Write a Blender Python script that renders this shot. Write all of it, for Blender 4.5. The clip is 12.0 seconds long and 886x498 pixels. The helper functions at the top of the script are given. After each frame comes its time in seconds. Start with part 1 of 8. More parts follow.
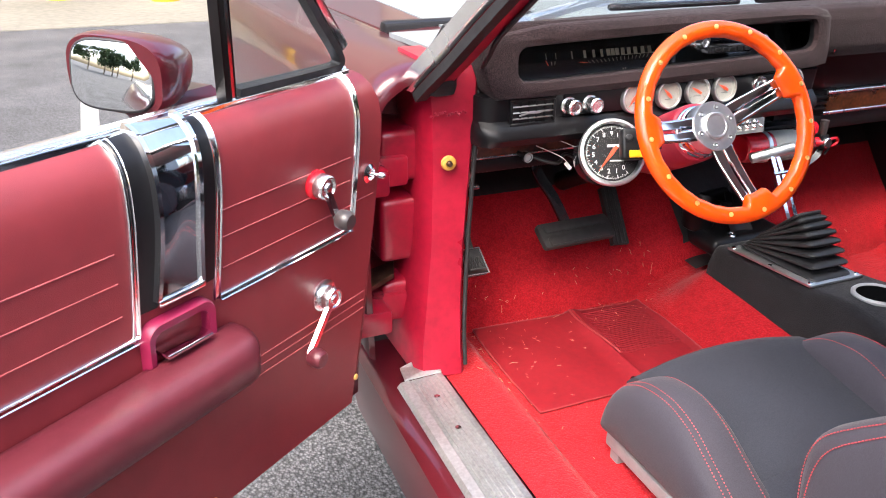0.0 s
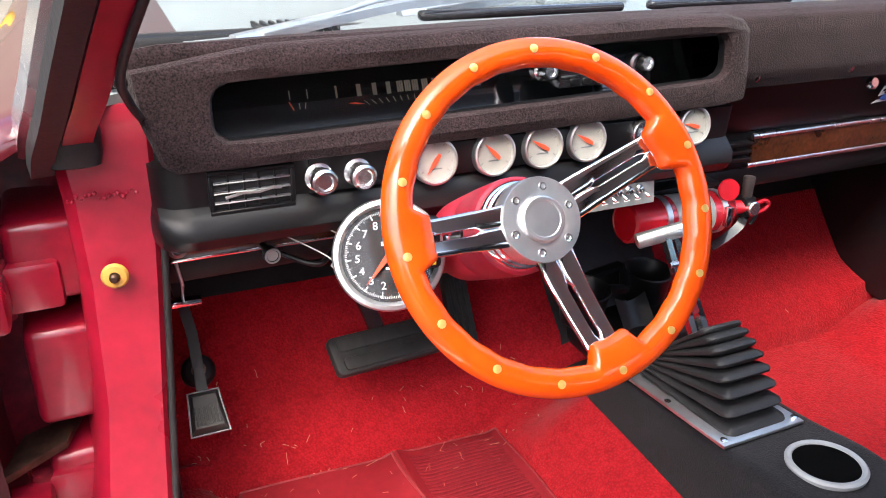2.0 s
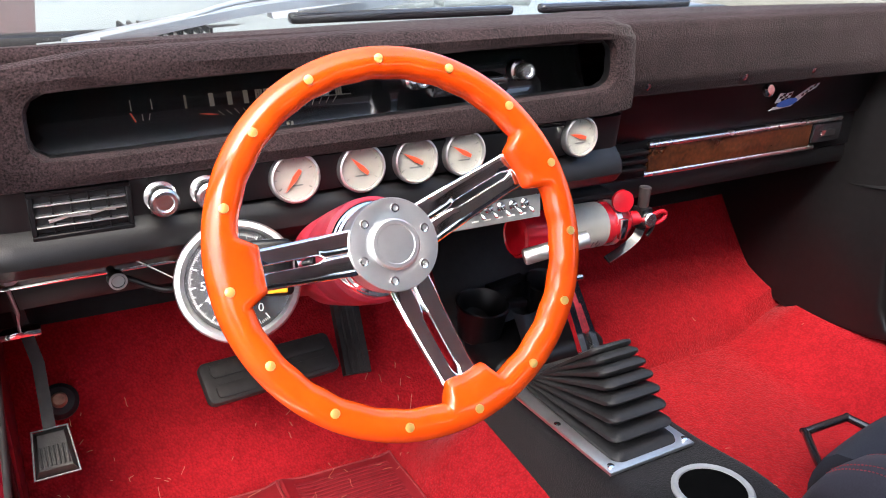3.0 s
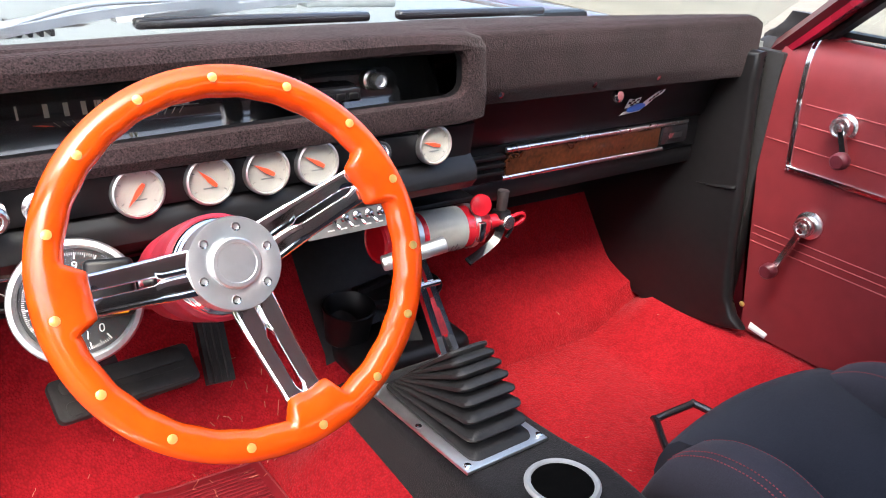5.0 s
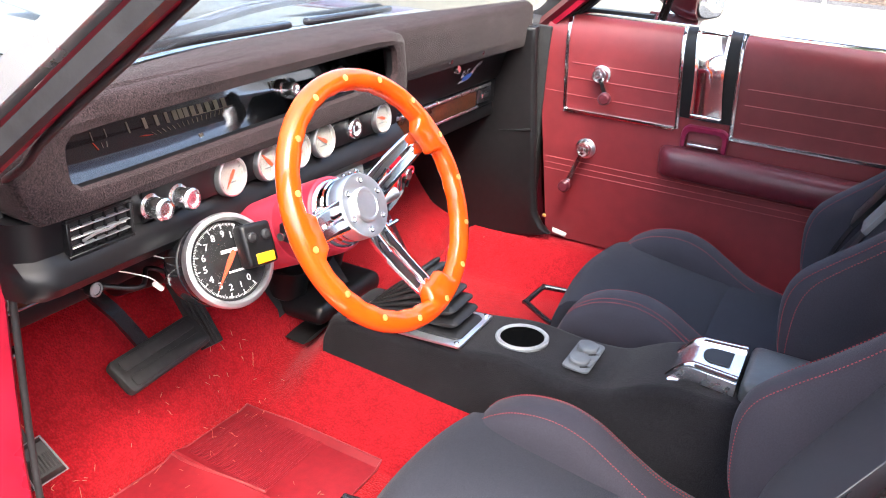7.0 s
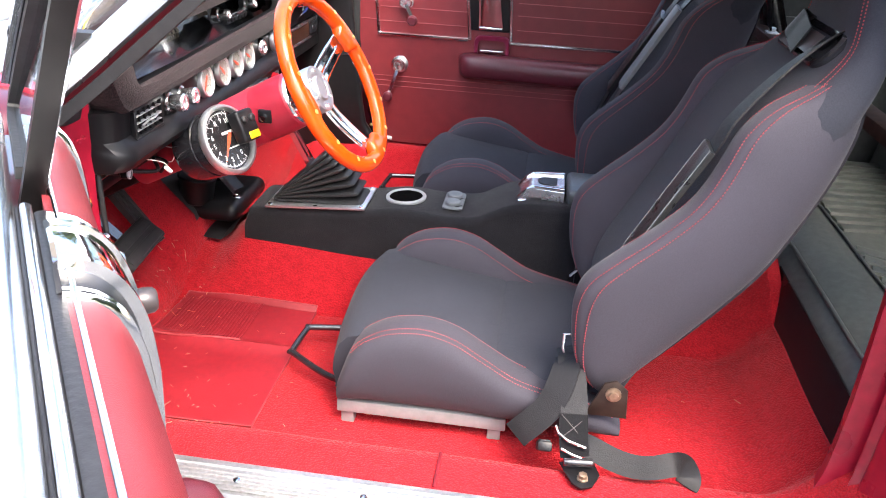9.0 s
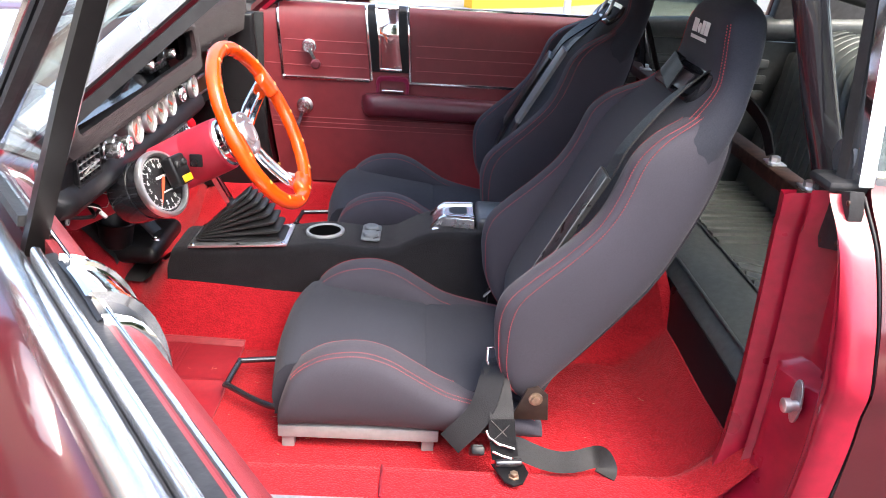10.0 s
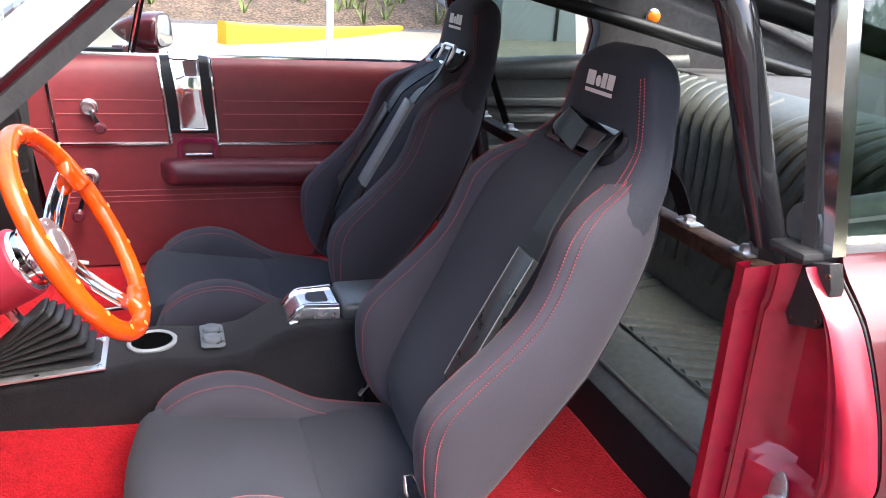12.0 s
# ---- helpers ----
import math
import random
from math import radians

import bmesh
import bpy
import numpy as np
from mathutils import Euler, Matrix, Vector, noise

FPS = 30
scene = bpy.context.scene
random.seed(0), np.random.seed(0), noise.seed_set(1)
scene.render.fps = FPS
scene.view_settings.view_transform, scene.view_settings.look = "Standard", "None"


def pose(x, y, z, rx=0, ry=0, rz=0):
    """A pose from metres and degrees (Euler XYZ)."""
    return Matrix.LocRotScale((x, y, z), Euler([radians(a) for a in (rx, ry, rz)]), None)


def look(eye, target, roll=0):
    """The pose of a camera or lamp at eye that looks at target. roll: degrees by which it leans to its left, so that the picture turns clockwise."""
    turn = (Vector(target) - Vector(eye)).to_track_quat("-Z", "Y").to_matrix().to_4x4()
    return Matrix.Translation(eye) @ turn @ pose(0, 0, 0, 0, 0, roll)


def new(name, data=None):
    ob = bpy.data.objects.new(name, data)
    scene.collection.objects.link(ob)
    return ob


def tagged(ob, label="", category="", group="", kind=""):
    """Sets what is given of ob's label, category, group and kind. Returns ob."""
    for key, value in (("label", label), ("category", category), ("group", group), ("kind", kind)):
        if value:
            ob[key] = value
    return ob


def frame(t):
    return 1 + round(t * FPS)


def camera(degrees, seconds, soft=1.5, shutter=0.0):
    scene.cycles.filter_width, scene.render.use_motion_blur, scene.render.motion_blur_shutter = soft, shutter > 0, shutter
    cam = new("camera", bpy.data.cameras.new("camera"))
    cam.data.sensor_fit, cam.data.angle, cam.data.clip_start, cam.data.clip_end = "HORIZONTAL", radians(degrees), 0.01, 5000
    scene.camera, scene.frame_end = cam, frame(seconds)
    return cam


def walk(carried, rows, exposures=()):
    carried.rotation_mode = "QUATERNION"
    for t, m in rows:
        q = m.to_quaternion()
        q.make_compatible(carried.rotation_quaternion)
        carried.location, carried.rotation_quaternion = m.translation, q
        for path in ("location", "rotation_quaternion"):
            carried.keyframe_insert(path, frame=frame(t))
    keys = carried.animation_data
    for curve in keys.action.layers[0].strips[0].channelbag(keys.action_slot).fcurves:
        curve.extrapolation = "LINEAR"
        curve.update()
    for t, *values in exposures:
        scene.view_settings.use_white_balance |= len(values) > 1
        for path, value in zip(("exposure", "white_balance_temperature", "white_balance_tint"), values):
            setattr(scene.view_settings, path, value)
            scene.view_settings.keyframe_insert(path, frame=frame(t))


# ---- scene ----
cam = camera(58.0, 12.0, soft=1.0)
PATH = [
    (0, (-1.308, -0.942, 1.283), (-0.606, 0.733, 0.446), 0.7),
    (0.5, (-1.139, -0.832, 1.259), (-0.423, 0.841, 0.43), 0.4),
    (1, (-0.993, -0.715, 1.244), (-0.283, 0.967, 0.429), 0.4),
    (1.5, (-0.876, -0.579, 1.223), (-0.155, 1.101, 0.412), 0.9),
    (2, (-0.778, -0.522, 1.202), (0.004, 1.129, 0.387), 1.0),
    (2.5, (-0.707, -0.509, 1.202), (0.135, 1.112, 0.387), 1.4),
    (3, (-0.668, -0.498, 1.202), (0.237, 1.088, 0.385), 2.2),
    (3.5, (-0.609, -0.507, 1.202), (0.295, 1.074, 0.375), 2.5),
    (3.7, (-0.591, -0.512, 1.204), (0.317, 1.063, 0.372), 2.7),
    (5.3, (-0.669, -0.521, 1.234), (0.533, 0.859, 0.419), 4.2),
    (5.5, (-0.726, -0.513, 1.226), (0.521, 0.831, 0.426), 3.6),
    (6, (-0.893, -0.511, 1.244), (0.473, 0.711, 0.443), 3.2),
    (6.5, (-1.051, -0.476, 1.265), (0.466, 0.554, 0.468), 3.2),
    (7, (-1.192, -0.431, 1.283), (0.445, 0.385, 0.473), 4.0),
    (7.2, (-1.249, -0.425, 1.286), (0.415, 0.329, 0.472), 3.8),
    (8.8, (-1.707, -0.319, 1.281), (0.076, -0.056, 0.416), 3.5),
    (9, (-1.751, -0.3, 1.282), (0.042, -0.102, 0.419), 3.3),
    (9.5, (-1.836, -0.267, 1.299), (-0.022, -0.185, 0.46), 3.2),
    (10, (-1.87, -0.241, 1.317), (-0.027, -0.309, 0.545), 3.6),
    (10.5, (-1.855, -0.219, 1.315), (-0.005, -0.423, 0.582), 3.9),
    (11, (-1.792, -0.183, 1.312), (0.049, -0.502, 0.597), 4.3),
    (11.5, (-1.669, -0.136, 1.32), (0.147, -0.594, 0.617), 4.1),
    (12, (-1.549, -0.068, 1.317), (0.226, -0.701, 0.646), 3.8),
]
walk(cam, [(t, look(eye, target, roll)) for t, eye, target, roll in PATH],
     exposures=[(0, 2.66), (1.0, 2.70), (2.0, 2.68), (3.5, 2.68), (6.0, 2.98), (7.0, 3.28), (9.0, 3.05), (10.5, 2.85), (12, 3.0)])

# ---- light: bright hazy daylight ----
SUN_EL, SUN_ROT = radians(58), radians(226)
world = bpy.data.worlds.new("sky")
scene.world = world
world.use_nodes = True
wn = world.node_tree.nodes
sky = wn.new("ShaderNodeTexSky")
sky.sky_type, sky.sun_disc, sky.sun_elevation, sky.sun_rotation = "NISHITA", False, SUN_EL, SUN_ROT
sky.air_density, sky.dust_density, sky.ozone_density = 0.9, 5.0, 0.8
wn["Background"].inputs["Strength"].default_value = 0.15
world.node_tree.links.new(sky.outputs[0], wn["Background"].inputs["Color"])
sun = new("sun", bpy.data.lights.new("sun", "SUN"))
sun.data.energy, sun.data.angle, sun.data.color = 0.5, radians(40), (1.0, 0.97, 0.93)
sun.matrix_basis = look((-4.2, -2.6, 9), (0, 0, 0))


# ---- materials ----
def surf(name, col, rough=0.5, metal=0.0, var=0.12, scale=6.0, fine=60.0, bump=0.0, bscale=300.0, coat=0.0,
         sheen=0.0, col2=None, speck=0.5, rvar=0.1, spec=0.5):
    m = bpy.data.materials.new(name)
    m.use_nodes = True
    n, ln = m.node_tree.nodes, m.node_tree.links
    b = n["Principled BSDF"]
    tc = n.new("ShaderNodeTexCoord")
    big, small = n.new("ShaderNodeTexNoise"), n.new("ShaderNodeTexNoise")
    big.inputs["Scale"].default_value, big.inputs["Detail"].default_value = scale, 5
    small.inputs["Scale"].default_value, small.inputs["Detail"].default_value = fine, 6
    for x in (big, small):
        ln.new(tc.outputs["Object"], x.inputs["Vector"])
    mixf = n.new("ShaderNodeMath")
    mixf.operation = "MULTIPLY_ADD"
    mixf.inputs[1].default_value = speck
    ln.new(small.outputs["Fac"], mixf.inputs[0])
    half = n.new("ShaderNodeMath")
    half.operation = "MULTIPLY"
    half.inputs[1].default_value = 1 - speck
    ln.new(big.outputs["Fac"], half.inputs[0])
    ln.new(half.outputs[0], mixf.inputs[2])
    ramp = n.new("ShaderNodeValToRGB")
    a = [c * (1 - var * 1.6) for c in col]
    z = list(col2) if col2 else [min(1, c * (1 + var * 1.6)) for c in col]
    ramp.color_ramp.elements[0].position, ramp.color_ramp.elements[1].position = 0.33, 0.67
    ramp.color_ramp.elements[0].color, ramp.color_ramp.elements[1].color = (*a, 1), (*z, 1)
    ln.new(mixf.outputs[0], ramp.inputs[0])
    ln.new(ramp.outputs[0], b.inputs["Base Color"])
    rr = n.new("ShaderNodeMapRange")
    rr.inputs["To Min"].default_value, rr.inputs["To Max"].default_value = max(0.02, rough - rvar), min(1, rough + rvar)
    ln.new(big.outputs["Fac"], rr.inputs["Value"])
    ln.new(rr.outputs[0], b.inputs["Roughness"])
    b.inputs["Metallic"].default_value = metal
    b.inputs["Coat Weight"].default_value, b.inputs["Coat Roughness"].default_value = coat, 0.04
    b.inputs["Sheen Weight"].default_value, b.inputs["Sheen Roughness"].default_value = sheen, 0.45
    b.inputs["Specular IOR Level"].default_value = spec
    if bump:
        t = n.new("ShaderNodeTexNoise")
        t.inputs["Scale"].default_value, t.inputs["Detail"].default_value = bscale, 3
        ln.new(tc.outputs["Object"], t.inputs["Vector"])
        bp = n.new("ShaderNodeBump")
        bp.inputs["Strength"].default_value, bp.inputs["Distance"].default_value = bump, 0.0015
        ln.new(t.outputs["Fac"], bp.inputs["Height"])
        ln.new(bp.outputs[0], b.inputs["Normal"])
    return m


def cells(m, scale, strength, dist=0.003, lo=0.55, hi=1.25):
    """Adds a cell pattern to the colour and relief of a material: loops of pile, chips of stone."""
    n, ln = m.node_tree.nodes, m.node_tree.links
    b = n["Principled BSDF"]
    tc = n.new("ShaderNodeTexCoord")
    v = n.new("ShaderNodeTexVoronoi")
    v.inputs["Scale"].default_value = scale
    ln.new(tc.outputs["Object"], v.inputs["Vector"])
    old = b.inputs["Base Color"].links[0].from_socket
    mr = n.new("ShaderNodeMapRange")
    mr.inputs["From Max"].default_value = 0.75
    mr.inputs["To Min"].default_value, mr.inputs["To Max"].default_value = hi, lo
    ln.new(v.outputs["Distance"], mr.inputs["Value"])
    mx = n.new("ShaderNodeMix")
    mx.data_type, mx.blend_type = "RGBA", "MULTIPLY"
    mx.inputs["Factor"].default_value = 1
    ln.new(old, mx.inputs["A"])
    ln.new(mr.outputs[0], mx.inputs["B"])
    ln.new(mx.outputs["Result"], b.inputs["Base Color"])
    bp = n.new("ShaderNodeBump")
    bp.invert = True
    bp.inputs["Strength"].default_value, bp.inputs["Distance"].default_value = strength, dist
    ln.new(v.outputs["Distance"], bp.inputs["Height"])
    ln.new(bp.outputs[0], b.inputs["Normal"])
    return m


def glassy(name, col=(1, 1, 1), rough=0.0, head=0.04):
    """Thin clear glass: mostly seen through, glossier at a grazing view."""
    m = bpy.data.materials.new(name)
    m.use_nodes = True
    n, ln = m.node_tree.nodes, m.node_tree.links
    out = n["Material Output"]
    n.remove(n["Principled BSDF"])
    tr, gl, mx, lw = (n.new("ShaderNodeBsdfTransparent"), n.new("ShaderNodeBsdfGlossy"), n.new("ShaderNodeMixShader"), n.new("ShaderNodeLayerWeight"))
    lw.inputs["Blend"].default_value = 0.5
    po, ma = n.new("ShaderNodeMath"), n.new("ShaderNodeMath")
    po.operation, po.inputs[1].default_value = "POWER", 5.0
    ma.operation, ma.inputs[1].default_value, ma.inputs[2].default_value = "MULTIPLY_ADD", 1 - head, head
    ln.new(lw.outputs["Facing"], po.inputs[0])
    ln.new(po.outputs[0], ma.inputs[0])
    tr.inputs["Color"].default_value = (*col, 1)
    gl.inputs["Roughness"].default_value = rough
    ln.new(ma.outputs[0], mx.inputs[0])
    ln.new(tr.outputs[0], mx.inputs[1])
    ln.new(gl.outputs[0], mx.inputs[2])
    ln.new(mx.outputs[0], out.inputs["Surface"])
    return m


M = {}
M["carpet"] = cells(surf("red carpet", (0.40, 0.012, 0.019), 0.95, var=0.12, scale=3, fine=60, sheen=0.08, spec=0.08), 260, 0.7, 0.003, 0.74, 1.10)
M["mat"] = surf("red vinyl mat", (0.21, 0.010, 0.016), 0.42, var=0.12, scale=9, fine=80, bump=0.15, bscale=500, speck=0.4)
M["mat_edge"] = surf("scuffed vinyl edge", (0.26, 0.032, 0.036), 0.5, var=0.2)
M["vinyl"] = surf("burgundy vinyl", (0.178, 0.021, 0.026), 0.42, var=0.08, scale=3, fine=30, bump=0.25, bscale=900, rvar=0.06)
M["vinyl_dark"] = surf("dark burgundy padded vinyl", (0.098, 0.016, 0.024), 0.32, var=0.1, scale=4, bump=0.25, bscale=900)
M["welt"] = surf("pale burgundy welt", (0.32, 0.065, 0.070), 0.5, var=0.15)
M["cup"] = surf("raspberry moulded plastic", (0.21, 0.010, 0.045), 0.4, var=0.08)
M["paint"] = surf("burgundy car paint", (0.065, 0.005, 0.009), 0.32, metal=0.1, var=0.06, scale=2, fine=400, spec=0.3, coat=0.8, rvar=0.04)
M["jamb"] = surf("raspberry red jamb paint", (0.28, 0.007, 0.024), 0.30, var=0.16, scale=7, fine=50, coat=0.25, bump=0.1, bscale=60)
# darker, rougher version of the jamb red with stronger blotches
M["jamb_dull"] = surf("darker, rougher red than the jamb", (0.17, 0.008, 0.018), 0.55, var=0.35, scale=9, fine=70, bump=0.2, bscale=90)
M["chrome"] = surf("bright chrome", (0.82, 0.83, 0.84), 0.09, metal=1.0, var=0.03, scale=12, rvar=0.05)
M["alu"] = surf("brushed aluminium", (0.74, 0.75, 0.76), 0.40, metal=1.0, var=0.06, scale=10, bump=0.05, bscale=700)
M["alu_dull"] = surf("dull scuffed aluminium sill", (0.52, 0.53, 0.53), 0.45, metal=0.9, var=0.14, scale=14, fine=160, bump=0.15, bscale=200)
M["grey_paint"] = surf("light grey painted steel", (0.24, 0.245, 0.25), 0.5, metal=0.2, var=0.1)
M["felt"] = surf("charcoal flocked dash felt", (0.012, 0.010, 0.011), 0.98, var=0.5, scale=16, fine=480, col2=(0.048, 0.030, 0.033), speck=0.8, bump=1.0, bscale=480, sheen=0.08, spec=0.1)
M["consolefelt"] = surf("black felt covering", (0.008, 0.008, 0.010), 0.98, var=0.4, scale=12, fine=600, col2=(0.026, 0.025, 0.028), speck=0.7, bump=0.8, bscale=420, sheen=0.12, spec=0.1)
M["black"] = surf("satin black plastic", (0.006, 0.006, 0.007), 0.38, var=0.15, bump=0.1, bscale=700, spec=0.3)
M["gloss"] = surf("gloss black paint", (0.016, 0.016, 0.019), 0.14, var=0.1, coat=0.6)
M["rubber"] = surf("black rubber", (0.017, 0.017, 0.018), 0.50, spec=0.35, var=0.25, bump=0.3, bscale=160)
M["pedal"] = surf("worn pedal rubber", (0.020, 0.019, 0.018), 0.62, var=0.3, scale=20, bump=0.2, bscale=250)
# black raised a little in colour, in place of veiling glare
M["leather"] = surf("black leatherette", (0.060, 0.066, 0.068), 0.33, var=0.15, scale=5, bump=0.35, bscale=420, rvar=0.08)
M["fabric"] = surf("charcoal seat fabric", (0.025, 0.027, 0.036), 0.9, var=0.2, scale=4, fine=500, bump=0.3, bscale=900, sheen=0.06, spec=0.2)
M["fabric2"] = surf("grey seat bolster fabric", (0.036, 0.034, 0.045), 0.80, var=0.16, scale=4, fine=500, bump=0.3, bscale=900, sheen=0.08, spec=0.25)
M["stitch"] = surf("red stitching thread", (0.34, 0.035, 0.045), 0.7, var=0.2)
M["orange"] = surf("orange lacquered wood", (0.82, 0.066, 0.003), 0.22, var=0.14, scale=5, fine=26, coat=0.5, spec=0.35, rvar=0.05, col2=(0.92, 0.092, 0.004))
M["rivet"] = surf("brass rivet", (0.82, 0.52, 0.16), 0.3, metal=0.6, var=0.1)
M["red_plastic"] = surf("red enamel", (0.52, 0.010, 0.022), 0.25, var=0.08, coat=0.6)
M["deep_red"] = surf("dark red printed strip", (0.14, 0.008, 0.014), 0.4, var=0.4, scale=60, fine=300)
M["column"] = surf("satin red column paint", (0.36, 0.020, 0.040), 0.4, var=0.08)
M["white"] = surf("white lettering", (0.85, 0.85, 0.83), 0.6, var=0.04)
M["dial"] = surf("silver white dial", (0.36, 0.36, 0.33), 0.5, var=0.06)
M["dialblack"] = surf("black dial", (0.008, 0.008, 0.009), 0.5, var=0.1)
# shade of a deep cup as a colour, with no gloss
M["well"] = surf("flat black for the cup's shade", (0.003, 0.003, 0.003), 1.0, var=0.2, spec=0.0)
M["needle"] = surf("fluorescent red needle", (0.95, 0.09, 0.035), 0.5, var=0.05)
M["amber"] = surf("amber plastic", (0.95, 0.42, 0.01), 0.35, var=0.1)
M["lamp_lens"] = surf("orange lamp lens", (0.95, 0.20, 0.006), 0.3, var=0.1, coat=0.5)
M["yellow"] = surf("yellow rubber grommet", (0.52, 0.27, 0.05), 0.55, var=0.12)
M["wood"] = surf("dark walnut veneer", (0.030, 0.008, 0.004), 0.3, var=0.5, scale=22, fine=130, col2=(0.13, 0.040, 0.016), speck=0.55, coat=0.4)
M["rail_wood"] = surf("red brown veneer", (0.055, 0.013, 0.006), 0.35, var=0.4, scale=18, fine=110, col2=(0.14, 0.034, 0.014), speck=0.5, coat=0.3)
M["web"] = surf("black nylon webbing", (0.007, 0.007, 0.008), 0.75, spec=0.1, var=0.2, bump=0.4, bscale=500, sheen=0.01)
M["webbing"] = surf("worn nylon webbing", (0.006, 0.006, 0.007), 0.5, var=0.25, scale=20, fine=200, bump=0.4, bscale=500, spec=0.25)
M["rivet_dull"] = surf("dull plated bolt", (0.28, 0.20, 0.14), 0.4, metal=0.7, var=0.3, scale=30)
M["carbon"] = surf("black carbon pattern pad", (0.015, 0.016, 0.016), 0.3, var=0.4, scale=30, fine=300, bump=0.3, bscale=500)
M["rust"] = surf("brown oxidised steel", (0.07, 0.038, 0.027), 0.45, metal=0.7, var=0.4, scale=16)
M["bracket"] = surf("dark brown steel bracket", (0.030, 0.019, 0.015), 0.4, metal=0.4, var=0.3, scale=16)
M["tan_button"] = surf("worn tan metal button", (0.34, 0.24, 0.16), 0.45, metal=0.4, var=0.3, scale=60)
M["lightgrey"] = surf("pale grey plastic ring", (0.30, 0.31, 0.315), 0.4, var=0.06)
M["darkgrey"] = surf("grey plastic socket plate", (0.135, 0.145, 0.15), 0.5, var=0.1)
M["mirrorglass"] = surf("mirror glass", (0.75, 0.78, 0.78), 0.03, metal=1.0, var=0.02, rvar=0.01)
# satin black in itself; the pale blue-grey is sky reflection painted in
M["hood"] = surf("satin black bonnet with sky reflection in its colour", (0.20, 0.225, 0.23), 0.42, var=0.1, scale=2)
M["glass"] = glassy("window glass", (0.93, 0.96, 0.95))
M["tint"] = glassy("tinted side glass", (0.50, 0.57, 0.55), head=0.06)
M["benchleather"] = surf("pleated bench leatherette", (0.070, 0.077, 0.072), 0.42, var=0.2, scale=4, bump=0.15, bscale=420, rvar=0.08, spec=0.5)
M["darkchrome"] = surf("bright chrome insert", (0.66, 0.67, 0.70), 0.06, metal=1.0, var=0.05, rvar=0.04)
M["dialglass"] = glassy("coated dial glass", (0.98, 0.98, 0.98), head=0.012)
M["polish"] = surf("polished aluminium", (0.84, 0.85, 0.86), 0.26, metal=1.0, var=0.04, scale=10, rvar=0.06)
M["smoke"] = surf("dark glossy instrument face", (0.016, 0.018, 0.020), 0.16, var=0.12, scale=4, spec=0.7, coat=1.0, rvar=0.05)
M["smoke"].node_tree.nodes["Principled BSDF"].inputs["Coat IOR"].default_value = 1.8
M["printgrey"] = surf("grey printed scale", (0.34, 0.31, 0.24), 0.6, var=0.08)
M["blue"] = surf("blue enamel", (0.03, 0.12, 0.45), 0.35, var=0.1)
M["asphalt"] = cells(surf("asphalt", (0.066, 0.068, 0.072), 0.9, var=0.4, scale=2.5, fine=90, col2=(0.145, 0.145, 0.15), speck=0.6), 130, 0.7, 0.006, 0.35, 1.6)
M["concrete"] = surf("pale concrete", (0.145, 0.135, 0.108), 0.9, var=0.16, scale=0.8, fine=14, bump=0.3, bscale=60)
M["stripe"] = surf("worn white road paint", (0.18, 0.18, 0.175), 0.8, var=0.2, scale=6, fine=50)
M["kerb"] = surf("yellow painted kerb", (0.62, 0.36, 0.012), 0.7, var=0.14, scale=4)
M["mulch"] = cells(surf("brown mulch", (0.11, 0.08, 0.055), 0.95, var=0.4, scale=3, fine=30), 16, 0.8, 0.03, 0.4, 1.3)
M["grass"] = surf("green blades", (0.10, 0.14, 0.035), 0.7, var=0.4, scale=5)
M["straw"] = surf("dry grass clipping", (0.50, 0.28, 0.15), 0.8, var=0.2)
M["render"] = surf("pale grey wall render", (0.30, 0.32, 0.34), 0.85, var=0.08, scale=1.5, bump=0.2, bscale=50)
M["steelpole"] = surf("pale galvanised pole", (0.50, 0.52, 0.54), 0.5, metal=0.4, var=0.1)
M["whitepaint"] = surf("white gloss paint", (0.55, 0.55, 0.54), 0.4, var=0.06)
M["leaf"] = surf("green leaves", (0.055, 0.085, 0.022), 0.6, var=0.5, scale=3, fine=12)
M["bark"] = surf("bark", (0.12, 0.085, 0.06), 0.9, var=0.4, scale=10, bump=0.6, bscale=40)
M["deepblack"] = surf("black vent frame paint", (0.005, 0.0045, 0.0045), 0.35, var=0.3, spec=0.2)
M["kick"] = surf("black moulded kick panel", (0.009, 0.009, 0.010), 0.30, var=0.2, scale=5, bump=0.15, bscale=300, spec=0.35)
M["knob"] = surf("grey plastic knob", (0.040, 0.033, 0.034), 0.3, var=0.1)
# chosen pale so the unseen ceiling brightens the cabin by bounce
M["ceiling"] = surf("pale bounce headliner", (0.60, 0.60, 0.61), 0.9, var=0.08, bump=0.3, bscale=500)
M["facade"] = surf("tan wall render", (0.26, 0.225, 0.18), 0.85, var=0.14, scale=1.2, bump=0.2, bscale=50)
# base colour lifted from black to imitate lens haze
M["headliner"] = surf("black headliner lifted for haze", (0.075, 0.075, 0.079), 0.9, var=0.2, bump=0.3, bscale=500)


# ---- mesh helpers ----
MIRROR = [False]
OFFSET = [Vector((0, 0, 0))]


def moved(x=0.0, y=0.0, z=0.0):
    """Shifts all that is built after it, until the next call."""
    OFFSET[0] = Vector((x, y, z))


def world_of(ob):
    if ob.parent is None:
        return ob.matrix_basis.copy()
    return world_of(ob.parent) @ ob.matrix_parent_inverse @ ob.matrix_basis


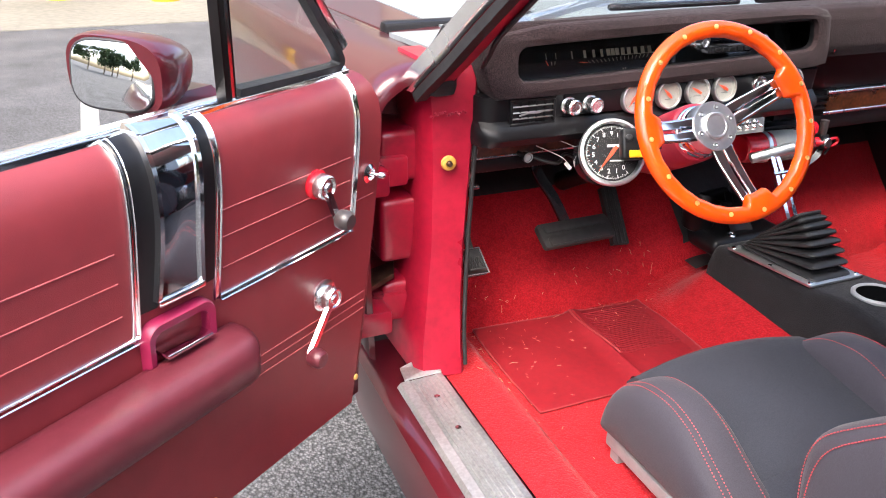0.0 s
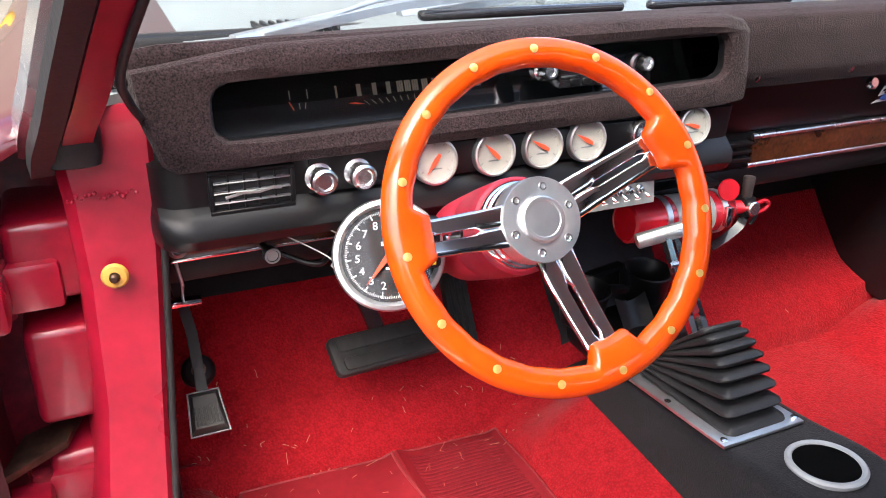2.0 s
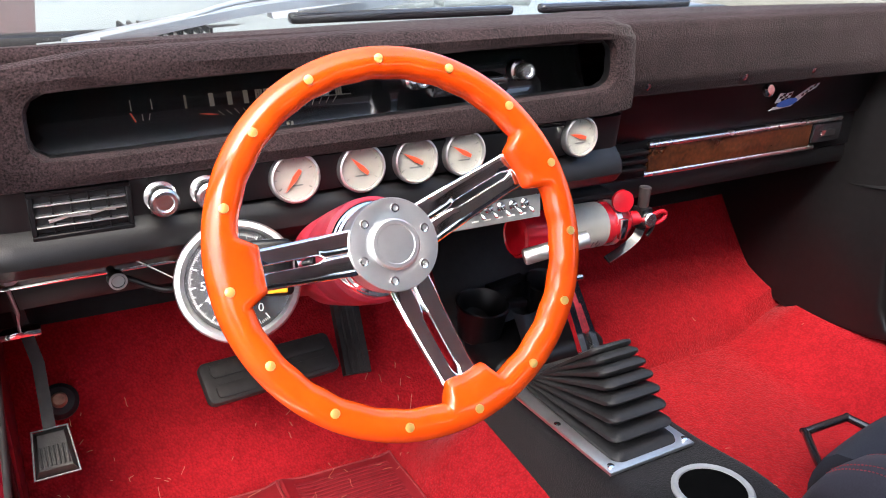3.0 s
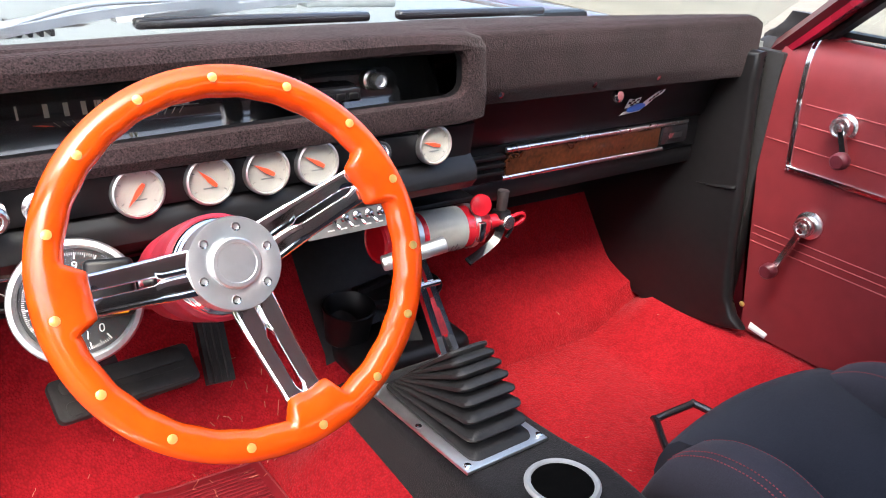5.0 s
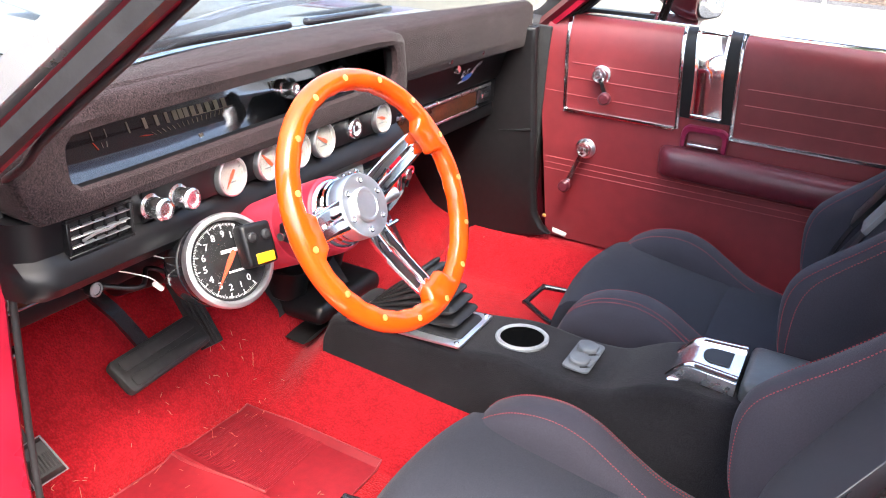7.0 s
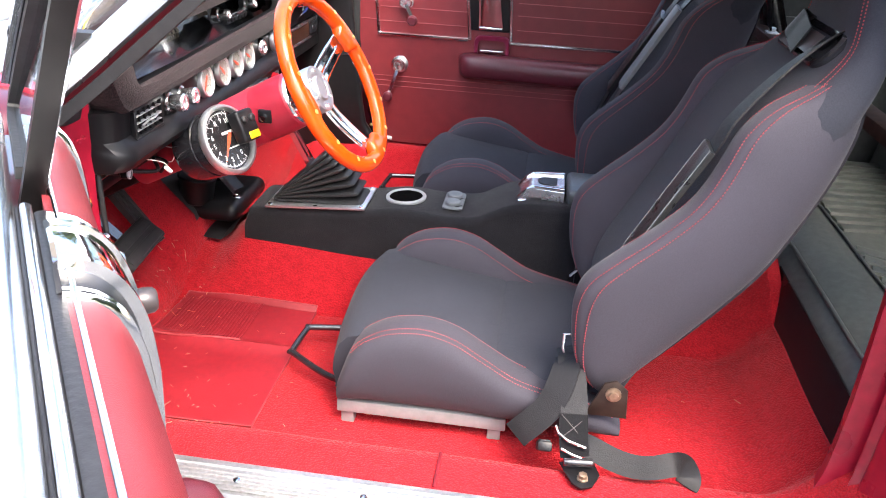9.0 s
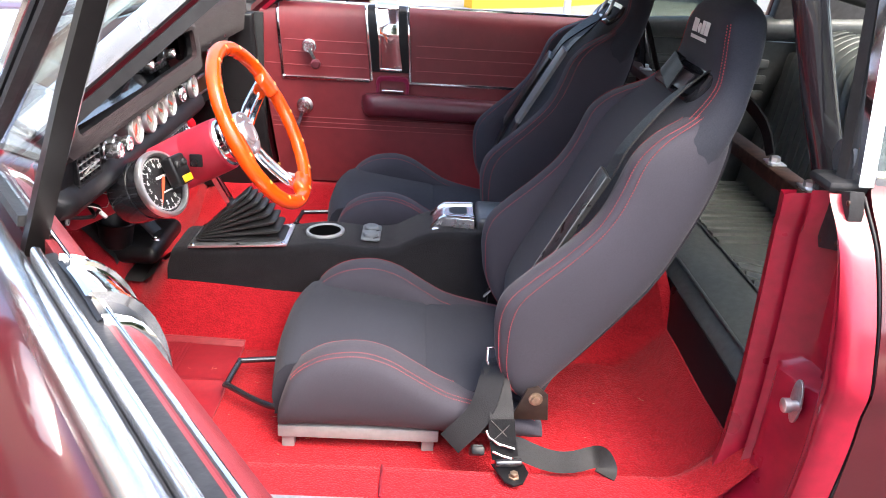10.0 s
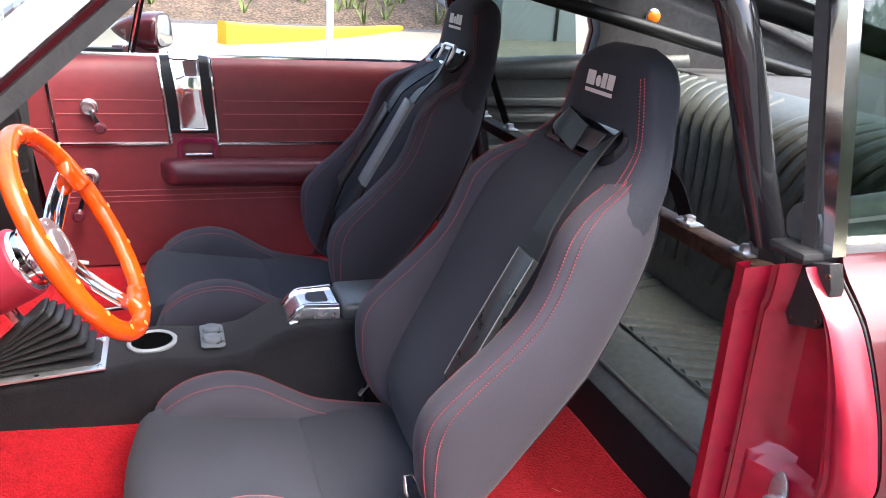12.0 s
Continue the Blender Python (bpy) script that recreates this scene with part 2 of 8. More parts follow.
def part(name, bm, mat, parent=None, label="", angle=38):
    """Links a bmesh, built in the place's own metres, as one mesh object under parent."""
    if MIRROR[0]:
        bmesh.ops.transform(bm, matrix=Matrix.Diagonal((-1, 1, 1, 1)), verts=bm.verts)
        bmesh.ops.reverse_faces(bm, faces=bm.faces)
    if OFFSET[0].length:
        bmesh.ops.translate(bm, vec=OFFSET[0], verts=bm.verts)
    me = bpy.data.meshes.new(name)
    bm.normal_update()
    bm.to_mesh(me)
    bm.free()
    me.materials.append(M[mat] if isinstance(mat, str) else mat)
    me.polygons.foreach_set("use_smooth", [True] * len(me.polygons))
    me.set_sharp_from_angle(angle=radians(angle))
    ob = new(name, me)
    if parent is not None:
        ob.parent = parent
        ob.matrix_parent_inverse = world_of(parent).inverted()
    if label:
        ob["label"] = label
    return ob


def thing(name, at, label, category, group="", kind=""):
    ob = new(name)
    ob.empty_display_size = 0.05
    ob.matrix_basis = Matrix.Translation(Vector(at) + OFFSET[0])
    return tagged(ob, label, category, group, kind)


def B():
    return bmesh.new()


def box(bm, lo, hi, bevel=0.0, seg=2, m=None):
    lo, hi = Vector(lo), Vector(hi)
    r = bmesh.ops.create_cube(bm, size=1)
    vs = r["verts"]
    mm = Matrix.Translation((lo + hi) / 2) @ Matrix.Diagonal((*(hi - lo), 1))
    bmesh.ops.transform(bm, matrix=(m @ mm) if m else mm, verts=vs)
    if bevel:
        es = list({e for v in vs for e in v.link_edges})
        bmesh.ops.bevel(bm, geom=es, offset=bevel, segments=seg, profile=0.5, affect="EDGES", clamp_overlap=True)
    return bm


def basis(d, up=(0, 0, 1)):
    d = Vector(d).normalized()
    u = Vector(up)
    if abs(d.dot(u)) > 0.98 * u.length:
        u = Vector((0, 1, 0))
    x = u.cross(d).normalized()
    return x, d.cross(x).normalized(), d


def loft(bm, rings, closed=True, cap=True, loop=False):
    vs = [[bm.verts.new(p) for p in r] for r in rings]
    n = len(vs[0])
    pairs = list(zip(vs[:-1], vs[1:])) + ([(vs[-1], vs[0])] if loop else [])
    for a, b in pairs:
        for i in range(n if closed else n - 1):
            j = (i + 1) % n
            bm.faces.new((a[i], a[j], b[j], b[i]))
    if cap and closed and not loop:
        bm.faces.new(list(reversed(vs[0])))
        bm.faces.new(vs[-1])
    return bm


def lathe(bm, prof, at, axis, seg=32, up=(0, 0, 1)):
    """Turns (radius, height) pairs round axis; starts and ends are capped."""
    x, y, d = basis(axis, up)
    at = Vector(at)
    rings = [[at + d * h + (x * math.cos(2 * math.pi * i / seg) + y * math.sin(2 * math.pi * i / seg)) * max(r, 1e-5) for i in range(seg)] for r, h in prof]
    return loft(bm, rings)


def cyl(bm, p0, p1, r0, r1=None, seg=20, bevel=0.0):
    p0, p1 = Vector(p0), Vector(p1)
    r1 = r0 if r1 is None else r1
    h = (p1 - p0).length
    if bevel:
        prof = [(r0 - bevel, 0), (r0 - bevel * .3, bevel * .3), (r0, bevel), (r1, h - bevel), (r1 - bevel * .3, h - bevel * .3), (r1 - bevel, h)]
    else:
        prof = [(r0, 0), (r1, h)]
    return lathe(bm, prof, p0, p1 - p0, seg)


def spline(pts, n=8, closed=False):
    """A smooth line through the points, n steps a span."""
    P = [Vector(p) for p in pts]
    out, k = [], len(P)
    for i in range(k if closed else k - 1):
        if closed:
            a, b, c, d = P[(i - 1) % k], P[i], P[(i + 1) % k], P[(i + 2) % k]
        else:
            a, b, c, d = P[max(i - 1, 0)], P[i], P[i + 1], P[min(i + 2, k - 1)]
        for j in range(n):
            t = j / n
            out.append(0.5 * ((2 * b) + (c - a) * t + (2 * a - 5 * b + 4 * c - d) * t * t + (3 * b - a - 3 * c + d) * t ** 3))
    if not closed:
        out.append(P[-1])
    return out


def smooth(xs, ys):
    """A smooth curve y(x) through knots."""
    P = spline([(x, y, 0) for x, y in zip(xs, ys)], 12)
    ax, ay = [p.x for p in P], [p.y for p in P]
    return lambda v: float(np.interp(v, ax, ay))


def sweep(bm, pts, prof, up=(0, 0, 1), closed=False):
    """Carries a profile, (across, outwards) pairs or a radius, along the points. up is the outward side."""
    P = [Vector(p) for p in pts]
    if not isinstance(prof, (list, tuple)):
        r = prof
        k = 10 if r < 0.004 else 16
        prof = [(r * math.cos(2 * math.pi * i / k), r * math.sin(2 * math.pi * i / k)) for i in range(k)]
    rings = []
    for i, p in enumerate(P):
        if closed:
            d = P[(i + 1) % len(P)] - P[i - 1]
        else:
            d = P[min(i + 1, len(P) - 1)] - P[max(i - 1, 0)]
        d.normalize()
        u = Vector(up if not callable(up) else up(p))
        x = d.cross(u)
        if x.length < 1e-4:
            x = d.cross(Vector((0.3, 0.9, 0.1)))
        x.normalize()
        y = x.cross(d).normalized()
        rings.append([p + x * a + y * b for a, b in prof])
    return loft(bm, rings, loop=closed)


def grid(bm, f, nu, nv, flip=False):
    vs = [[bm.verts.new(f(i / nu, j / nv)) for j in range(nv + 1)] for i in range(nu + 1)]
    for i in range(nu):
        for j in range(nv):
            q = (vs[i][j], vs[i + 1][j], vs[i + 1][j + 1], vs[i][j + 1])
            bm.faces.new(tuple(reversed(q)) if flip else q)
    return bm


def plate(bm, f, nu, nv, thick, d):
    """A curved sheet with thickness: f(u, v) is its face, d the way to its back."""
    d = Vector(d).normalized() * thick
    a = [[bm.verts.new(Vector(f(i / nu, j / nv))) for j in range(nv + 1)] for i in range(nu + 1)]
    b = [[bm.verts.new(v.co + d) for v in r] for r in a]
    for i in range(nu):
        for j in range(nv):
            bm.faces.new((a[i][j], a[i + 1][j], a[i + 1][j + 1], a[i][j + 1]))
            bm.faces.new((b[i][j + 1], b[i + 1][j + 1], b[i + 1][j], b[i][j]))
    for i in range(nu):
        bm.faces.new((a[i + 1][0], a[i][0], b[i][0], b[i + 1][0]))
        bm.faces.new((a[i][nv], a[i + 1][nv], b[i + 1][nv], b[i][nv]))
    for j in range(nv):
        bm.faces.new((a[0][j], a[0][j + 1], b[0][j + 1], b[0][j]))
        bm.faces.new((a[nu][j + 1], a[nu][j], b[nu][j], b[nu][j + 1]))
    bmesh.ops.recalc_face_normals(bm, faces=bm.faces)
    return bm


def prism(bm, pts, d, bevel=0.0, seg=2):
    """A flat outline given in space, thickened by the vector d."""
    d = Vector(d)
    a = [bm.verts.new(p) for p in pts]
    b = [bm.verts.new(Vector(p) + d) for p in pts]
    n = len(a)
    fs = [bm.faces.new(list(reversed(a))), bm.faces.new(b)]
    for i in range(n):
        j = (i + 1) % n
        fs.append(bm.faces.new((a[i], a[j], b[j], b[i])))
    bmesh.ops.recalc_face_normals(bm, faces=fs)
    if bevel:
        es = list({e for f in fs[:2] for e in f.edges})
        bmesh.ops.bevel(bm, geom=es, offset=bevel, segments=seg, profile=0.5, affect="EDGES", clamp_overlap=True)
    return bm


def rrect(w, h, r, k=5):
    """A rounded rectangle's outline, w by h, corners r."""
    out = []
    for cx, cy, a in ((w / 2 - r, h / 2 - r, 0), (-w / 2 + r, h / 2 - r, 90), (-w / 2 + r, -h / 2 + r, 180), (w / 2 - r, -h / 2 + r, 270)):
        for i in range(k + 1):
            t = radians(a + 90 * i / k)
            out.append((cx + r * math.cos(t), cy + r * math.sin(t)))
    return out


def lettering(text, size, m, depth=0.0004):
    """Raised characters of the built-in font, at the pose m, as a bmesh."""
    cu = bpy.data.curves.new("letters", "FONT")
    cu.body, cu.size, cu.align_x, cu.align_y, cu.extrude, cu.resolution_u = text, size, "CENTER", "CENTER", depth, 3
    tmp = bpy.data.objects.new("letters", cu)
    scene.collection.objects.link(tmp)
    dg = bpy.context.evaluated_depsgraph_get()
    me = bpy.data.meshes.new_from_object(tmp.evaluated_get(dg))
    bm = B()
    bm.from_mesh(me)
    bmesh.ops.transform(bm, matrix=m, verts=bm.verts)
    bpy.data.objects.remove(tmp)
    bpy.data.meshes.remove(me)
    bpy.data.curves.remove(cu)
    return bm


def facing(at, n, up=(0, 0, 1)):
    """A pose whose z looks along n and whose y is as near to up as it can be."""
    n = Vector(n).normalized()
    x = Vector(up).cross(n).normalized()
    y = n.cross(x)
    return Matrix(((x.x, y.x, n.x, at[0]), (x.y, y.y, n.y, at[1]), (x.z, y.z, n.z, at[2]), (0, 0, 0, 1)))


# ---- ground and surroundings ----
def ground_sheet():
    bm = B()
    grid(bm, lambda u, v: (-80 + 160 * u, -120 + 240 * v, 0), 40, 60)
    tagged(part("ground", bm, "asphalt"), "grey asphalt car park with pale stone chips", "ground", kind="structure")
    bm = B()
    box(bm, (-30, 7.40, -0.05), (8.0, 11, 0.012), 0.01)
    tagged(part("pavement", bm, "concrete"), "pale sunlit concrete apron by the building", "pavement", kind="structure")
    bm = B()
    box(bm, (6.6, -40, -0.05), (14.2, 30, 0.010), 0.005)
    tagged(part("road", bm, "concrete"), "pale concrete lane beside the car park", "road", kind="structure")
    for x, y0, y1, w in ((-1.46, 1.2, 4.5, 0.10), (-3.9, 1.2, 5.1, 0.10), (1.9, 1.2, 5.1, 0.10)):
        bm = B()
        box(bm, (x - w / 2, y0, -0.01), (x + w / 2, y1, 0.005))
        tagged(part("parking_line", bm, "stripe"), "worn white painted parking bay line", "road marking", "parking lines", "structure")


def outside():
    # raised island across the lane, yellow kerb, planted bank
    k = thing("kerb", (11, -2.5, 0), "yellow painted concrete kerb round a planted island", "kerb", kind="structure")
    bm = B()
    path = spline([(10.9, -0.85, 0), (11.3, -1.5, 0), (12.0, -2.35, 0), (13.3, -3.55, 0), (14.7, -4.55, 0)], 6)
    rings = []
    for i, p in enumerate(path):
        d = (path[min(i + 1, len(path) - 1)] - path[max(i - 1, 0)]).normalized()
        side, h = Vector((-d.y, d.x, 0)), 0.34 - 0.26 * i / (len(path) - 1)
        rings.append([p + side * w + Vector((0, 0, z)) for w, z in ((-0.14, -0.05), (0.10, -0.05), (0.09, h - 0.04), (0.06, h), (-0.11, h), (-0.14, h - 0.03))])
    loft(bm, rings)
    bmesh.ops.recalc_face_normals(bm, faces=bm.faces)
    part("kerb_stone", bm, "kerb", k)
    bm = B()
    grid(bm, lambda u, v: (15.0 + 26 * u, -30 + 60 * v, -0.05 + 2.6 * min(1, u * 1.6) ** 0.8 + 0.10 * noise.noise((u * 9, v * 30, 0))), 30, 70, True)
    tagged(part("mulch_bank", bm, "mulch"), "brown mulched bank with sparse green shoots", "bank", kind="stuff")
    rng = random.Random(4)
    bm = B()
    for _ in range(260):
        x, y = rng.uniform(15.3, 21), rng.uniform(-12, 10)
        u = (x - 15.0) / 26
        z = -0.05 + 2.6 * min(1, u * 1.6) ** 0.8 - 0.05
        for _ in range(9):
            a, h = rng.uniform(0, 6.28), rng.uniform(0.2, 0.6)
            dx, dy = math.cos(a), math.sin(a)
            w = 0.025
            p = [(x - dy * w, y + dx * w, z), (x + dy * w, y - dx * w, z), (x + dx * h * .35 + dy * w * .6, y + dy * h * .35 - dx * w * .6, z + h * .7), (x + dx * h * .6, y + dy * h * .6, z + h)]
            bm.faces.new([bm.verts.new(q) for q in p])
    tagged(part("shoots", bm, "grass"), "tufts of long green leaves on the bank", "plants", kind="stuff")
    # white rail fence
    f = thing("rail_fence", (12.1, 3.0, 0), "white painted metal rail fence", "fence")
    for y in (0.3, 2.2, 4.1, 6.0, 7.9):
        bm = B()
        cyl(bm, (12.1, y, -0.1), (12.1, y, 1.05), 0.03, seg=12)
        part("post", bm, "whitepaint", f)
    for z in (0.42, 0.98):
        bm = B()
        cyl(bm, (12.1, 0.3, z), (12.1, 7.9, z), 0.025, seg=12)
        part("rail", bm, "whitepaint", f)
    for x, y, h in ((8.3, -1.95, 3.2), (11.6, 1.9, 4.0)):
        p = thing("sign_post", (x, y, 0), "pale galvanised steel post standing in the lane", "post", "posts")
        bm = B()
        cyl(bm, (x, y, -0.05), (x, y, h), 0.045, seg=16)
        part("pole", bm, "steelpole", p)
        bm = B()
        lathe(bm, [(0.09, 0), (0.09, 0.03), (0.05, 0.06)], (x, y, 0), (0, 0, 1), 16)
        part("foot", bm, "steelpole", p)
    # low building behind the rear quarter window
    b = thing("store_building", (14, -12, 0), "pale grey rendered building with dark joints", "building")
    bm = B()
    box(bm, (13.2, -22, -0.1), (20, -6.2, 5.5), 0.03)
    part("wall", bm, "render", b)
    for i in range(8):
        bm = B()
        box(bm, (13.16, -7.4 - 1.9 * i, 0.0), (13.2, -7.34 - 1.9 * i, 5.4))
        part("joint", bm, "black", b)
    bm = B()
    box(bm, (13.1, -22, 5.4), (20.1, -6.1, 5.7), 0.03)
    part("roof", bm, "grey_paint", b)
    # building in front with yellow posts
    g = thing("garage_building", (-4, 16, 0), "tan building with dark bay openings", "building")
    bm = B()
    box(bm, (-34, 10.5, -0.1), (6, 18, 8.5), 0.03)
    part("wall", bm, "facade", g)
    for x in (-16, -10.5, -5, 0.5):
        bm = B()
        box(bm, (x - 1.8, 10.42, 0.0), (x + 1.8, 10.5, 3.6), 0.01)
        part("bay_door", bm, "darkgrey", g)
    for x, y in ((-1.70, 9.45), (-0.60, 9.0), (-3.1, 9.6)):
        p = thing("bollard", (x, y, 0), "yellow painted steel bollard", "bollard", "yellow bollards")
        bm = B()
        lathe(bm, [(0.085, 0), (0.085, 0.95), (0.06, 1.01), (0.0, 1.03)], (x, y, 0), (0, 0, 1), 18)
        part("post", bm, "kerb", p)
        bm = B()
        lathe(bm, [(0.16, 0.0), (0.16, 0.03), (0.09, 0.05)], (x, y, 0.012), (0, 0, 1), 18)
        part("base", bm, "kerb", p)


def tree(at, h, seed, spread=2.2):
    rng = random.Random(seed)
    t = thing("tree", at, "leafy green tree at the edge of the car park", "tree", "trees")
    bm = B()
    x, y, z = at
    trunk = spline([(x, y, z - 0.1), (x + 0.1, y, z + h * 0.25), (x - 0.05, y + 0.1, z + h * 0.5), (x, y, z + h * 0.8)], 4)
    rings = []
    for i, p in enumerate(trunk):
        r = 0.16 * (1 - 0.75 * i / len(trunk))
        rings.append([p + Vector((math.cos(a) * r, math.sin(a) * r, 0)) for a in [k * 0.785 for k in range(8)]])
    loft(bm, rings)
    tips = []
    for i in range(9):
        s = Vector((x, y, z + h * rng.uniform(0.3, 0.7)))
        a = rng.uniform(0, 6.28)
        e = s + Vector((math.cos(a) * spread * rng.uniform(.4, .8), math.sin(a) * spread * rng.uniform(.4, .8), h * rng.uniform(.08, .28)))
        cyl(bm, s, e, 0.05, 0.015, 6)
        tips.append(e)
    part("trunk", bm, "bark", t)
    bm = B()
    tips.append(Vector((x, y, z + h * 0.85)))
    for e in tips:
        for _ in range(170):
            d = Vector((rng.gauss(0, 1), rng.gauss(0, 1), rng.gauss(0, 0.8)))
            d = d.normalized() * spread * 0.45 * rng.random() ** 0.4
            c, s = e + d, rng.uniform(0.14, 0.30)
            a = Vector((rng.gauss(0, 1), rng.gauss(0, 1), rng.gauss(0, 1))).normalized() * s
            b2 = a.cross(Vector((rng.gauss(0, 1), rng.gauss(0, 1), rng.gauss(0, 1)))).normalized() * s * 0.5
            bm.faces.new([bm.verts.new(q) for q in (c - a, c + b2, c + a, c - b2)])
    part("crown", bm, "leaf", t)


# ---- the car's shell ----
SWUNG = Vector((-1.048, 0.155, 0.728))
toe_z = smooth([-1.0, 0.38, 0.46, 0.55, 0.64, 0.72, 0.80], [0.350, 0.352, 0.385, 0.47, 0.58, 0.70, 0.86])


def floor_z(x, y):
    z = toe_z(y)
    if y < -0.72:
        z += 0.10 * min(1, (-0.72 - y) / 0.11) ** 1.5
    a = abs(x)
    rise, fall = max(0, min(1, y / 0.34)), max(0, min(1, (y - 0.36) / 0.07))
    hump = (0.122 + 0.022 * rise * (1 - fall) - 0.05 * fall) * max(0, 1 - (a / 0.22) ** 2) * (1 if y > -0.7 else 0.8)
    k, a0, w = (0.052, 0.655, 0.05) if x < 0 else (0.098, 0.56, 0.175)
    f = max(0, min(1, (a - a0) / w))
    g = max(0, min(1, (0.56 - y) / 0.14)) if x > 0 else max(0, min(1, (0.50 - y) / 0.04))
    side = k * f * f * (3 - 2 * f) * g
    return z + hump + side + 0.004 * noise.noise((x * 5, y * 5, 1))


def carpet():
    bm = B()
    grid(bm, lambda u, v: (-0.79 + 1.56 * u, -0.86 + 1.52 * v, floor_z(-0.79 + 1.56 * u, -0.86 + 1.52 * v)), 110, 114)
    tagged(part("floor", bm, "carpet"), "bright red loop pile car carpet with stray grass clippings", "carpet", kind="structure")
    bm = B()
    grid(bm, lambda u, v: (-0.76 + 1.52 * u, 0.655 + 0.125 * v, floor_z(-0.76 + 1.52 * u, 0.655 + 0.125 * v) - 0.004), 40, 8)
    tagged(part("toe_board", bm, "rubber"), "black padding on the bulkhead above the carpet", "bulkhead padding", kind="structure")
    bm = B()
    grid(bm, lambda u, v: (-0.065 + 0.285 * u, 0.40 + 0.38 * v, floor_z(-0.065 + 0.285 * u, 0.40 + 0.38 * v) + 0.014), 24, 24)
    tagged(part("tunnel_cover", bm, "rubber"), "black moulded cover over the front of the tunnel", "tunnel cover", kind="structure")
    bm = B()
    sweep(bm, [(x, -0.20, floor_z(x, -0.20) + 0.001) for x in (-0.785, -0.75, -0.72, -0.70, -0.68, -0.66)], 0.003)
    tagged(part("carpet_seam", bm, "jamb_dull"), "dark red seam across the sill carpet", "carpet seam", kind="structure")


def arc_y(x, mid, drop):
    return mid - drop * (abs(x) / 0.74) ** 2.2


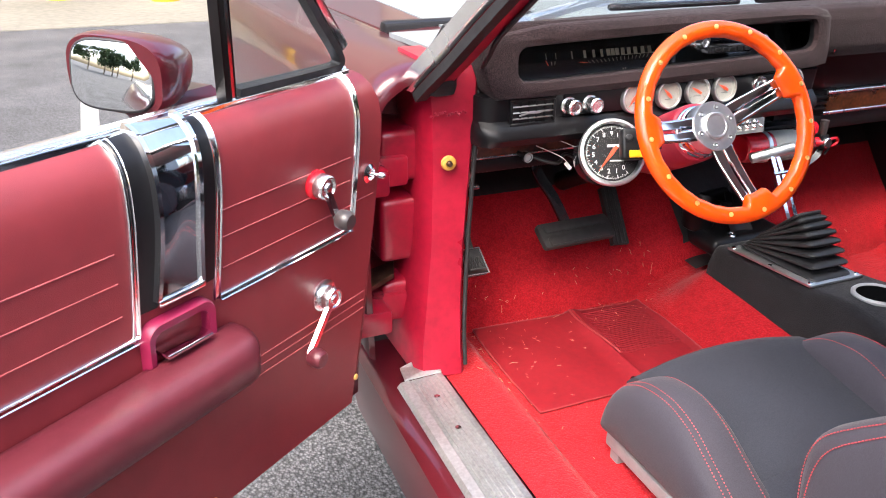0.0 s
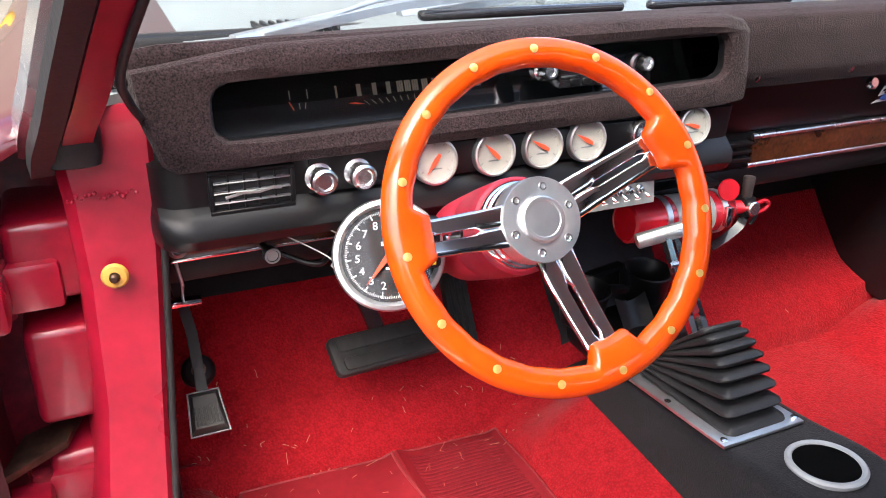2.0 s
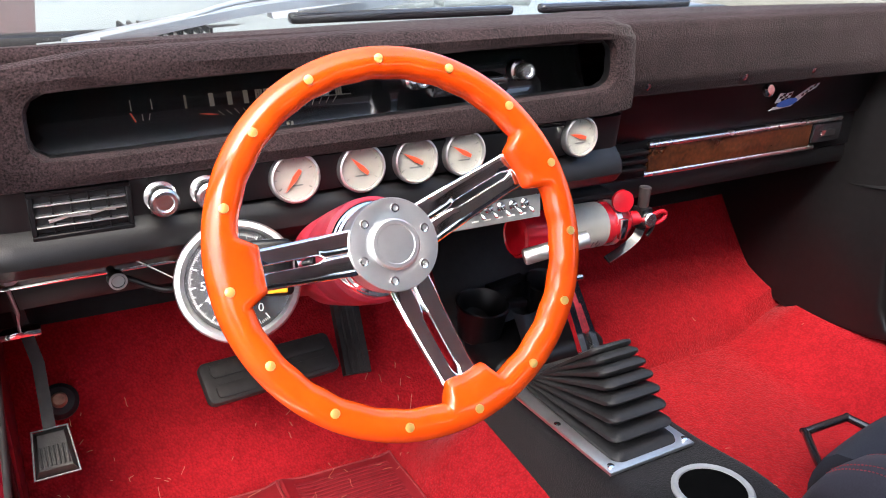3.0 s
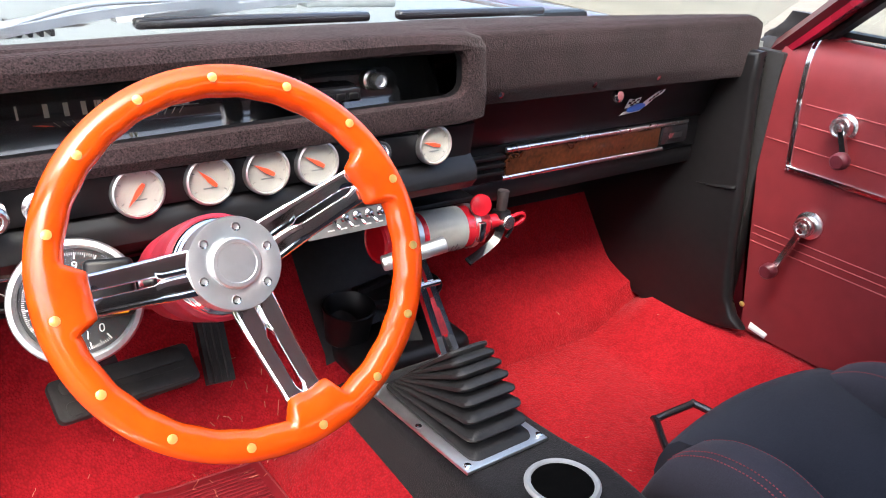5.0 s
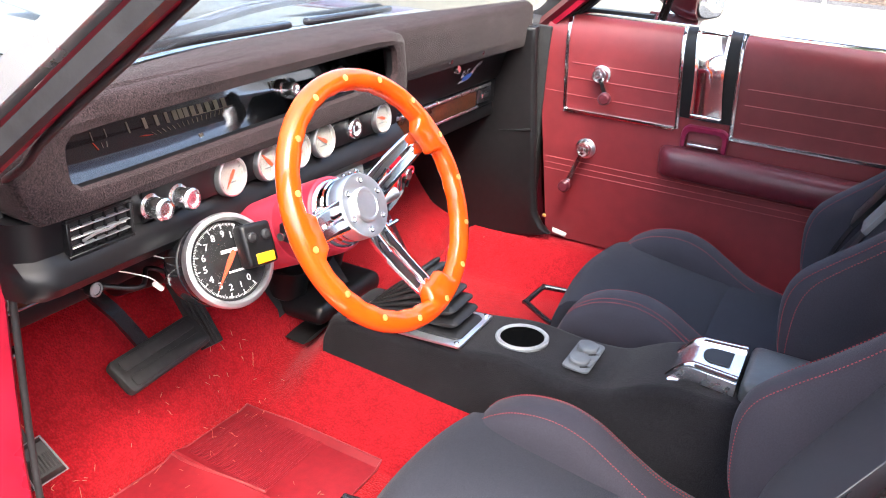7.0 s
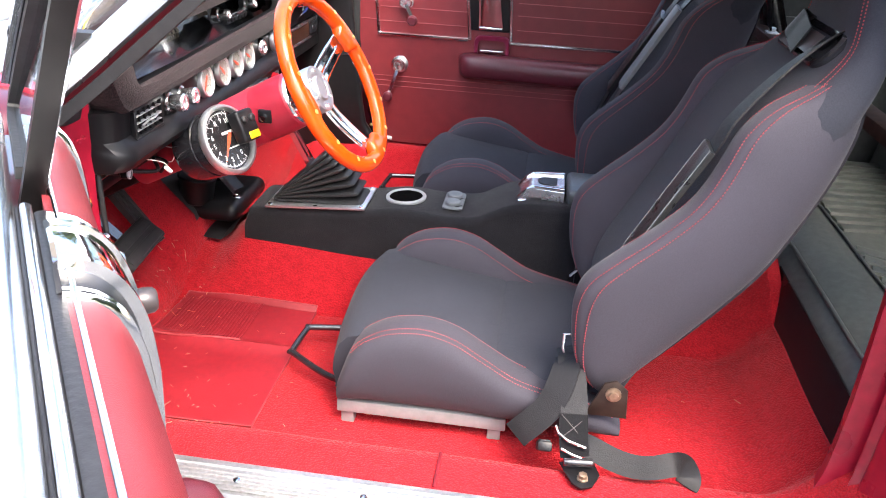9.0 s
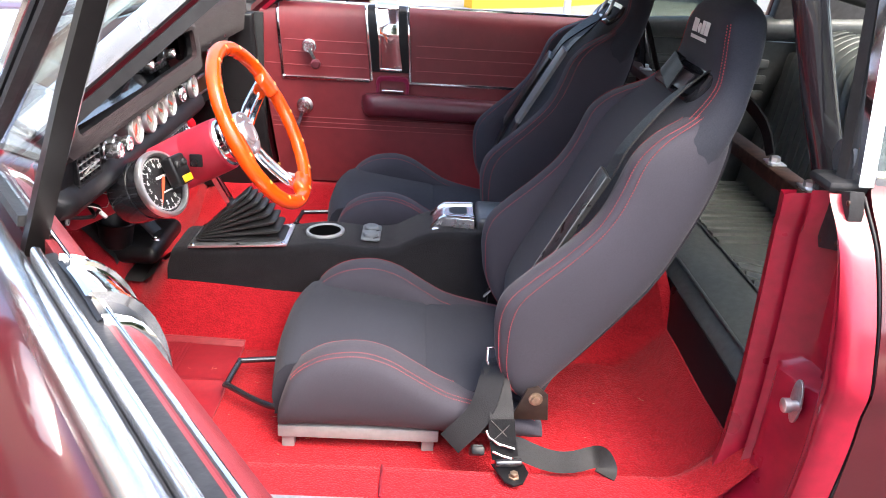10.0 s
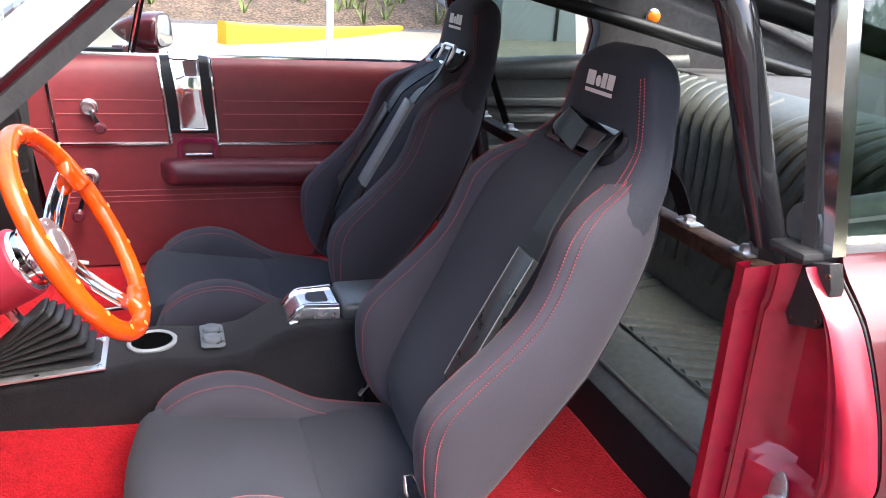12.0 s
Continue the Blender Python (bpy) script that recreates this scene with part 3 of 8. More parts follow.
def car_body():
    c = thing("car_body", (0, 0, 0), "burgundy two-door hardtop car shell with raspberry door jambs", "car body", kind="structure")
    # left sill, outer rocker
    bm = B()
    prof = [(-0.79, 0.398), (-0.905, 0.398), (-0.925, 0.385), (-0.935, 0.34), (-0.92, 0.24), (-0.86, 0.20), (-0.79, 0.20)]
    loft(bm, [[(x, y, z) for x, z in prof] for y in (0.45, 0.0, -0.5, -1.0)])
    part("rocker", bm, "paint", c)
    bm = B()
    loft(bm, [[(-x, y, z) for x, z in reversed(prof)] for y in (0.45, 0.0, -0.5, -1.0)])
    part("rocker", bm, "paint", c)
    # sill plate with ribs
    bm = B()
    plateprof = [(-0.795, 0.404), (-0.80, 0.412), (-0.812, 0.413), (-0.814, 0.411), (-0.865, 0.409), (-0.868, 0.411), (-0.885, 0.409), (-0.892, 0.400)]
    loft(bm, [[(x, y, z) for x, z in plateprof] for y in [0.27 - 0.11 * i for i in range(10)]])
    sp = part("sill_plate", bm, "alu_dull", c, "ribbed aluminium scuff plate on the door sill")
    bm = B()
    prism(bm, [(-0.80, 0.27, 0.4125), (-0.876, 0.27, 0.4105), (-0.872, 0.31, 0.4125), (-0.845, 0.315, 0.418), (-0.80, 0.29, 0.418)], (0, 0, 0.003))
    part("end_cap", bm, "alu_dull", sp)
    for i in range(5):
        bm = B()
        x = -0.822 - 0.009 * i
        box(bm, (x - 0.0018, -0.70, 0.4095), (x + 0.0018, 0.26, 0.4125), 0.0008, 1)
        part("rib", bm, "alu_dull", sp)
    for y in (0.20, 0.10, -0.10, -0.30, -0.50, -0.68):
        bm = B()
        lathe(bm, [(0.006, 0), (0.0055, 0.002), (0.002, 0.003)], (-0.838, y, 0.411), (0, 0, 1), 12)
        part("screw", bm, "chrome", sp)
    bm = B()
    prism(bm, [(-0.842 + 0.009 * math.sin(a), -0.226 + 0.022 * math.cos(a), 0.4135) for a in np.linspace(0, 2 * math.pi, 25)[:-1]], (0, 0, 0.0012))
    badge = part("badge", bm, "blue", sp, "blue oval badge on a pale plate")
    bm = B()
    box(bm, (-0.858, -0.258, 0.4112), (-0.826, -0.194, 0.4130), 0.001)
    part("badge_plate", bm, "dial", sp)
    bm = B()
    box(bm, (-0.8445, -0.240, 0.4146), (-0.8395, -0.212, 0.4151), 0.0002, 1)
    part("badge_mark", bm, "white", badge)
    moved(0.020, 0.009, 0)
    # A-post jambs: the driver's shows, the passenger's is behind the door
    for s in (-1, 1):
        MIRROR[0] = s > 0
        bm = B()
        ring = lambda z, xi, xo, yf, yb: [(xi, yb, z), (xi, yf + 0.006, z), (xi - 0.006, yf, z), (xo + 0.012, yf + 0.012, z), (xo, yf + 0.03, z), (xo - 0.004, yb, z)]
        loft(bm, [ring(0.405, -0.774, -0.868, 0.255, 0.46), ring(0.46, -0.770, -0.86, 0.275, 0.46), ring(0.53, -0.763, -0.845, 0.296, 0.47),
                  ring(0.65, -0.752, -0.828, 0.315, 0.48), ring(0.80, -0.738, -0.822, 0.325, 0.48), ring(0.90, -0.731, -0.824, 0.325, 0.48), ring(0.965, -0.729, -0.83, 0.322, 0.48), ring(1.0, -0.730, -0.82, 0.33, 0.48)])
        part("a_post", bm, "jamb", c, "raspberry red door jamb post")
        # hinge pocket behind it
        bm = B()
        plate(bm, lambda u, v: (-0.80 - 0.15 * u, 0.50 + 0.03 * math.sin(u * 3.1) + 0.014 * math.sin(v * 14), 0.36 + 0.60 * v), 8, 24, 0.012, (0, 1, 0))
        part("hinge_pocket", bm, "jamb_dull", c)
        for z, h in ((0.815, 0.10), (0.665, 0.13), (0.515, 0.08)):
            bm = B()
            box(bm, (-0.895, 0.392, z - h / 2), (-0.812, 0.54, z + h / 2), 0.012, 3)
            part("jamb_stamping", bm, "jamb", c)
        MIRROR[0] = False
    # grommet, weld ripple and windlace on the driver's post
    bm = B()
    lathe(bm, [(0.014, 0), (0.0145, 0.003), (0.012, 0.006), (0.006, 0.007), (0.006, 0.002)], (-0.786, 0.322, 0.818), (-0.15, -1, 0.05), 20)
    g = part("grommet", bm, "yellow", c, "yellow rubber grommet in the jamb")
    bm = B()
    lathe(bm, [(0.0055, 0), (0.005, 0.012), (0.003, 0.014)], (-0.786, 0.322, 0.818), (-0.15, -1, 0.05), 14)
    part("light_switch", bm, "rust", g)
    rng = random.Random(9)
    bm = B()
    for i in range(16):
        x = -0.752 - 0.0045 * i
        bmesh.ops.create_icosphere(bm, subdivisions=1, radius=rng.uniform(0.0018, 0.0036), matrix=Matrix.Translation((x, 0.326, 0.908 + rng.uniform(-.004, .004))))
    part("weld_seam", bm, "jamb", c)
    for s in (-1, 1):
        bm = B()
        p = spline([(s * 0.770, 0.26, 0.42), (s * 0.763, 0.285, 0.50), (s * 0.748, 0.312, 0.65), (s * 0.731, 0.326, 0.85), (s * 0.726, 0.328, 0.96), (s * 0.735, 0.305, 0.985), (s * 0.752, 0.235, 1.025), (s * 0.757, 0.191, 1.062), (s * 0.730, 0.091, 1.152), (s * 0.703, -0.009, 1.242), (s * 0.683, -0.09, 1.312)], 6)
        sweep(bm, p, 0.0042)
        part("windlace", bm, "rubber", c, "black rubber door windlace")
    moved()
    # windscreen pillars and roof rails
    for s in (-1, 1):
        MIRROR[0] = s > 0
        pts = [(-0.806, 0.365, 0.955), (-0.800, 0.320, 0.989), (-0.786, 0.270, 1.032), (-0.773, 0.220, 1.077), (-0.746, 0.120, 1.166), (-0.719, 0.020, 1.255), (-0.697, -0.080, 1.338), (-0.682, -0.20, 1.382), (-0.66, -0.45, 1.40), (-0.65, -0.8, 1.40), (-0.65, -1.2, 1.36)]
        sp = spline(pts, 6)
        bm = B()
        sweep(bm, sp, [(-0.030, -0.014), (0.016, -0.018), (0.026, -0.004), (0.020, 0.016), (-0.022, 0.018), (-0.036, 0.004)], up=(0, 0.6, 1))
        part("pillar", bm, "paint", c)
        bm = B()
        sweep(bm, [p + Vector((-0.012, -0.022, -0.014)) for p in sp], [(-0.012, -0.008), (0.010, -0.010), (0.012, 0.006), (-0.010, 0.010)], up=(0, 0.5, 1))
        part("weatherstrip", bm, "rubber", c, "black rubber weatherstrip along the pillar")
        bm = B()
        sweep(bm, sp[:40], [(0.020, -0.012), (0.031, -0.008), (0.032, 0.018), (0.016, 0.024)], up=(0, 0.6, 1))
        part("drip_moulding", bm, "polish", c, "chrome windscreen moulding")
        bm = B()
        sweep(bm, [p + Vector((0.022, -0.020, -0.002)) for p in sp], [(-0.014, -0.006), (0.014, -0.006), (0.014, 0.006), (-0.014, 0.006)], up=(0, 0.5, 1))
        part("pillar_trim", bm, "jamb", c, "raspberry painted inner pillar")
        bm = B()
        rings = []
        for z, xo, xi, y in ((0.944, -0.800, -0.768, 0.322), (0.947, -0.810, -0.760, 0.315), (0.962, -0.814, -0.757, 0.311), (0.984, -0.814, -0.757, 0.311), (0.994, -0.812, -0.762, 0.309), (1.004, -0.808, -0.768, 0.305), (1.012, -0.805, -0.773, 0.302), (1.020, -0.803, -0.775, 0.296), (1.030, -0.802, -0.776, 0.288), (1.040, -0.801, -0.777, 0.278), (1.052, -0.799, -0.778, 0.266), (1.070, -0.797, -0.778, 0.248)):
            ring = []
            for k in range(20):
                a = 2 * math.pi * k / 20
                ca, sa = math.cos(a), math.sin(a)
                x = (xo + xi) / 2 + (xi - xo) / 2 * math.copysign(abs(ca) ** 0.45, ca)
                w = 0.009 * noise.noise((x * 70, z * 60, 3.0)) if z > 0.97 else 0.001 * noise.noise((x * 80, z * 60, 3.0))
                ring.append((x + w * 0.6, y + 0.024 + 0.026 * math.copysign(abs(sa) ** 0.45, sa) + w * 1.6, z))
            rings.append(ring)
        loft(bm, rings)
        bmesh.ops.recalc_face_normals(bm, faces=bm.faces)
        part("seal_foot", bm, "rubber", c, "crumpled black rubber seal end")
        MIRROR[0] = False
    # roof
    bm = B()
    plate(bm, lambda u, v: (-0.67 + 1.34 * u, -0.12 - 1.3 * v, 1.365 + 0.055 * (1 - (2 * u - 1) ** 2) - 0.03 * (2 * v - 1) ** 2), 16, 16, 0.03, (0, 0, 1))
    part("roof_panel", bm, "paint", c)
    # headliner out of view, kept pale as a reflector for the interior
    bm = B()
    plate(bm, lambda u, v: (-0.655 + 1.31 * u, -0.10 - 1.34 * v, 1.352 + 0.050 * (1 - (2 * u - 1) ** 2) - 0.03 * (2 * v - 1) ** 2), 16, 16, 0.008, (0, 0, 1))
    tagged(part("ceiling", bm, "ceiling"), "unseen headliner, made pale to bounce light into the cabin", "ceiling", kind="structure")
    # windscreen
    bm = B()
    plate(bm, lambda u, v: (-(0.745 - 0.07 * v) + 2 * (0.745 - 0.07 * v) * u, (arc_y(2 * u * 0.74 - 0.74, 0.56, 0.21)) * (1 - v) + v * (-0.06 - 0.05 * (2 * u - 1) ** 2), 1.02 + 0.345 * v + 0.02 * math.sin(v * 3.1)), 24, 8, 0.004, (0, 0.6, 0.8))
    w = part("windscreen", bm, "glass", c, "clear curved windscreen")
    w.visible_shadow = False
    # rear roof pillars, parcel shelf, rear glass
    side_x = smooth([0.28, 0.40, 0.50, 0.592, 0.65, 0.70, 0.741, 0.786, 0.824, 0.86, 0.895, 0.93, 0.959, 0.98, 1.01], [0.86, 0.895, 0.915, 0.925, 0.930, 0.932, 0.939, 0.928, 0.916, 0.900, 0.882, 0.860, 0.830, 0.808, 0.795])
    lip_x = smooth([0.39, 0.567, 0.667, 0.724, 0.78, 0.828, 0.87, 0.913, 0.95, 0.97, 1.01], [-0.865, -0.885, -0.886, -0.884, -0.876, -0.869, -0.862, -0.853, -0.838, -0.822, -0.800])
    post_x = lambda z: side_x(z) + 0.010
    for s in (-1, 1):
        bm = B()
        pts = [(s * 0.71, -1.32, 1.03), (s * 0.70, -1.335, 1.15), (s * 0.67, -1.27, 1.30), (s * 0.65, -1.15, 1.36), (s * 0.63, -1.45, 1.36), (s * 0.66, -2.35, 1.04), (s * 0.70, -2.0, 1.03)]
        prism(bm, pts, (s * 0.05, 0, 0), 0.008)
        part("sail_panel", bm, "headliner", c, "black trimmed rear roof pillar")
        bm = B()
        prism(bm, [(p[0] + s * 0.055, p[1], p[2]) for p in pts], (s * 0.03, 0, 0), 0.01)
        part("rear_pillar_skin", bm, "paint", c)
        # quarter panel: outer skin, and black inner trim panel
        bm = B()
        prof = [(0.765, 1.004)] + [(side_x(z), z) for z in np.linspace(1.004, 0.30, 40)] + [(0.80, 0.30)]
        loft(bm, [[(s * x, y, z) for x, z in prof] for y in (-0.881, -0.90, -1.6, -2.3, -3.1)])
        bmesh.ops.recalc_face_normals(bm, faces=bm.faces)
        part("quarter_panel", bm, "paint", c)
        bm = B()
        ya = -0.875
        plate(bm, lambda u, v: (s * (0.735 + 0.012 * math.sin(v * 3)), ya - 0.75 * u, 0.40 + 0.60 * v), 4, 8, 0.03, (s, 0, 0))
        part("inner_panel", bm, "leather", c, "black vinyl rear side trim")
        bm = B()
        cyl(bm, (s * 0.745, -0.86, 1.02), (s * 0.72, -1.66, 1.06), 0.030, 0.045, 16)
        part("side_roll", bm, "leather", c)
    for i, z in enumerate((0.93, 0.88, 0.83)):
        bm = B()
        box(bm, (0.722, -1.35, z - 0.014), (0.738, -0.86, z + 0.014), 0.006)
        part("pleat", bm, "leather", c)
    bm = B()
    box(bm, (0.720, -1.30, 0.785), (0.734, -0.88, 0.797), 0.002)
    part("side_trim", bm, "chrome", c)
    bm = B()
    box(bm, (-0.74, -2.4, 1.02), (0.74, -1.60, 1.05), 0.01)
    part("parcel_shelf", bm, "headliner", c, "black parcel shelf")
    bm = B()
    plate(bm, lambda u, v: (-0.62 + 1.24 * u, -2.33 + 0.90 * v, 1.05 + 0.31 * v), 8, 6, 0.004, (0, -0.4, 0.8))
    w = part("rear_window", bm, "glass", c)
    w.visible_shadow = False
    bm = B()
    sweep(bm, [(-0.64, -2.3, 1.06), (-0.62, -1.43, 1.355), (0.62, -1.43, 1.355), (0.64, -2.3, 1.06)], 0.016)
    part("rear_window_frame", bm, "headliner", c)
    # quarter windows
    for s in (-1, 1):
        bm = B()
        plate(bm, lambda u, v: (s * (0.778 - 0.085 * v), -0.892 - 0.42 * u * (1 - 0.2 * v) + 0.01 * v, 1.01 + 0.33 * v), 6, 6, 0.004, (s, 0, 0.2))
        w = part("quarter_glass", bm, "tint", c)
        w.visible_shadow = False
        bm = B()
        sweep(bm, [(s * 0.790, -0.872, 0.992), (s * 0.752, -0.878, 1.15), (s * 0.697, -0.888, 1.35)], [(-0.014, -0.011), (0.014, -0.011), (0.014, 0.011), (-0.014, 0.011)], up=(0, 1, 0))
        part("window_post", bm, "chrome", c, "chrome leading edge of the quarter window")
        bm = B()
        sweep(bm, [(s * 0.775, -0.850, 0.950), (s * 0.766, -0.858, 1.01), (s * 0.724, -0.868, 1.15), (s * 0.664, -0.884, 1.35)], [(-0.010, -0.009), (0.007, -0.010), (0.010, 0.003), (-0.006, 0.010)], up=(0, 1, 0))
        part("post_seal", bm, "rubber", c)
        bm = B()
        box(bm, (min(s * 0.762, s * 0.80), -1.36, 0.994), (max(s * 0.762, s * 0.80), -0.885, 1.014), 0.004)
        part("belt_moulding", bm, "chrome", c)
    moved(0.010, 0.004, -0.004)
    # B-post jambs
    for s in (-1, 1):
        MIRROR[0] = s > 0
        bm = B()
        inner = [(-0.707, -0.834), (-0.709, -0.807), (-0.732, -0.802), (-0.736, -0.810), (-0.741, -0.836), (-0.748, -0.840), (-0.755, -0.830), (-0.762, -0.826), (-0.770, -0.836), (-0.780, -0.866)]
        floor = [(0.12, -0.878), (0.40, -0.881), (0.75, -0.878), (0.93, -0.869)]
        lip = [(0.0, -0.858), (0.12, -0.846), (0.26, -0.838), (0.38, -0.835), (0.46, -0.838), (0.54, -0.8345), (0.68, -0.834), (0.82, -0.839), (0.93, -0.849), (0.995, -0.866), (0.985, -0.880)]
        edge = smooth([0.40, 0.86, 0.92, 0.96, 1.01], [0.0, 0.0, -0.010, -0.016, -0.020])
        nc = len(inner) + len(floor) + len(lip) - 1

        def jamb(u, v):
            k = round(u * nc)
            z = 0.398 + (0.562 + 0.028 * max(0.0, min(1.0, (k - 2) / 7))) * v
            if k < 10:
                x, y = inner[k][0] + edge(z) * (0.3 + 0.7 * k / 9), inner[k][1]
            elif k < 14:
                f, y = floor[k - 10]
                x = -0.780 + edge(z) + (lip_x(z) + 0.780 - edge(z)) * f
            else:
                f, y = lip[k - 14]
                x = lip_x(z) + (-post_x(z) - lip_x(z)) * f
            low = min(1, max(0, (0.703 + 0.18 * (x + 0.77) - z) / 0.012))
            if 8 < k < 14:
                y += (-0.829 + 0.33 * (x + 0.769) - y) * low
            return (x, y + sy(z), z)
        sy = smooth([0.40, 0.46, 0.60, 0.80, 0.95, 1.01], [0.05, 0.012, 0.0, 0.0, 0.004, 0.012])
        grid(bm, jamb, nc, 56)
        part("b_post", bm, "jamb", c, "raspberry red lock pillar jamb")
        bm = B()
        sweep(bm, [(-post_x(z) + 0.004, -0.886 + sy(z), z) for z in np.linspace(0.985, 0.40, 30)], 0.0025)
        part("shut_line", bm, "rubber", c)
        bm = B()
        lathe(bm, [(0.006, 0), (0.006, 0.003), (0.003, 0.006), (0.0, 0.006)], (-0.762, -0.845, 0.994), (0, 0.8, 0.5), 14)
        part("bolt", bm, "alu", c)
        bm = B()
        box(bm, (-0.805, -0.93, 0.985), (-0.735, -0.828, 1.003), 0.008)
        part("jamb_top", bm, "rubber", c)
        MIRROR[0] = False
    st = thing("door_striker", (-0.838, -0.846, 0.656), "worn steel door striker bolted to the jamb", "striker")
    bm = B()
    prism(bm, [(-0.838 + 0.017 * math.cos(a), -0.846, 0.658 + 0.038 * math.sin(a)) for a in np.linspace(0, 2 * math.pi, 21)[:-1]], (0, 0.004, 0), 0.001)
    part("plate", bm, "alu_dull", st)
    bm = B()
    lathe(bm, [(0.008, 0), (0.008, 0.014), (0.0115, 0.016), (0.0115, 0.026), (0.008, 0.028)], (-0.847, -0.846, 0.656), (0, 1, 0), 18)
    part("bolt", bm, "alu", st)
    lp = thing("seal_plate", (-0.765, -0.845, 0.93), "black rubber plate screwed to the lock pillar", "plate")
    bm = B()
    prism(bm, [(-0.788, -0.842, 0.986), (-0.832, -0.844, 0.998), (-0.842, -0.845, 0.968), (-0.840, -0.845, 0.920), (-0.832, -0.845, 0.909), (-0.788, -0.843, 0.896), (-0.780, -0.842, 0.910)], (0, -0.022, 0), 0.002)
    part("pad", bm, "rubber", lp)
    for x, z in ((-0.790, 0.908), (-0.832, 0.920), (-0.834, 0.982), (-0.794, 0.962)):
        bm = B()
        lathe(bm, [(0.004, 0), (0.004, 0.002), (0.002, 0.003)], (x, -0.8455, z), (0, 1, 0), 10)
        part("screw", bm, "rust", lp)
    moved()
    # front wings, bonnet, cowl
    for s in (-1, 1):
        MIRROR[0] = s > 0
        crown = spline([(-0.735, 0, 0.985), (-0.80, 0, 0.994), (-0.86, 0, 0.984), (-0.903, 0, 0.952), (-0.925, 0, 0.88), (-0.935, 0, 0.72), (-0.930, 0, 0.45)], 5)
        prof = lambda y: [(p.x, p.z - 0.03 * max(0, y - 0.6)) for p in crown] + [(p.x + 0.012, p.z - 0.010 - 0.03 * max(0, y - 0.6)) for p in reversed(crown)]
        bm = B()
        ys = [0.340, 0.346, 0.356, 0.40, 0.47, 0.9, 1.5, 2.0, 2.25]
        curl = [0.016, 0.007, 0.001, 0, 0, 0, 0, 0, 0]
        loft(bm, [[(x * (1 - 0.02 * max(0, y - 1)) + q * 0.4, y + max(0, x + 0.86) * 0.5 * max(0, (0.9 - y) / 0.56), z - q) for x, z in prof(y)] for y, q in zip(ys, curl)])
        bmesh.ops.recalc_face_normals(bm, faces=bm.faces)
        part("front_wing", bm, "paint", c, "burgundy front wing reflecting the sky")
        MIRROR[0] = False
    bm = B()
    plate(bm, lambda u, v: (-0.73 + 1.46 * u, 0.62 + 1.64 * v + 0.04 * math.sin(u * 3.14), 0.985 - 0.05 * v + 0.02 * math.sin(u * 3.14)), 16, 10, 0.02, (0, 0, -1))
    part("bonnet", bm, "paint", c, "burgundy bonnet with a satin black middle")
    bm = B()
    plate(bm, lambda u, v: ((-0.62 + 0.10 * v) + 2 * (0.62 - 0.10 * v) * u, 0.62 + 1.64 * v + 0.04 * math.sin((u * 0.8 + 0.1) * 3.14), 0.9885 - 0.05 * v + 0.02 * math.sin((u * 0.84 + 0.08) * 3.14)), 16, 10, 0.004, (0, 0, -1))
    part("bonnet_panel", bm, "hood", c, "satin black bonnet middle, coloured pale for the sky's reflection")
    for x in (-0.02, 0.20):
        bm = B()
        prism(bm, [(x - 0.10, 0.88, 0.995), (x + 0.10, 0.88, 0.995), (x + 0.08, 1.2, 1.02), (x - 0.08, 1.2, 1.02)], (0, 0, 0.02), 0.008)
        sc = part("bonnet_scoop", bm, "hood", c)
        bm = B()
        prism(bm, [(x - 0.065, 0.97, 1.024), (x + 0.065, 0.97, 1.024), (x + 0.06, 1.03, 1.029), (x - 0.06, 1.03, 1.029)], (0, 0, 0.006), 0.001)
        part("scoop_mesh", bm, "amber", sc, "tan mesh in the bonnet scoop")
    bm = B()
    plate(bm, lambda u, v: (-0.76 + 1.52 * u, arc_y(1.52 * u - 0.76, 0.545, 0.20) + (0.67 - arc_y(1.52 * u - 0.76, 0.545, 0.20)) * v, 1.01 - 0.015 * v), 20, 3, 0.01, (0, 0, -1))
    cw = part("cowl", bm, "hood", c)
    for i in range(9):
        bm = B()
        box(bm, (-0.50 + 0.014 * i, 0.70, 1.000), (-0.494 + 0.014 * i, 0.80, 1.010), 0.001, 1)
        part("cowl_slot", bm, "black", cw)
    bm = B()
    sweep(bm, [(x, arc_y(x, 0.57, 0.205), 1.018) for x in np.linspace(-0.75, 0.75, 25)], [(-0.010, -0.005), (0.010, -0.005), (0.008, 0.007), (-0.008, 0.007)])
    part("windscreen_moulding", bm, "chrome", c, "bright moulding under the windscreen")
    # bulkhead and kick panels
    bm = B()
    box(bm, (-0.74, 0.76, 0.5), (0.74, 0.80, 1.0), 0.01)
    part("bulkhead", bm, "black", c)
    for s in (-1, 1):
        bm = B()
        k0 = 0.11
        pts = [(0.735, 0.203, 0.468), (0.735, 0.260, 0.448), (0.735, 0.437, 0.420), (0.735, 0.50, 0.430), (0.73, 0.78, 0.60), (0.73, 0.78, 0.98), (0.735, 0.30, 1.0), (0.735, 0.299, 0.95), (0.735, 0.284, 0.80), (0.735, 0.262, 0.60), (0.735, 0.249, 0.52), (0.735, 0.228, 0.487)] if s > 0 else [(s * 0.735, 0.25 + k0, 0.47), (s * 0.735, 0.33 + k0, 0.40), (s * 0.735, 0.50, 0.42), (s * 0.73, 0.78, 0.60), (s * 0.73, 0.78, 0.98), (s * 0.735, 0.36, 1.0), (s * 0.735, 0.315 + k0 * 0.5, 0.80), (s * 0.735, 0.27 + k0, 0.55)]
        prism(bm, pts, (-s * (0.03 if s > 0 else 0.006), 0, 0), 0.012 if s > 0 else 0.002, 3)
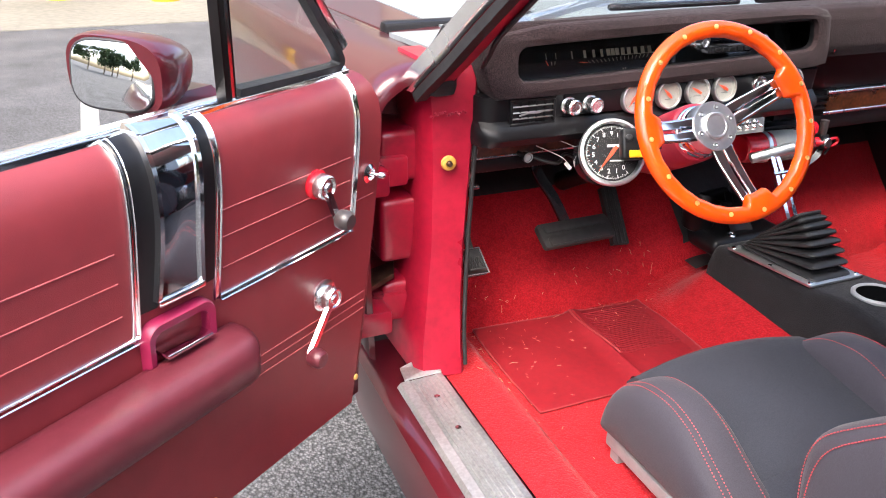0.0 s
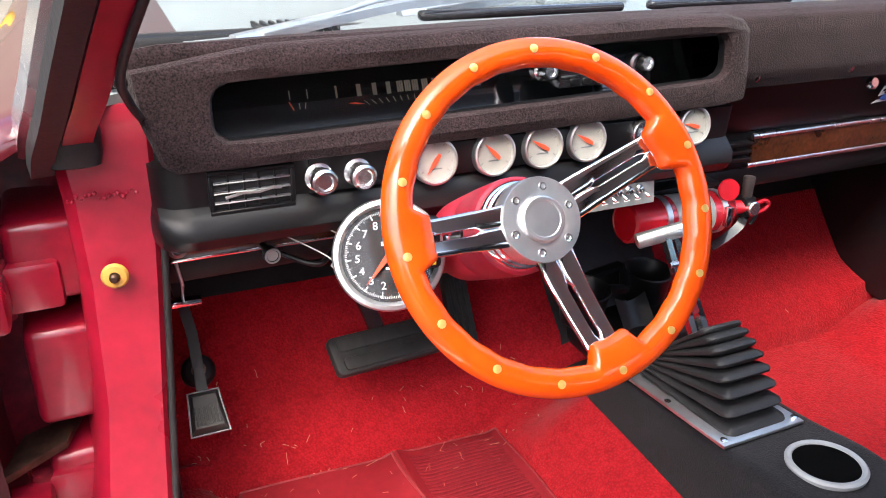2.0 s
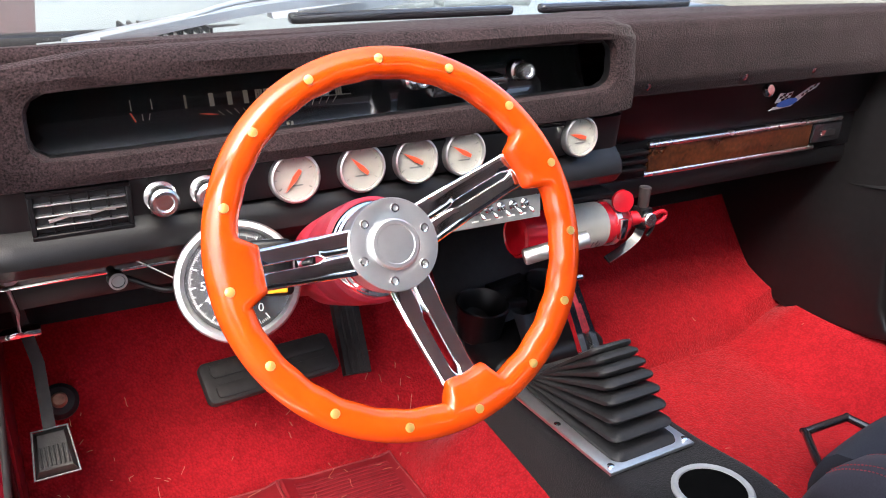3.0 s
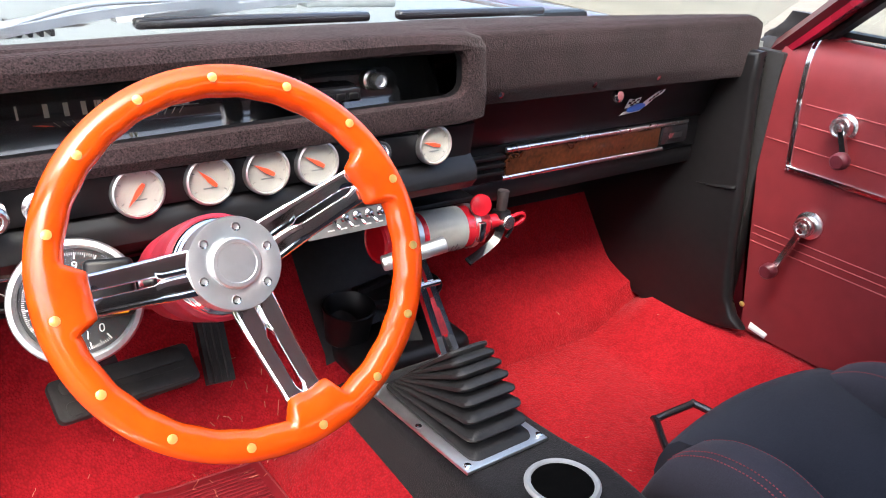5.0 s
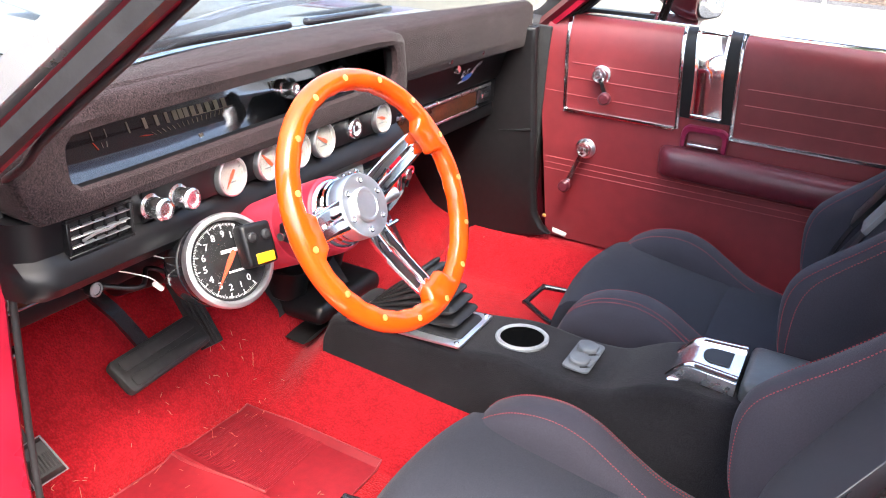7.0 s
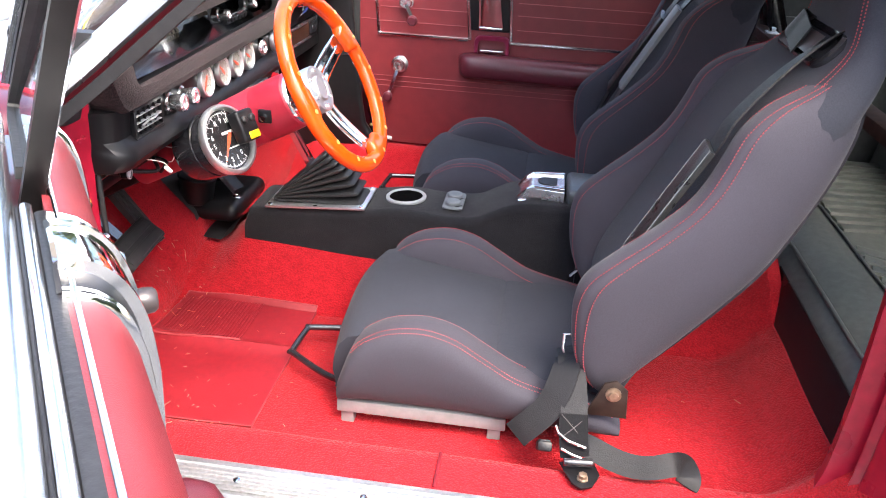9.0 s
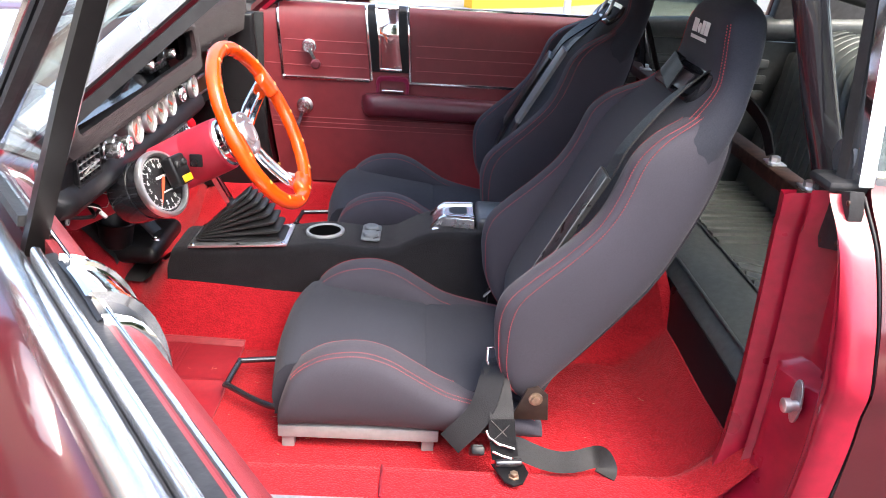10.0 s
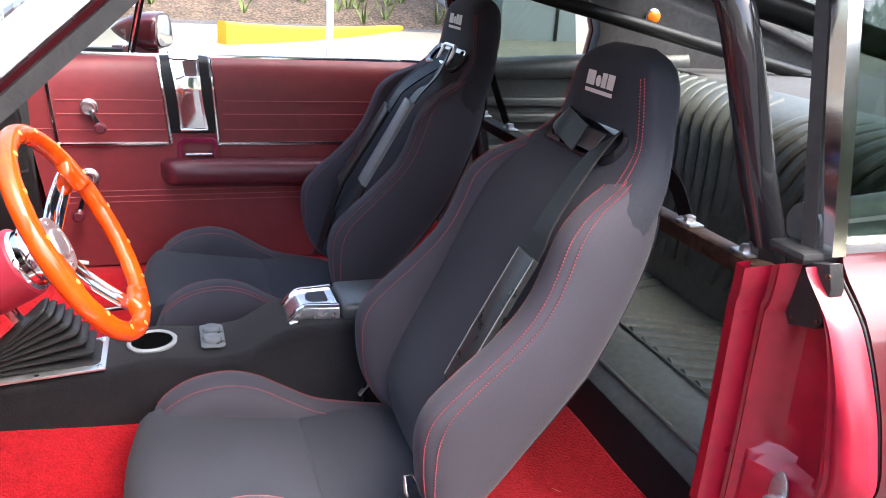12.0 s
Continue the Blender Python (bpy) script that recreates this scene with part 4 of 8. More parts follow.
        part("kick_panel", bm, "kick", c, "black kick panel")
    bm = B()
    sweep(bm, spline([(0.716, 0.475, 0.742), (0.710, 0.38, 0.728), (0.706, 0.285, 0.742)], 6), [(-0.010, -0.002), (0.004, -0.002), (0.0, 0.006)], up=(-1, 0, 0))
    part("panel_fold", bm, "kick", c)
    bm = B()
    prism(bm, [(0.730, 0.202, 0.474), (0.731, 0.165, 0.468), (0.741, 0.165, 0.472), (0.741, 0.206, 0.480)], (0, 0, -0.005), 0.001)
    part("panel_corner", bm, "whitepaint", c)
    bm = B()
    box(bm, (0.742, 0.275, 0.40), (0.80, 0.36, 1.0), 0.004)
    part("door_seal", bm, "rubber", c)
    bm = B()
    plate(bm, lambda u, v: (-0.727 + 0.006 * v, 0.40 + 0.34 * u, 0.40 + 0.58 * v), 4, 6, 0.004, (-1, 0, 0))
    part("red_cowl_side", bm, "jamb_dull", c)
    # boot, tail and nose close the shell
    bm = B()
    plate(bm, lambda u, v: (-0.80 + 1.60 * u, -2.26 - 0.86 * v, 1.030 - 0.045 * v - 0.02 * (2 * u - 1) ** 4), 14, 8, 0.02, (0, 0, -1))
    part("boot_lid", bm, "paint", c, "burgundy boot lid")
    bm = B()
    plate(bm, lambda u, v: (-0.90 + 1.80 * u, -3.10 + 0.05 * math.sin(v * 3.1), 0.34 + 0.64 * v), 14, 8, 0.02, (0, 1, 0))
    part("tail_panel", bm, "paint", c)
    bm = B()
    plate(bm, lambda u, v: (-0.89 + 1.78 * u, 2.25 + 0.05 * math.sin(v * 3.1), 0.42 + 0.50 * v), 14, 8, 0.02, (0, -1, 0))
    part("nose_panel", bm, "gloss", c)
    for y0, y1 in ((-3.16, -3.20), (2.31, 2.35)):
        bm = B()
        box(bm, (-0.93, min(y0, y1) - 0.02, 0.42), (0.93, max(y0, y1) + 0.02, 0.53), 0.02, 3)
        part("bumper", bm, "chrome", c)
    for x in (-0.80, 0.80):
        for y in (1.42, -2.05):
            bm = B()
            d = 1 if x > 0 else -1
            lathe(bm, [(0.20, -0.10), (0.31, -0.10), (0.335, -0.08), (0.335, 0.08), (0.31, 0.10), (0.20, 0.10)], (x, y, 0.335), (d, 0, 0), 36)
            ty = part("tyre", bm, "rubber", c)
            bm = B()
            lathe(bm, [(0.20, -0.08), (0.20, 0.085), (0.185, 0.09), (0.17, 0.05), (0.08, 0.06), (0.06, 0.085), (0.0, 0.09)], (x, y, 0.335), (d, 0, 0), 32)
            part("rim", bm, "alu", ty)
    # a floor pan closes the car from below
    bm = B()
    box(bm, (-0.88, -2.9, 0.19), (0.88, 0.85, 0.215), 0.01)
    part("floor_pan", bm, "black", c)
    return c


ground_sheet()
outside()
for i, (x, y, h) in enumerate(((19, 9, 7), (22, 3, 8), (21, -4, 7.5), (-5.9, -9.6, 4.6), (-3.9, -10.4, 4.8), (-7.6, -8.6, 4.4), (-4.9, -9.2, 3.6), (-6.8, -9.8, 5.0), (-19, -6, 5.0), (-20, -9.5, 5.5), (-18.5, -12.5, 5.5), (-21, -3, 6), (-19.5, -8, 5.0))):
    tree((x, y, 1.6 if x > 15 else 0), h, 20 + i)
carpet()
car_body()


# ---- doors, built closed on the passenger's side ----
def door(left):
    d = thing("door_1" if left else "door_2", (0, 0, 0),
              "open driver's door with burgundy vinyl trim and chrome mouldings" if left else "closed passenger door with burgundy vinyl trim and chrome mouldings", "car door", kind="structure")
    MIRROR[0] = left
    X = 0.745
    yf = smooth([0.42, 0.455, 0.50, 0.60, 0.80, 0.95, 1.0, 1.04], [0.18, 0.225, 0.243, 0.255, 0.278, 0.293, 0.29, 0.275])
    yr = -0.83
    prof = [(X, 0.455), (X, 0.60), (X, 0.80), (X, 0.93), (X + 0.002, 0.965), (X + 0.007, 0.995), (X + 0.017, 1.018), (X + 0.032, 1.032), (X + 0.05, 1.036), (X + 0.05, 0.9), (X + 0.04, 0.7), (X + 0.03, 0.455)]
    bm = B()
    rings = []
    for u in np.linspace(0, 1, 40):
        rings.append([(x, yf(z) + (yr - yf(z)) * u, z) for x, z in prof])
    loft(bm, rings)
    bmesh.ops.recalc_face_normals(bm, faces=bm.faces)
    part("trim_panel", bm, "vinyl", d, "burgundy grained vinyl")
    # steel shell
    bm = B()
    sh = [(0.776, 0.43), (0.85, 0.41), (0.90, 0.46), (0.918, 0.62), (0.93, 0.66), (0.93, 0.80), (0.900, 0.92), (0.858, 0.998), (0.836, 1.008), (0.80, 1.008), (0.776, 0.99)]
    loft(bm, [[(x, y, z) for x, z in sh] for y in (0.285, 0.28, 0.0, -0.4, -0.85, -0.855)])
    bmesh.ops.recalc_face_normals(bm, faces=bm.faces)
    part("door_skin", bm, "paint", d)
    # belt mouldings from inside out
    bm = B()
    box(bm, (0.7855, -0.85, 1.02), (0.790, 0.26, 1.042), 0.002)
    part("inner_moulding", bm, "chrome", d)
    bm = B()
    box(bm, (0.790, -0.85, 1.012), (0.8035, -0.02, 1.036), 0.004)
    part("window_felt", bm, "rubber", d, "fuzzy black window felt")
    bm = B()
    box(bm, (0.8035, -0.85, 1.014), (0.8128, -0.01, 1.040), 0.004, 3)
    part("middle_moulding", bm, "polish", d)
    bm = B()
    box(bm, (0.8128, -0.85, 1.008), (0.8165, 0.02, 1.026), 0.002)
    part("window_seal", bm, "rubber", d)
    bm = B()
    box(bm, (0.8165, -0.856, 1.004), (0.8415, 0.30, 1.036), 0.009, 3)
    part("outer_moulding", bm, "polish", d, "wide bright chrome belt moulding")
    # vent window
    bm = B()
    sweep(bm, [(0.804, 0.026, 1.02), (0.771, -0.012, 1.18), (0.737, -0.060, 1.335)], [(-0.009, -0.009), (0.009, -0.009), (0.009, 0.009), (-0.009, 0.009)], up=(0, 1, 0))
    v = part("vent_post", bm, "deepblack", d, "black vent window post with chrome edge")
    bm = B()
    sweep(bm, [(0.794, 0.026, 1.03), (0.761, -0.012, 1.18), (0.727, -0.060, 1.335)], [(-0.0025, -0.0025), (0.0025, -0.0025), (0.0025, 0.0025), (-0.0025, 0.0025)], up=(0, 1, 0))
    part("post_trim", bm, "chrome", v)
    bm = B()
    fr = spline([(0.803, 0.04, 1.046), (0.803, 0.22, 1.044), (0.802, 0.250, 1.048), (0.798, 0.242, 1.068), (0.784, 0.170, 1.14), (0.752, 0.03, 1.285), (0.737, -0.030, 1.335)], 6)
    sweep(bm, fr, [(-0.0055, -0.009), (0.0055, -0.009), (0.0055, 0.009), (-0.0055, 0.009)], up=(1, 0, 0.1))
    part("vent_seal", bm, "rubber", v)
    bm = B()
    sweep(bm, [p + Vector((0.004, 0.014, 0.008)) for p in fr[18:]], [(-0.006, -0.012), (0.006, -0.012), (0.006, 0.012), (-0.006, 0.012)], up=(1, 0, 0.1))
    part("vent_frame", bm, "chrome", v)
    bm = B()
    prism(bm, [(0.803, 0.03, 1.048), (0.802, 0.240, 1.051), (0.740, -0.020, 1.325), (0.740, -0.055, 1.325)], (0.003, 0, 0))
    gl = part("vent_glass", bm, "glass", v)
    gl.visible_shadow = False
    # welts
    def welt(y0, y1, z, dz=0.0):
        bm = B()
        sweep(bm, [(X - 0.0005 + (0.0 if z < 0.96 else 0.004), y0 + (y1 - y0) * t, z + dz * t) for t in (0, 0.33, 0.66, 1)], 0.0011)
        part("welt", bm, "welt", d)
    for z in (0.922, 0.885, 0.842):
        welt(0.212, -0.056, z)
        welt(-0.212, -0.825, z)
    welt(0.272, 0.225, 0.845)
    for z in (0.672, 0.656, 0.640):
        welt(0.252, -0.825, z)
    # chrome mouldings, a doubled ridge
    ridge = [(-0.0060, -0.001), (0.0060, -0.001), (0.0060, 0.002), (0.0040, 0.0050), (0.0012, 0.0005), (-0.0012, 0.0005), (-0.0040, 0.0050), (-0.0060, 0.002)]
    pr = spline([(x, 0, z) for x, z in prof[2:9]], 6)
    pl = [0.80]
    for a, b in zip(pr[:-1], pr[1:]):
        pl.append(pl[-1] + (b - a).length)
    END = pl[-1]

    def skin(s, out=0.0):
        """The panel's face at s metres along its profile: height as far as the roll, then on round it."""
        x, z = np.interp(s, pl, [p.x for p in pr]), np.interp(s, pl, [p.z for p in pr])
        x2, z2 = np.interp(s + 0.004, pl, [p.x for p in pr]), np.interp(s + 0.004, pl, [p.z for p in pr])
        x1, z1 = np.interp(s - 0.004, pl, [p.x for p in pr]), np.interp(s - 0.004, pl, [p.z for p in pr])
        t = Vector((x2 - x1, 0, z2 - z1)).normalized() if s > 0.81 else Vector((0, 0, 1))
        return Vector((x, 0, z)) + Vector((-t.z, 0, t.x)) * out

    def over(y, s, out=0.0):
        v = skin(s, out)
        return (v.x, y, v.z)

    def outward(p):
        s = pl[min(range(len(pr)), key=lambda k: (pr[k].x - p.x) ** 2 + (pr[k].z - p.z) ** 2)]
        v = skin(s, 0.01) - skin(s)
        return v.normalized()
    def moulding(pts):
        bm = B()
        sweep(bm, [over(*p) for p in pts], ridge, up=outward)
        part("moulding", bm, "chrome", d, "ridged chrome moulding")
    def run(a, b, n=14):
        return [(a[0] + (b[0] - a[0]) * i / n, a[1] + (b[1] - a[1]) * i / n) for i in range(n + 1)]
    moulding(run((0.236, END), (0.215, 0.812), 26) + [(0.211, 0.805)])
    moulding([(0.219, 0.802)] + run((0.20, 0.802), (-0.064, 0.803)))
    moulding(run((-0.044, END), (-0.071, 0.803), 26))
    moulding(run((-0.178, END), (-0.197, 0.803), 26))
    moulding([(-0.190, 0.802)] + run((-0.21, 0.802), (-0.825, 0.803)))
    # black band with a bright waisted insert
    SL = END - 0.835
    bm = B()
    plate(bm, lambda u, w: over(-0.074 + 0.025 * w - (0.118 + 0.010 * w) * u, 0.835 + SL * w, 0.003 + 0.003 * math.sin(u * 3.14)), 8, 36, 0.004, (0.8, 0, -0.5))
    band = part("band", bm, "black", d, "black moulded band")
    SI = END - 0.848
    waist = lambda w: 0.034 - 0.004 * math.sin(min(1, w * 1.25) * 3.14)
    mid = lambda w: -0.133 + 0.023 * w
    bm = B()
    plate(bm, lambda u, w: over(mid(w) + (u - 0.5) * 2 * (waist(w) - 0.003), 0.848 + SI * w, 0.009 + 0.0012 * math.sin(u * 3.14)), 6, 40, 0.004, (0.8, 0, -0.5))
    part("band_insert", bm, "darkchrome", band, "polished chrome insert")
    for q in (-1, 1):
        bm = B()
        sweep(bm, [over(mid(w) + q * waist(w), 0.845 + (END - 0.845) * w, 0.009) for w in np.linspace(0, 1, 34)], [(-0.0045, -0.004), (0.0045, -0.004), (0.003, 0.004), (-0.003, 0.004)], up=outward)
        part("insert_rail", bm, "chrome", band)
    bm = B()
    box(bm, (X - 0.015, -0.169, 0.838), (X - 0.004, -0.097, 0.847), 0.002)
    part("insert_foot", bm, "chrome", band)
    # pull cup
    bm = B()
    o = [(-0.140 + a, 0.775 + b) for a, b in rrect(0.108, 0.092, 0.02)]
    i2 = [(-0.140 + a, 0.775 + b) for a, b in rrect(0.086, 0.066, 0.014)]
    loft(bm, [[(X - 0.001, y, z) for y, z in o], [(X - 0.014, y, z) for y, z in o], [(X - 0.018, -0.140 + (y + 0.140) * 0.96, 0.775 + (z - 0.775) * 0.95) for y, z in o], [(X - 0.016, y, z) for y, z in i2], [(X + 0.006, y, z) for y, z in i2]], cap=False)
    bm.faces.new([bm.verts.new((X + 0.006, y, z)) for y, z in i2])
    bmesh.ops.recalc_face_normals(bm, faces=bm.faces)
    part("pull_cup", bm, "cup", d, "raspberry plastic pull cup")
    bm = B()
    box(bm, (X - 0.032, -0.178, 0.776), (X - 0.004, -0.106, 0.782), 0.002)
    part("latch_lever", bm, "chrome", d)
    # armrest
    bm = B()
    rings = []
    L0, L1 = -0.040, -0.52
    for t in np.linspace(0, 1, 34):
        y = L0 + (L1 - L0) * t
        e = min(1, math.sqrt(max(0, 1 - (1 - min(t / 0.09, 1)) ** 2)) + 0.02) * min(1, math.sqrt(max(0, 1 - (1 - min((1 - t) / 0.06, 1)) ** 2)) + 0.02)
        zc, hh, dep = 0.733 - 0.006 * t, 0.036 * (0.45 + 0.55 * e), 0.078 * e + 0.004
        ring = []
        for k in range(18):
            a = 2 * math.pi * k / 18
            ca, sa = math.cos(a), math.sin(a)
            sx = math.copysign(abs(ca) ** 0.6, ca)
            sz = math.copysign(abs(sa) ** 0.7, sa)
            ring.append((X + 0.004 - dep * 0.5 - dep * 0.5 * sx, y, zc + hh * sz))
        rings.append(ring)
    loft(bm, rings)
    bmesh.ops.recalc_face_normals(bm, faces=bm.faces)
    ar = part("armrest", bm, "vinyl_dark", d, "padded dark burgundy armrest")
    bm = B()
    sweep(bm, [(X - 0.071, L0 - 0.03 + (L1 + 0.06 - L0) * t, 0.716 - 0.006 * t) for t in np.linspace(0, 1, 12)], 0.0022)
    part("armrest_welt", bm, "welt", ar)
    # cranks
    def crank(y, z, ky, kz, name, lab):
        bm = B()
        r = 0.0225 if name == "lock_crank" else 0.026
        lathe(bm, [(r, 0), (r, 0.004), (r - 0.005, 0.006)], (X, y, z), (-1, 0, 0), 28)
        esc = part(name, bm, "red_plastic" if name == "lock_crank" and left else "polish", d, lab)
        bm = B()
        lathe(bm, [(0.017, 0.004), (0.019, 0.010), (0.019, 0.022), (0.0165, 0.026), (0.014, 0.026), (0.012, 0.023), (0.008, 0.023), (0.006, 0.026), (0.0, 0.0265)], (X, y, z), (-1, 0, 0), 28)
        part("hub", bm, "polish", esc)
        bm = B()
        a, b = Vector((X - 0.020, y, z)), Vector((X - 0.032, ky, kz))
        sweep(bm, [a, a.lerp(b, .25), a.lerp(b, .7), b], [(-0.007, -0.0025), (0.007, -0.0025), (0.005, 0.003), (-0.005, 0.003)], up=(-1, 0, 0))
        part("arm", bm, "chrome", esc)
        bm = B()
        lathe(bm, [(0.009, 0), (0.014, 0.004), (0.0155, 0.012), (0.0145, 0.022), (0.011, 0.026), (0.0, 0.0265)], b, (-1, 0, 0), 22)
        part("knob", bm, "vinyl_dark" if name == "window_crank" or not left else "knob", esc)
    crank(0.131, 0.903, 0.142 if left else 0.104, 0.855, "lock_crank", "chrome inner release crank")
    crank(0.146, 0.712, 0.078 if left else 0.176, 0.648 if left else 0.616, "window_crank", "chrome window crank with a burgundy knob")
    for y, z in ((0.235, 0.505), (-0.10, 0.475), (-0.5, 0.475)):
        bm = B()
        lathe(bm, [(0.006, 0), (0.0055, 0.002), (0.003, 0.0035)], (X, y, z), (-1, 0, 0), 12)
        part("screw", bm, "rivet", d)
    if left:
        bm = B()
        lathe(bm, [(0.015, 0), (0.0155, 0.004), (0.010, 0.008), (0.008, 0.003), (0.0, 0.003)], (X, 0.2575, 0.884), (-1, 0, 0), 22)
        b = part("door_lock", bm, "chrome", d, "chrome toggle lock")
        bm = B()
        lathe(bm, [(0.003, 0), (0.003, 0.016), (0.0055, 0.019), (0.0055, 0.026), (0.003, 0.029)], (X, 0.2575, 0.884), (-1, 0.45, -0.1), 12)
        part("toggle", bm, "chrome", b)
    # mirror: a bullet shell on a foot, turned a little to the driver
    MM = Matrix.Translation((0.914, -0.055, 1.065 if left else 1.090)) @ Matrix.Rotation(radians(-14), 4, "Z")
    bm = B()
    rings = []
    for t in np.linspace(0, 1, 16):
        y = 0.128 * (1 - t)
        r = math.sin(min(t / 0.9, 1) * 1.5708) ** 0.8 + 0.02
        ring = []
        for k in range(28):
            a = 2 * math.pi * k / 28
            ca, sa = math.cos(a), math.sin(a)
            ring.append(MM @ Vector((0.072 * r * math.copysign(abs(ca) ** 0.62, ca) - 0.02 * (1 - r), y, 0.050 * r * math.copysign(abs(sa) ** 0.62, sa))))
        rings.append(ring)
    rings.append([MM @ Vector((p.x * 0.97, -0.006, p.z * 0.95)) for p in [MM.inverted() @ q for q in rings[-1]]])
    loft(bm, rings)
    bmesh.ops.recalc_face_normals(bm, faces=bm.faces)
    mi = part("mirror", bm, "paint", d, "burgundy bullet-shaped door mirror")
    bm = B()
    pts = []
    TILT_GLASS = Matrix.Rotation(radians(-7), 4, "Z") @ Matrix.Rotation(radians(-6), 4, "X")
    for k in range(32):
        a = 2 * math.pi * k / 32
        ca, sa = math.cos(a), math.sin(a)
        pts.append(MM @ TILT_GLASS @ Vector((0.056 * math.copysign(abs(ca) ** 0.55, ca), -0.0105, 0.043 * math.copysign(abs(sa) ** 0.6, sa))))
    prism(bm, pts, MM.to_3x3() @ Vector((0, -0.003, 0)), 0.001)
    part("mirror_glass", bm, "mirrorglass", mi)
    bm = B()
    sweep(bm, [p for p in pts], 0.003, up=(0, 1, 0), closed=True)
    part("mirror_rim", bm, "rubber", mi)
    bm = B()
    zt = 1.035 if left else 1.05
    loft(bm, [[(x, y, 1.0) for x, y in ((0.85, 0.09), (0.89, 0.09), (0.89, -0.05), (0.85, -0.05))], [(x, y, zt) for x, y in ((0.88, 0.07), (0.95, 0.05), (0.95, -0.05), (0.88, -0.05))]])
    bmesh.ops.recalc_face_normals(bm, faces=bm.faces)
    part("mirror_foot", bm, "paint", mi)
    MIRROR[0] = False
    if left:
        # hinge straps on the front edge swing with the door
        sag = Vector((-0.745, 0.15, 0.75))
        d.matrix_basis = (Matrix.Translation(SWUNG) @ Matrix.Rotation(radians(-54.37), 4, "Z") @ Matrix.Rotation(radians(-0.36), 4, "X")
                          @ Matrix.Rotation(radians(3.26), 4, "Y") @ Matrix.Translation(-sag))
        hg = thing("hinge_set", (-0.863, 0.443, 0.6), "raspberry painted steel door hinge pair", "hinge")
        for z in (0.79, 0.505):
            bm = B()
            cyl(bm, (-0.885, 0.40, z - 0.035), (-0.885, 0.40, z + 0.035), 0.012, seg=14)
            part("pin", bm, "jamb_dull", hg)
            bm = B()
            box(bm, (-0.965, 0.335, z - 0.026), (-0.875, 0.40, z + 0.026), 0.008)
            part("leaf", bm, "jamb", hg)
            bm = B()
            box(bm, (-0.90, 0.39, z - 0.03), (-0.82, 0.47, z + 0.03), 0.008)
            part("leaf", bm, "jamb", hg)
        bm = B()
        prism(bm, [(-0.93, 0.36, 0.555), (-0.85, 0.40, 0.565), (-0.83, 0.46, 0.565), (-0.90, 0.44, 0.56)], (0, 0, 0.012), 0.003)
        part("check_arm", bm, "rust", hg)
    return d


door(False)
door(True)

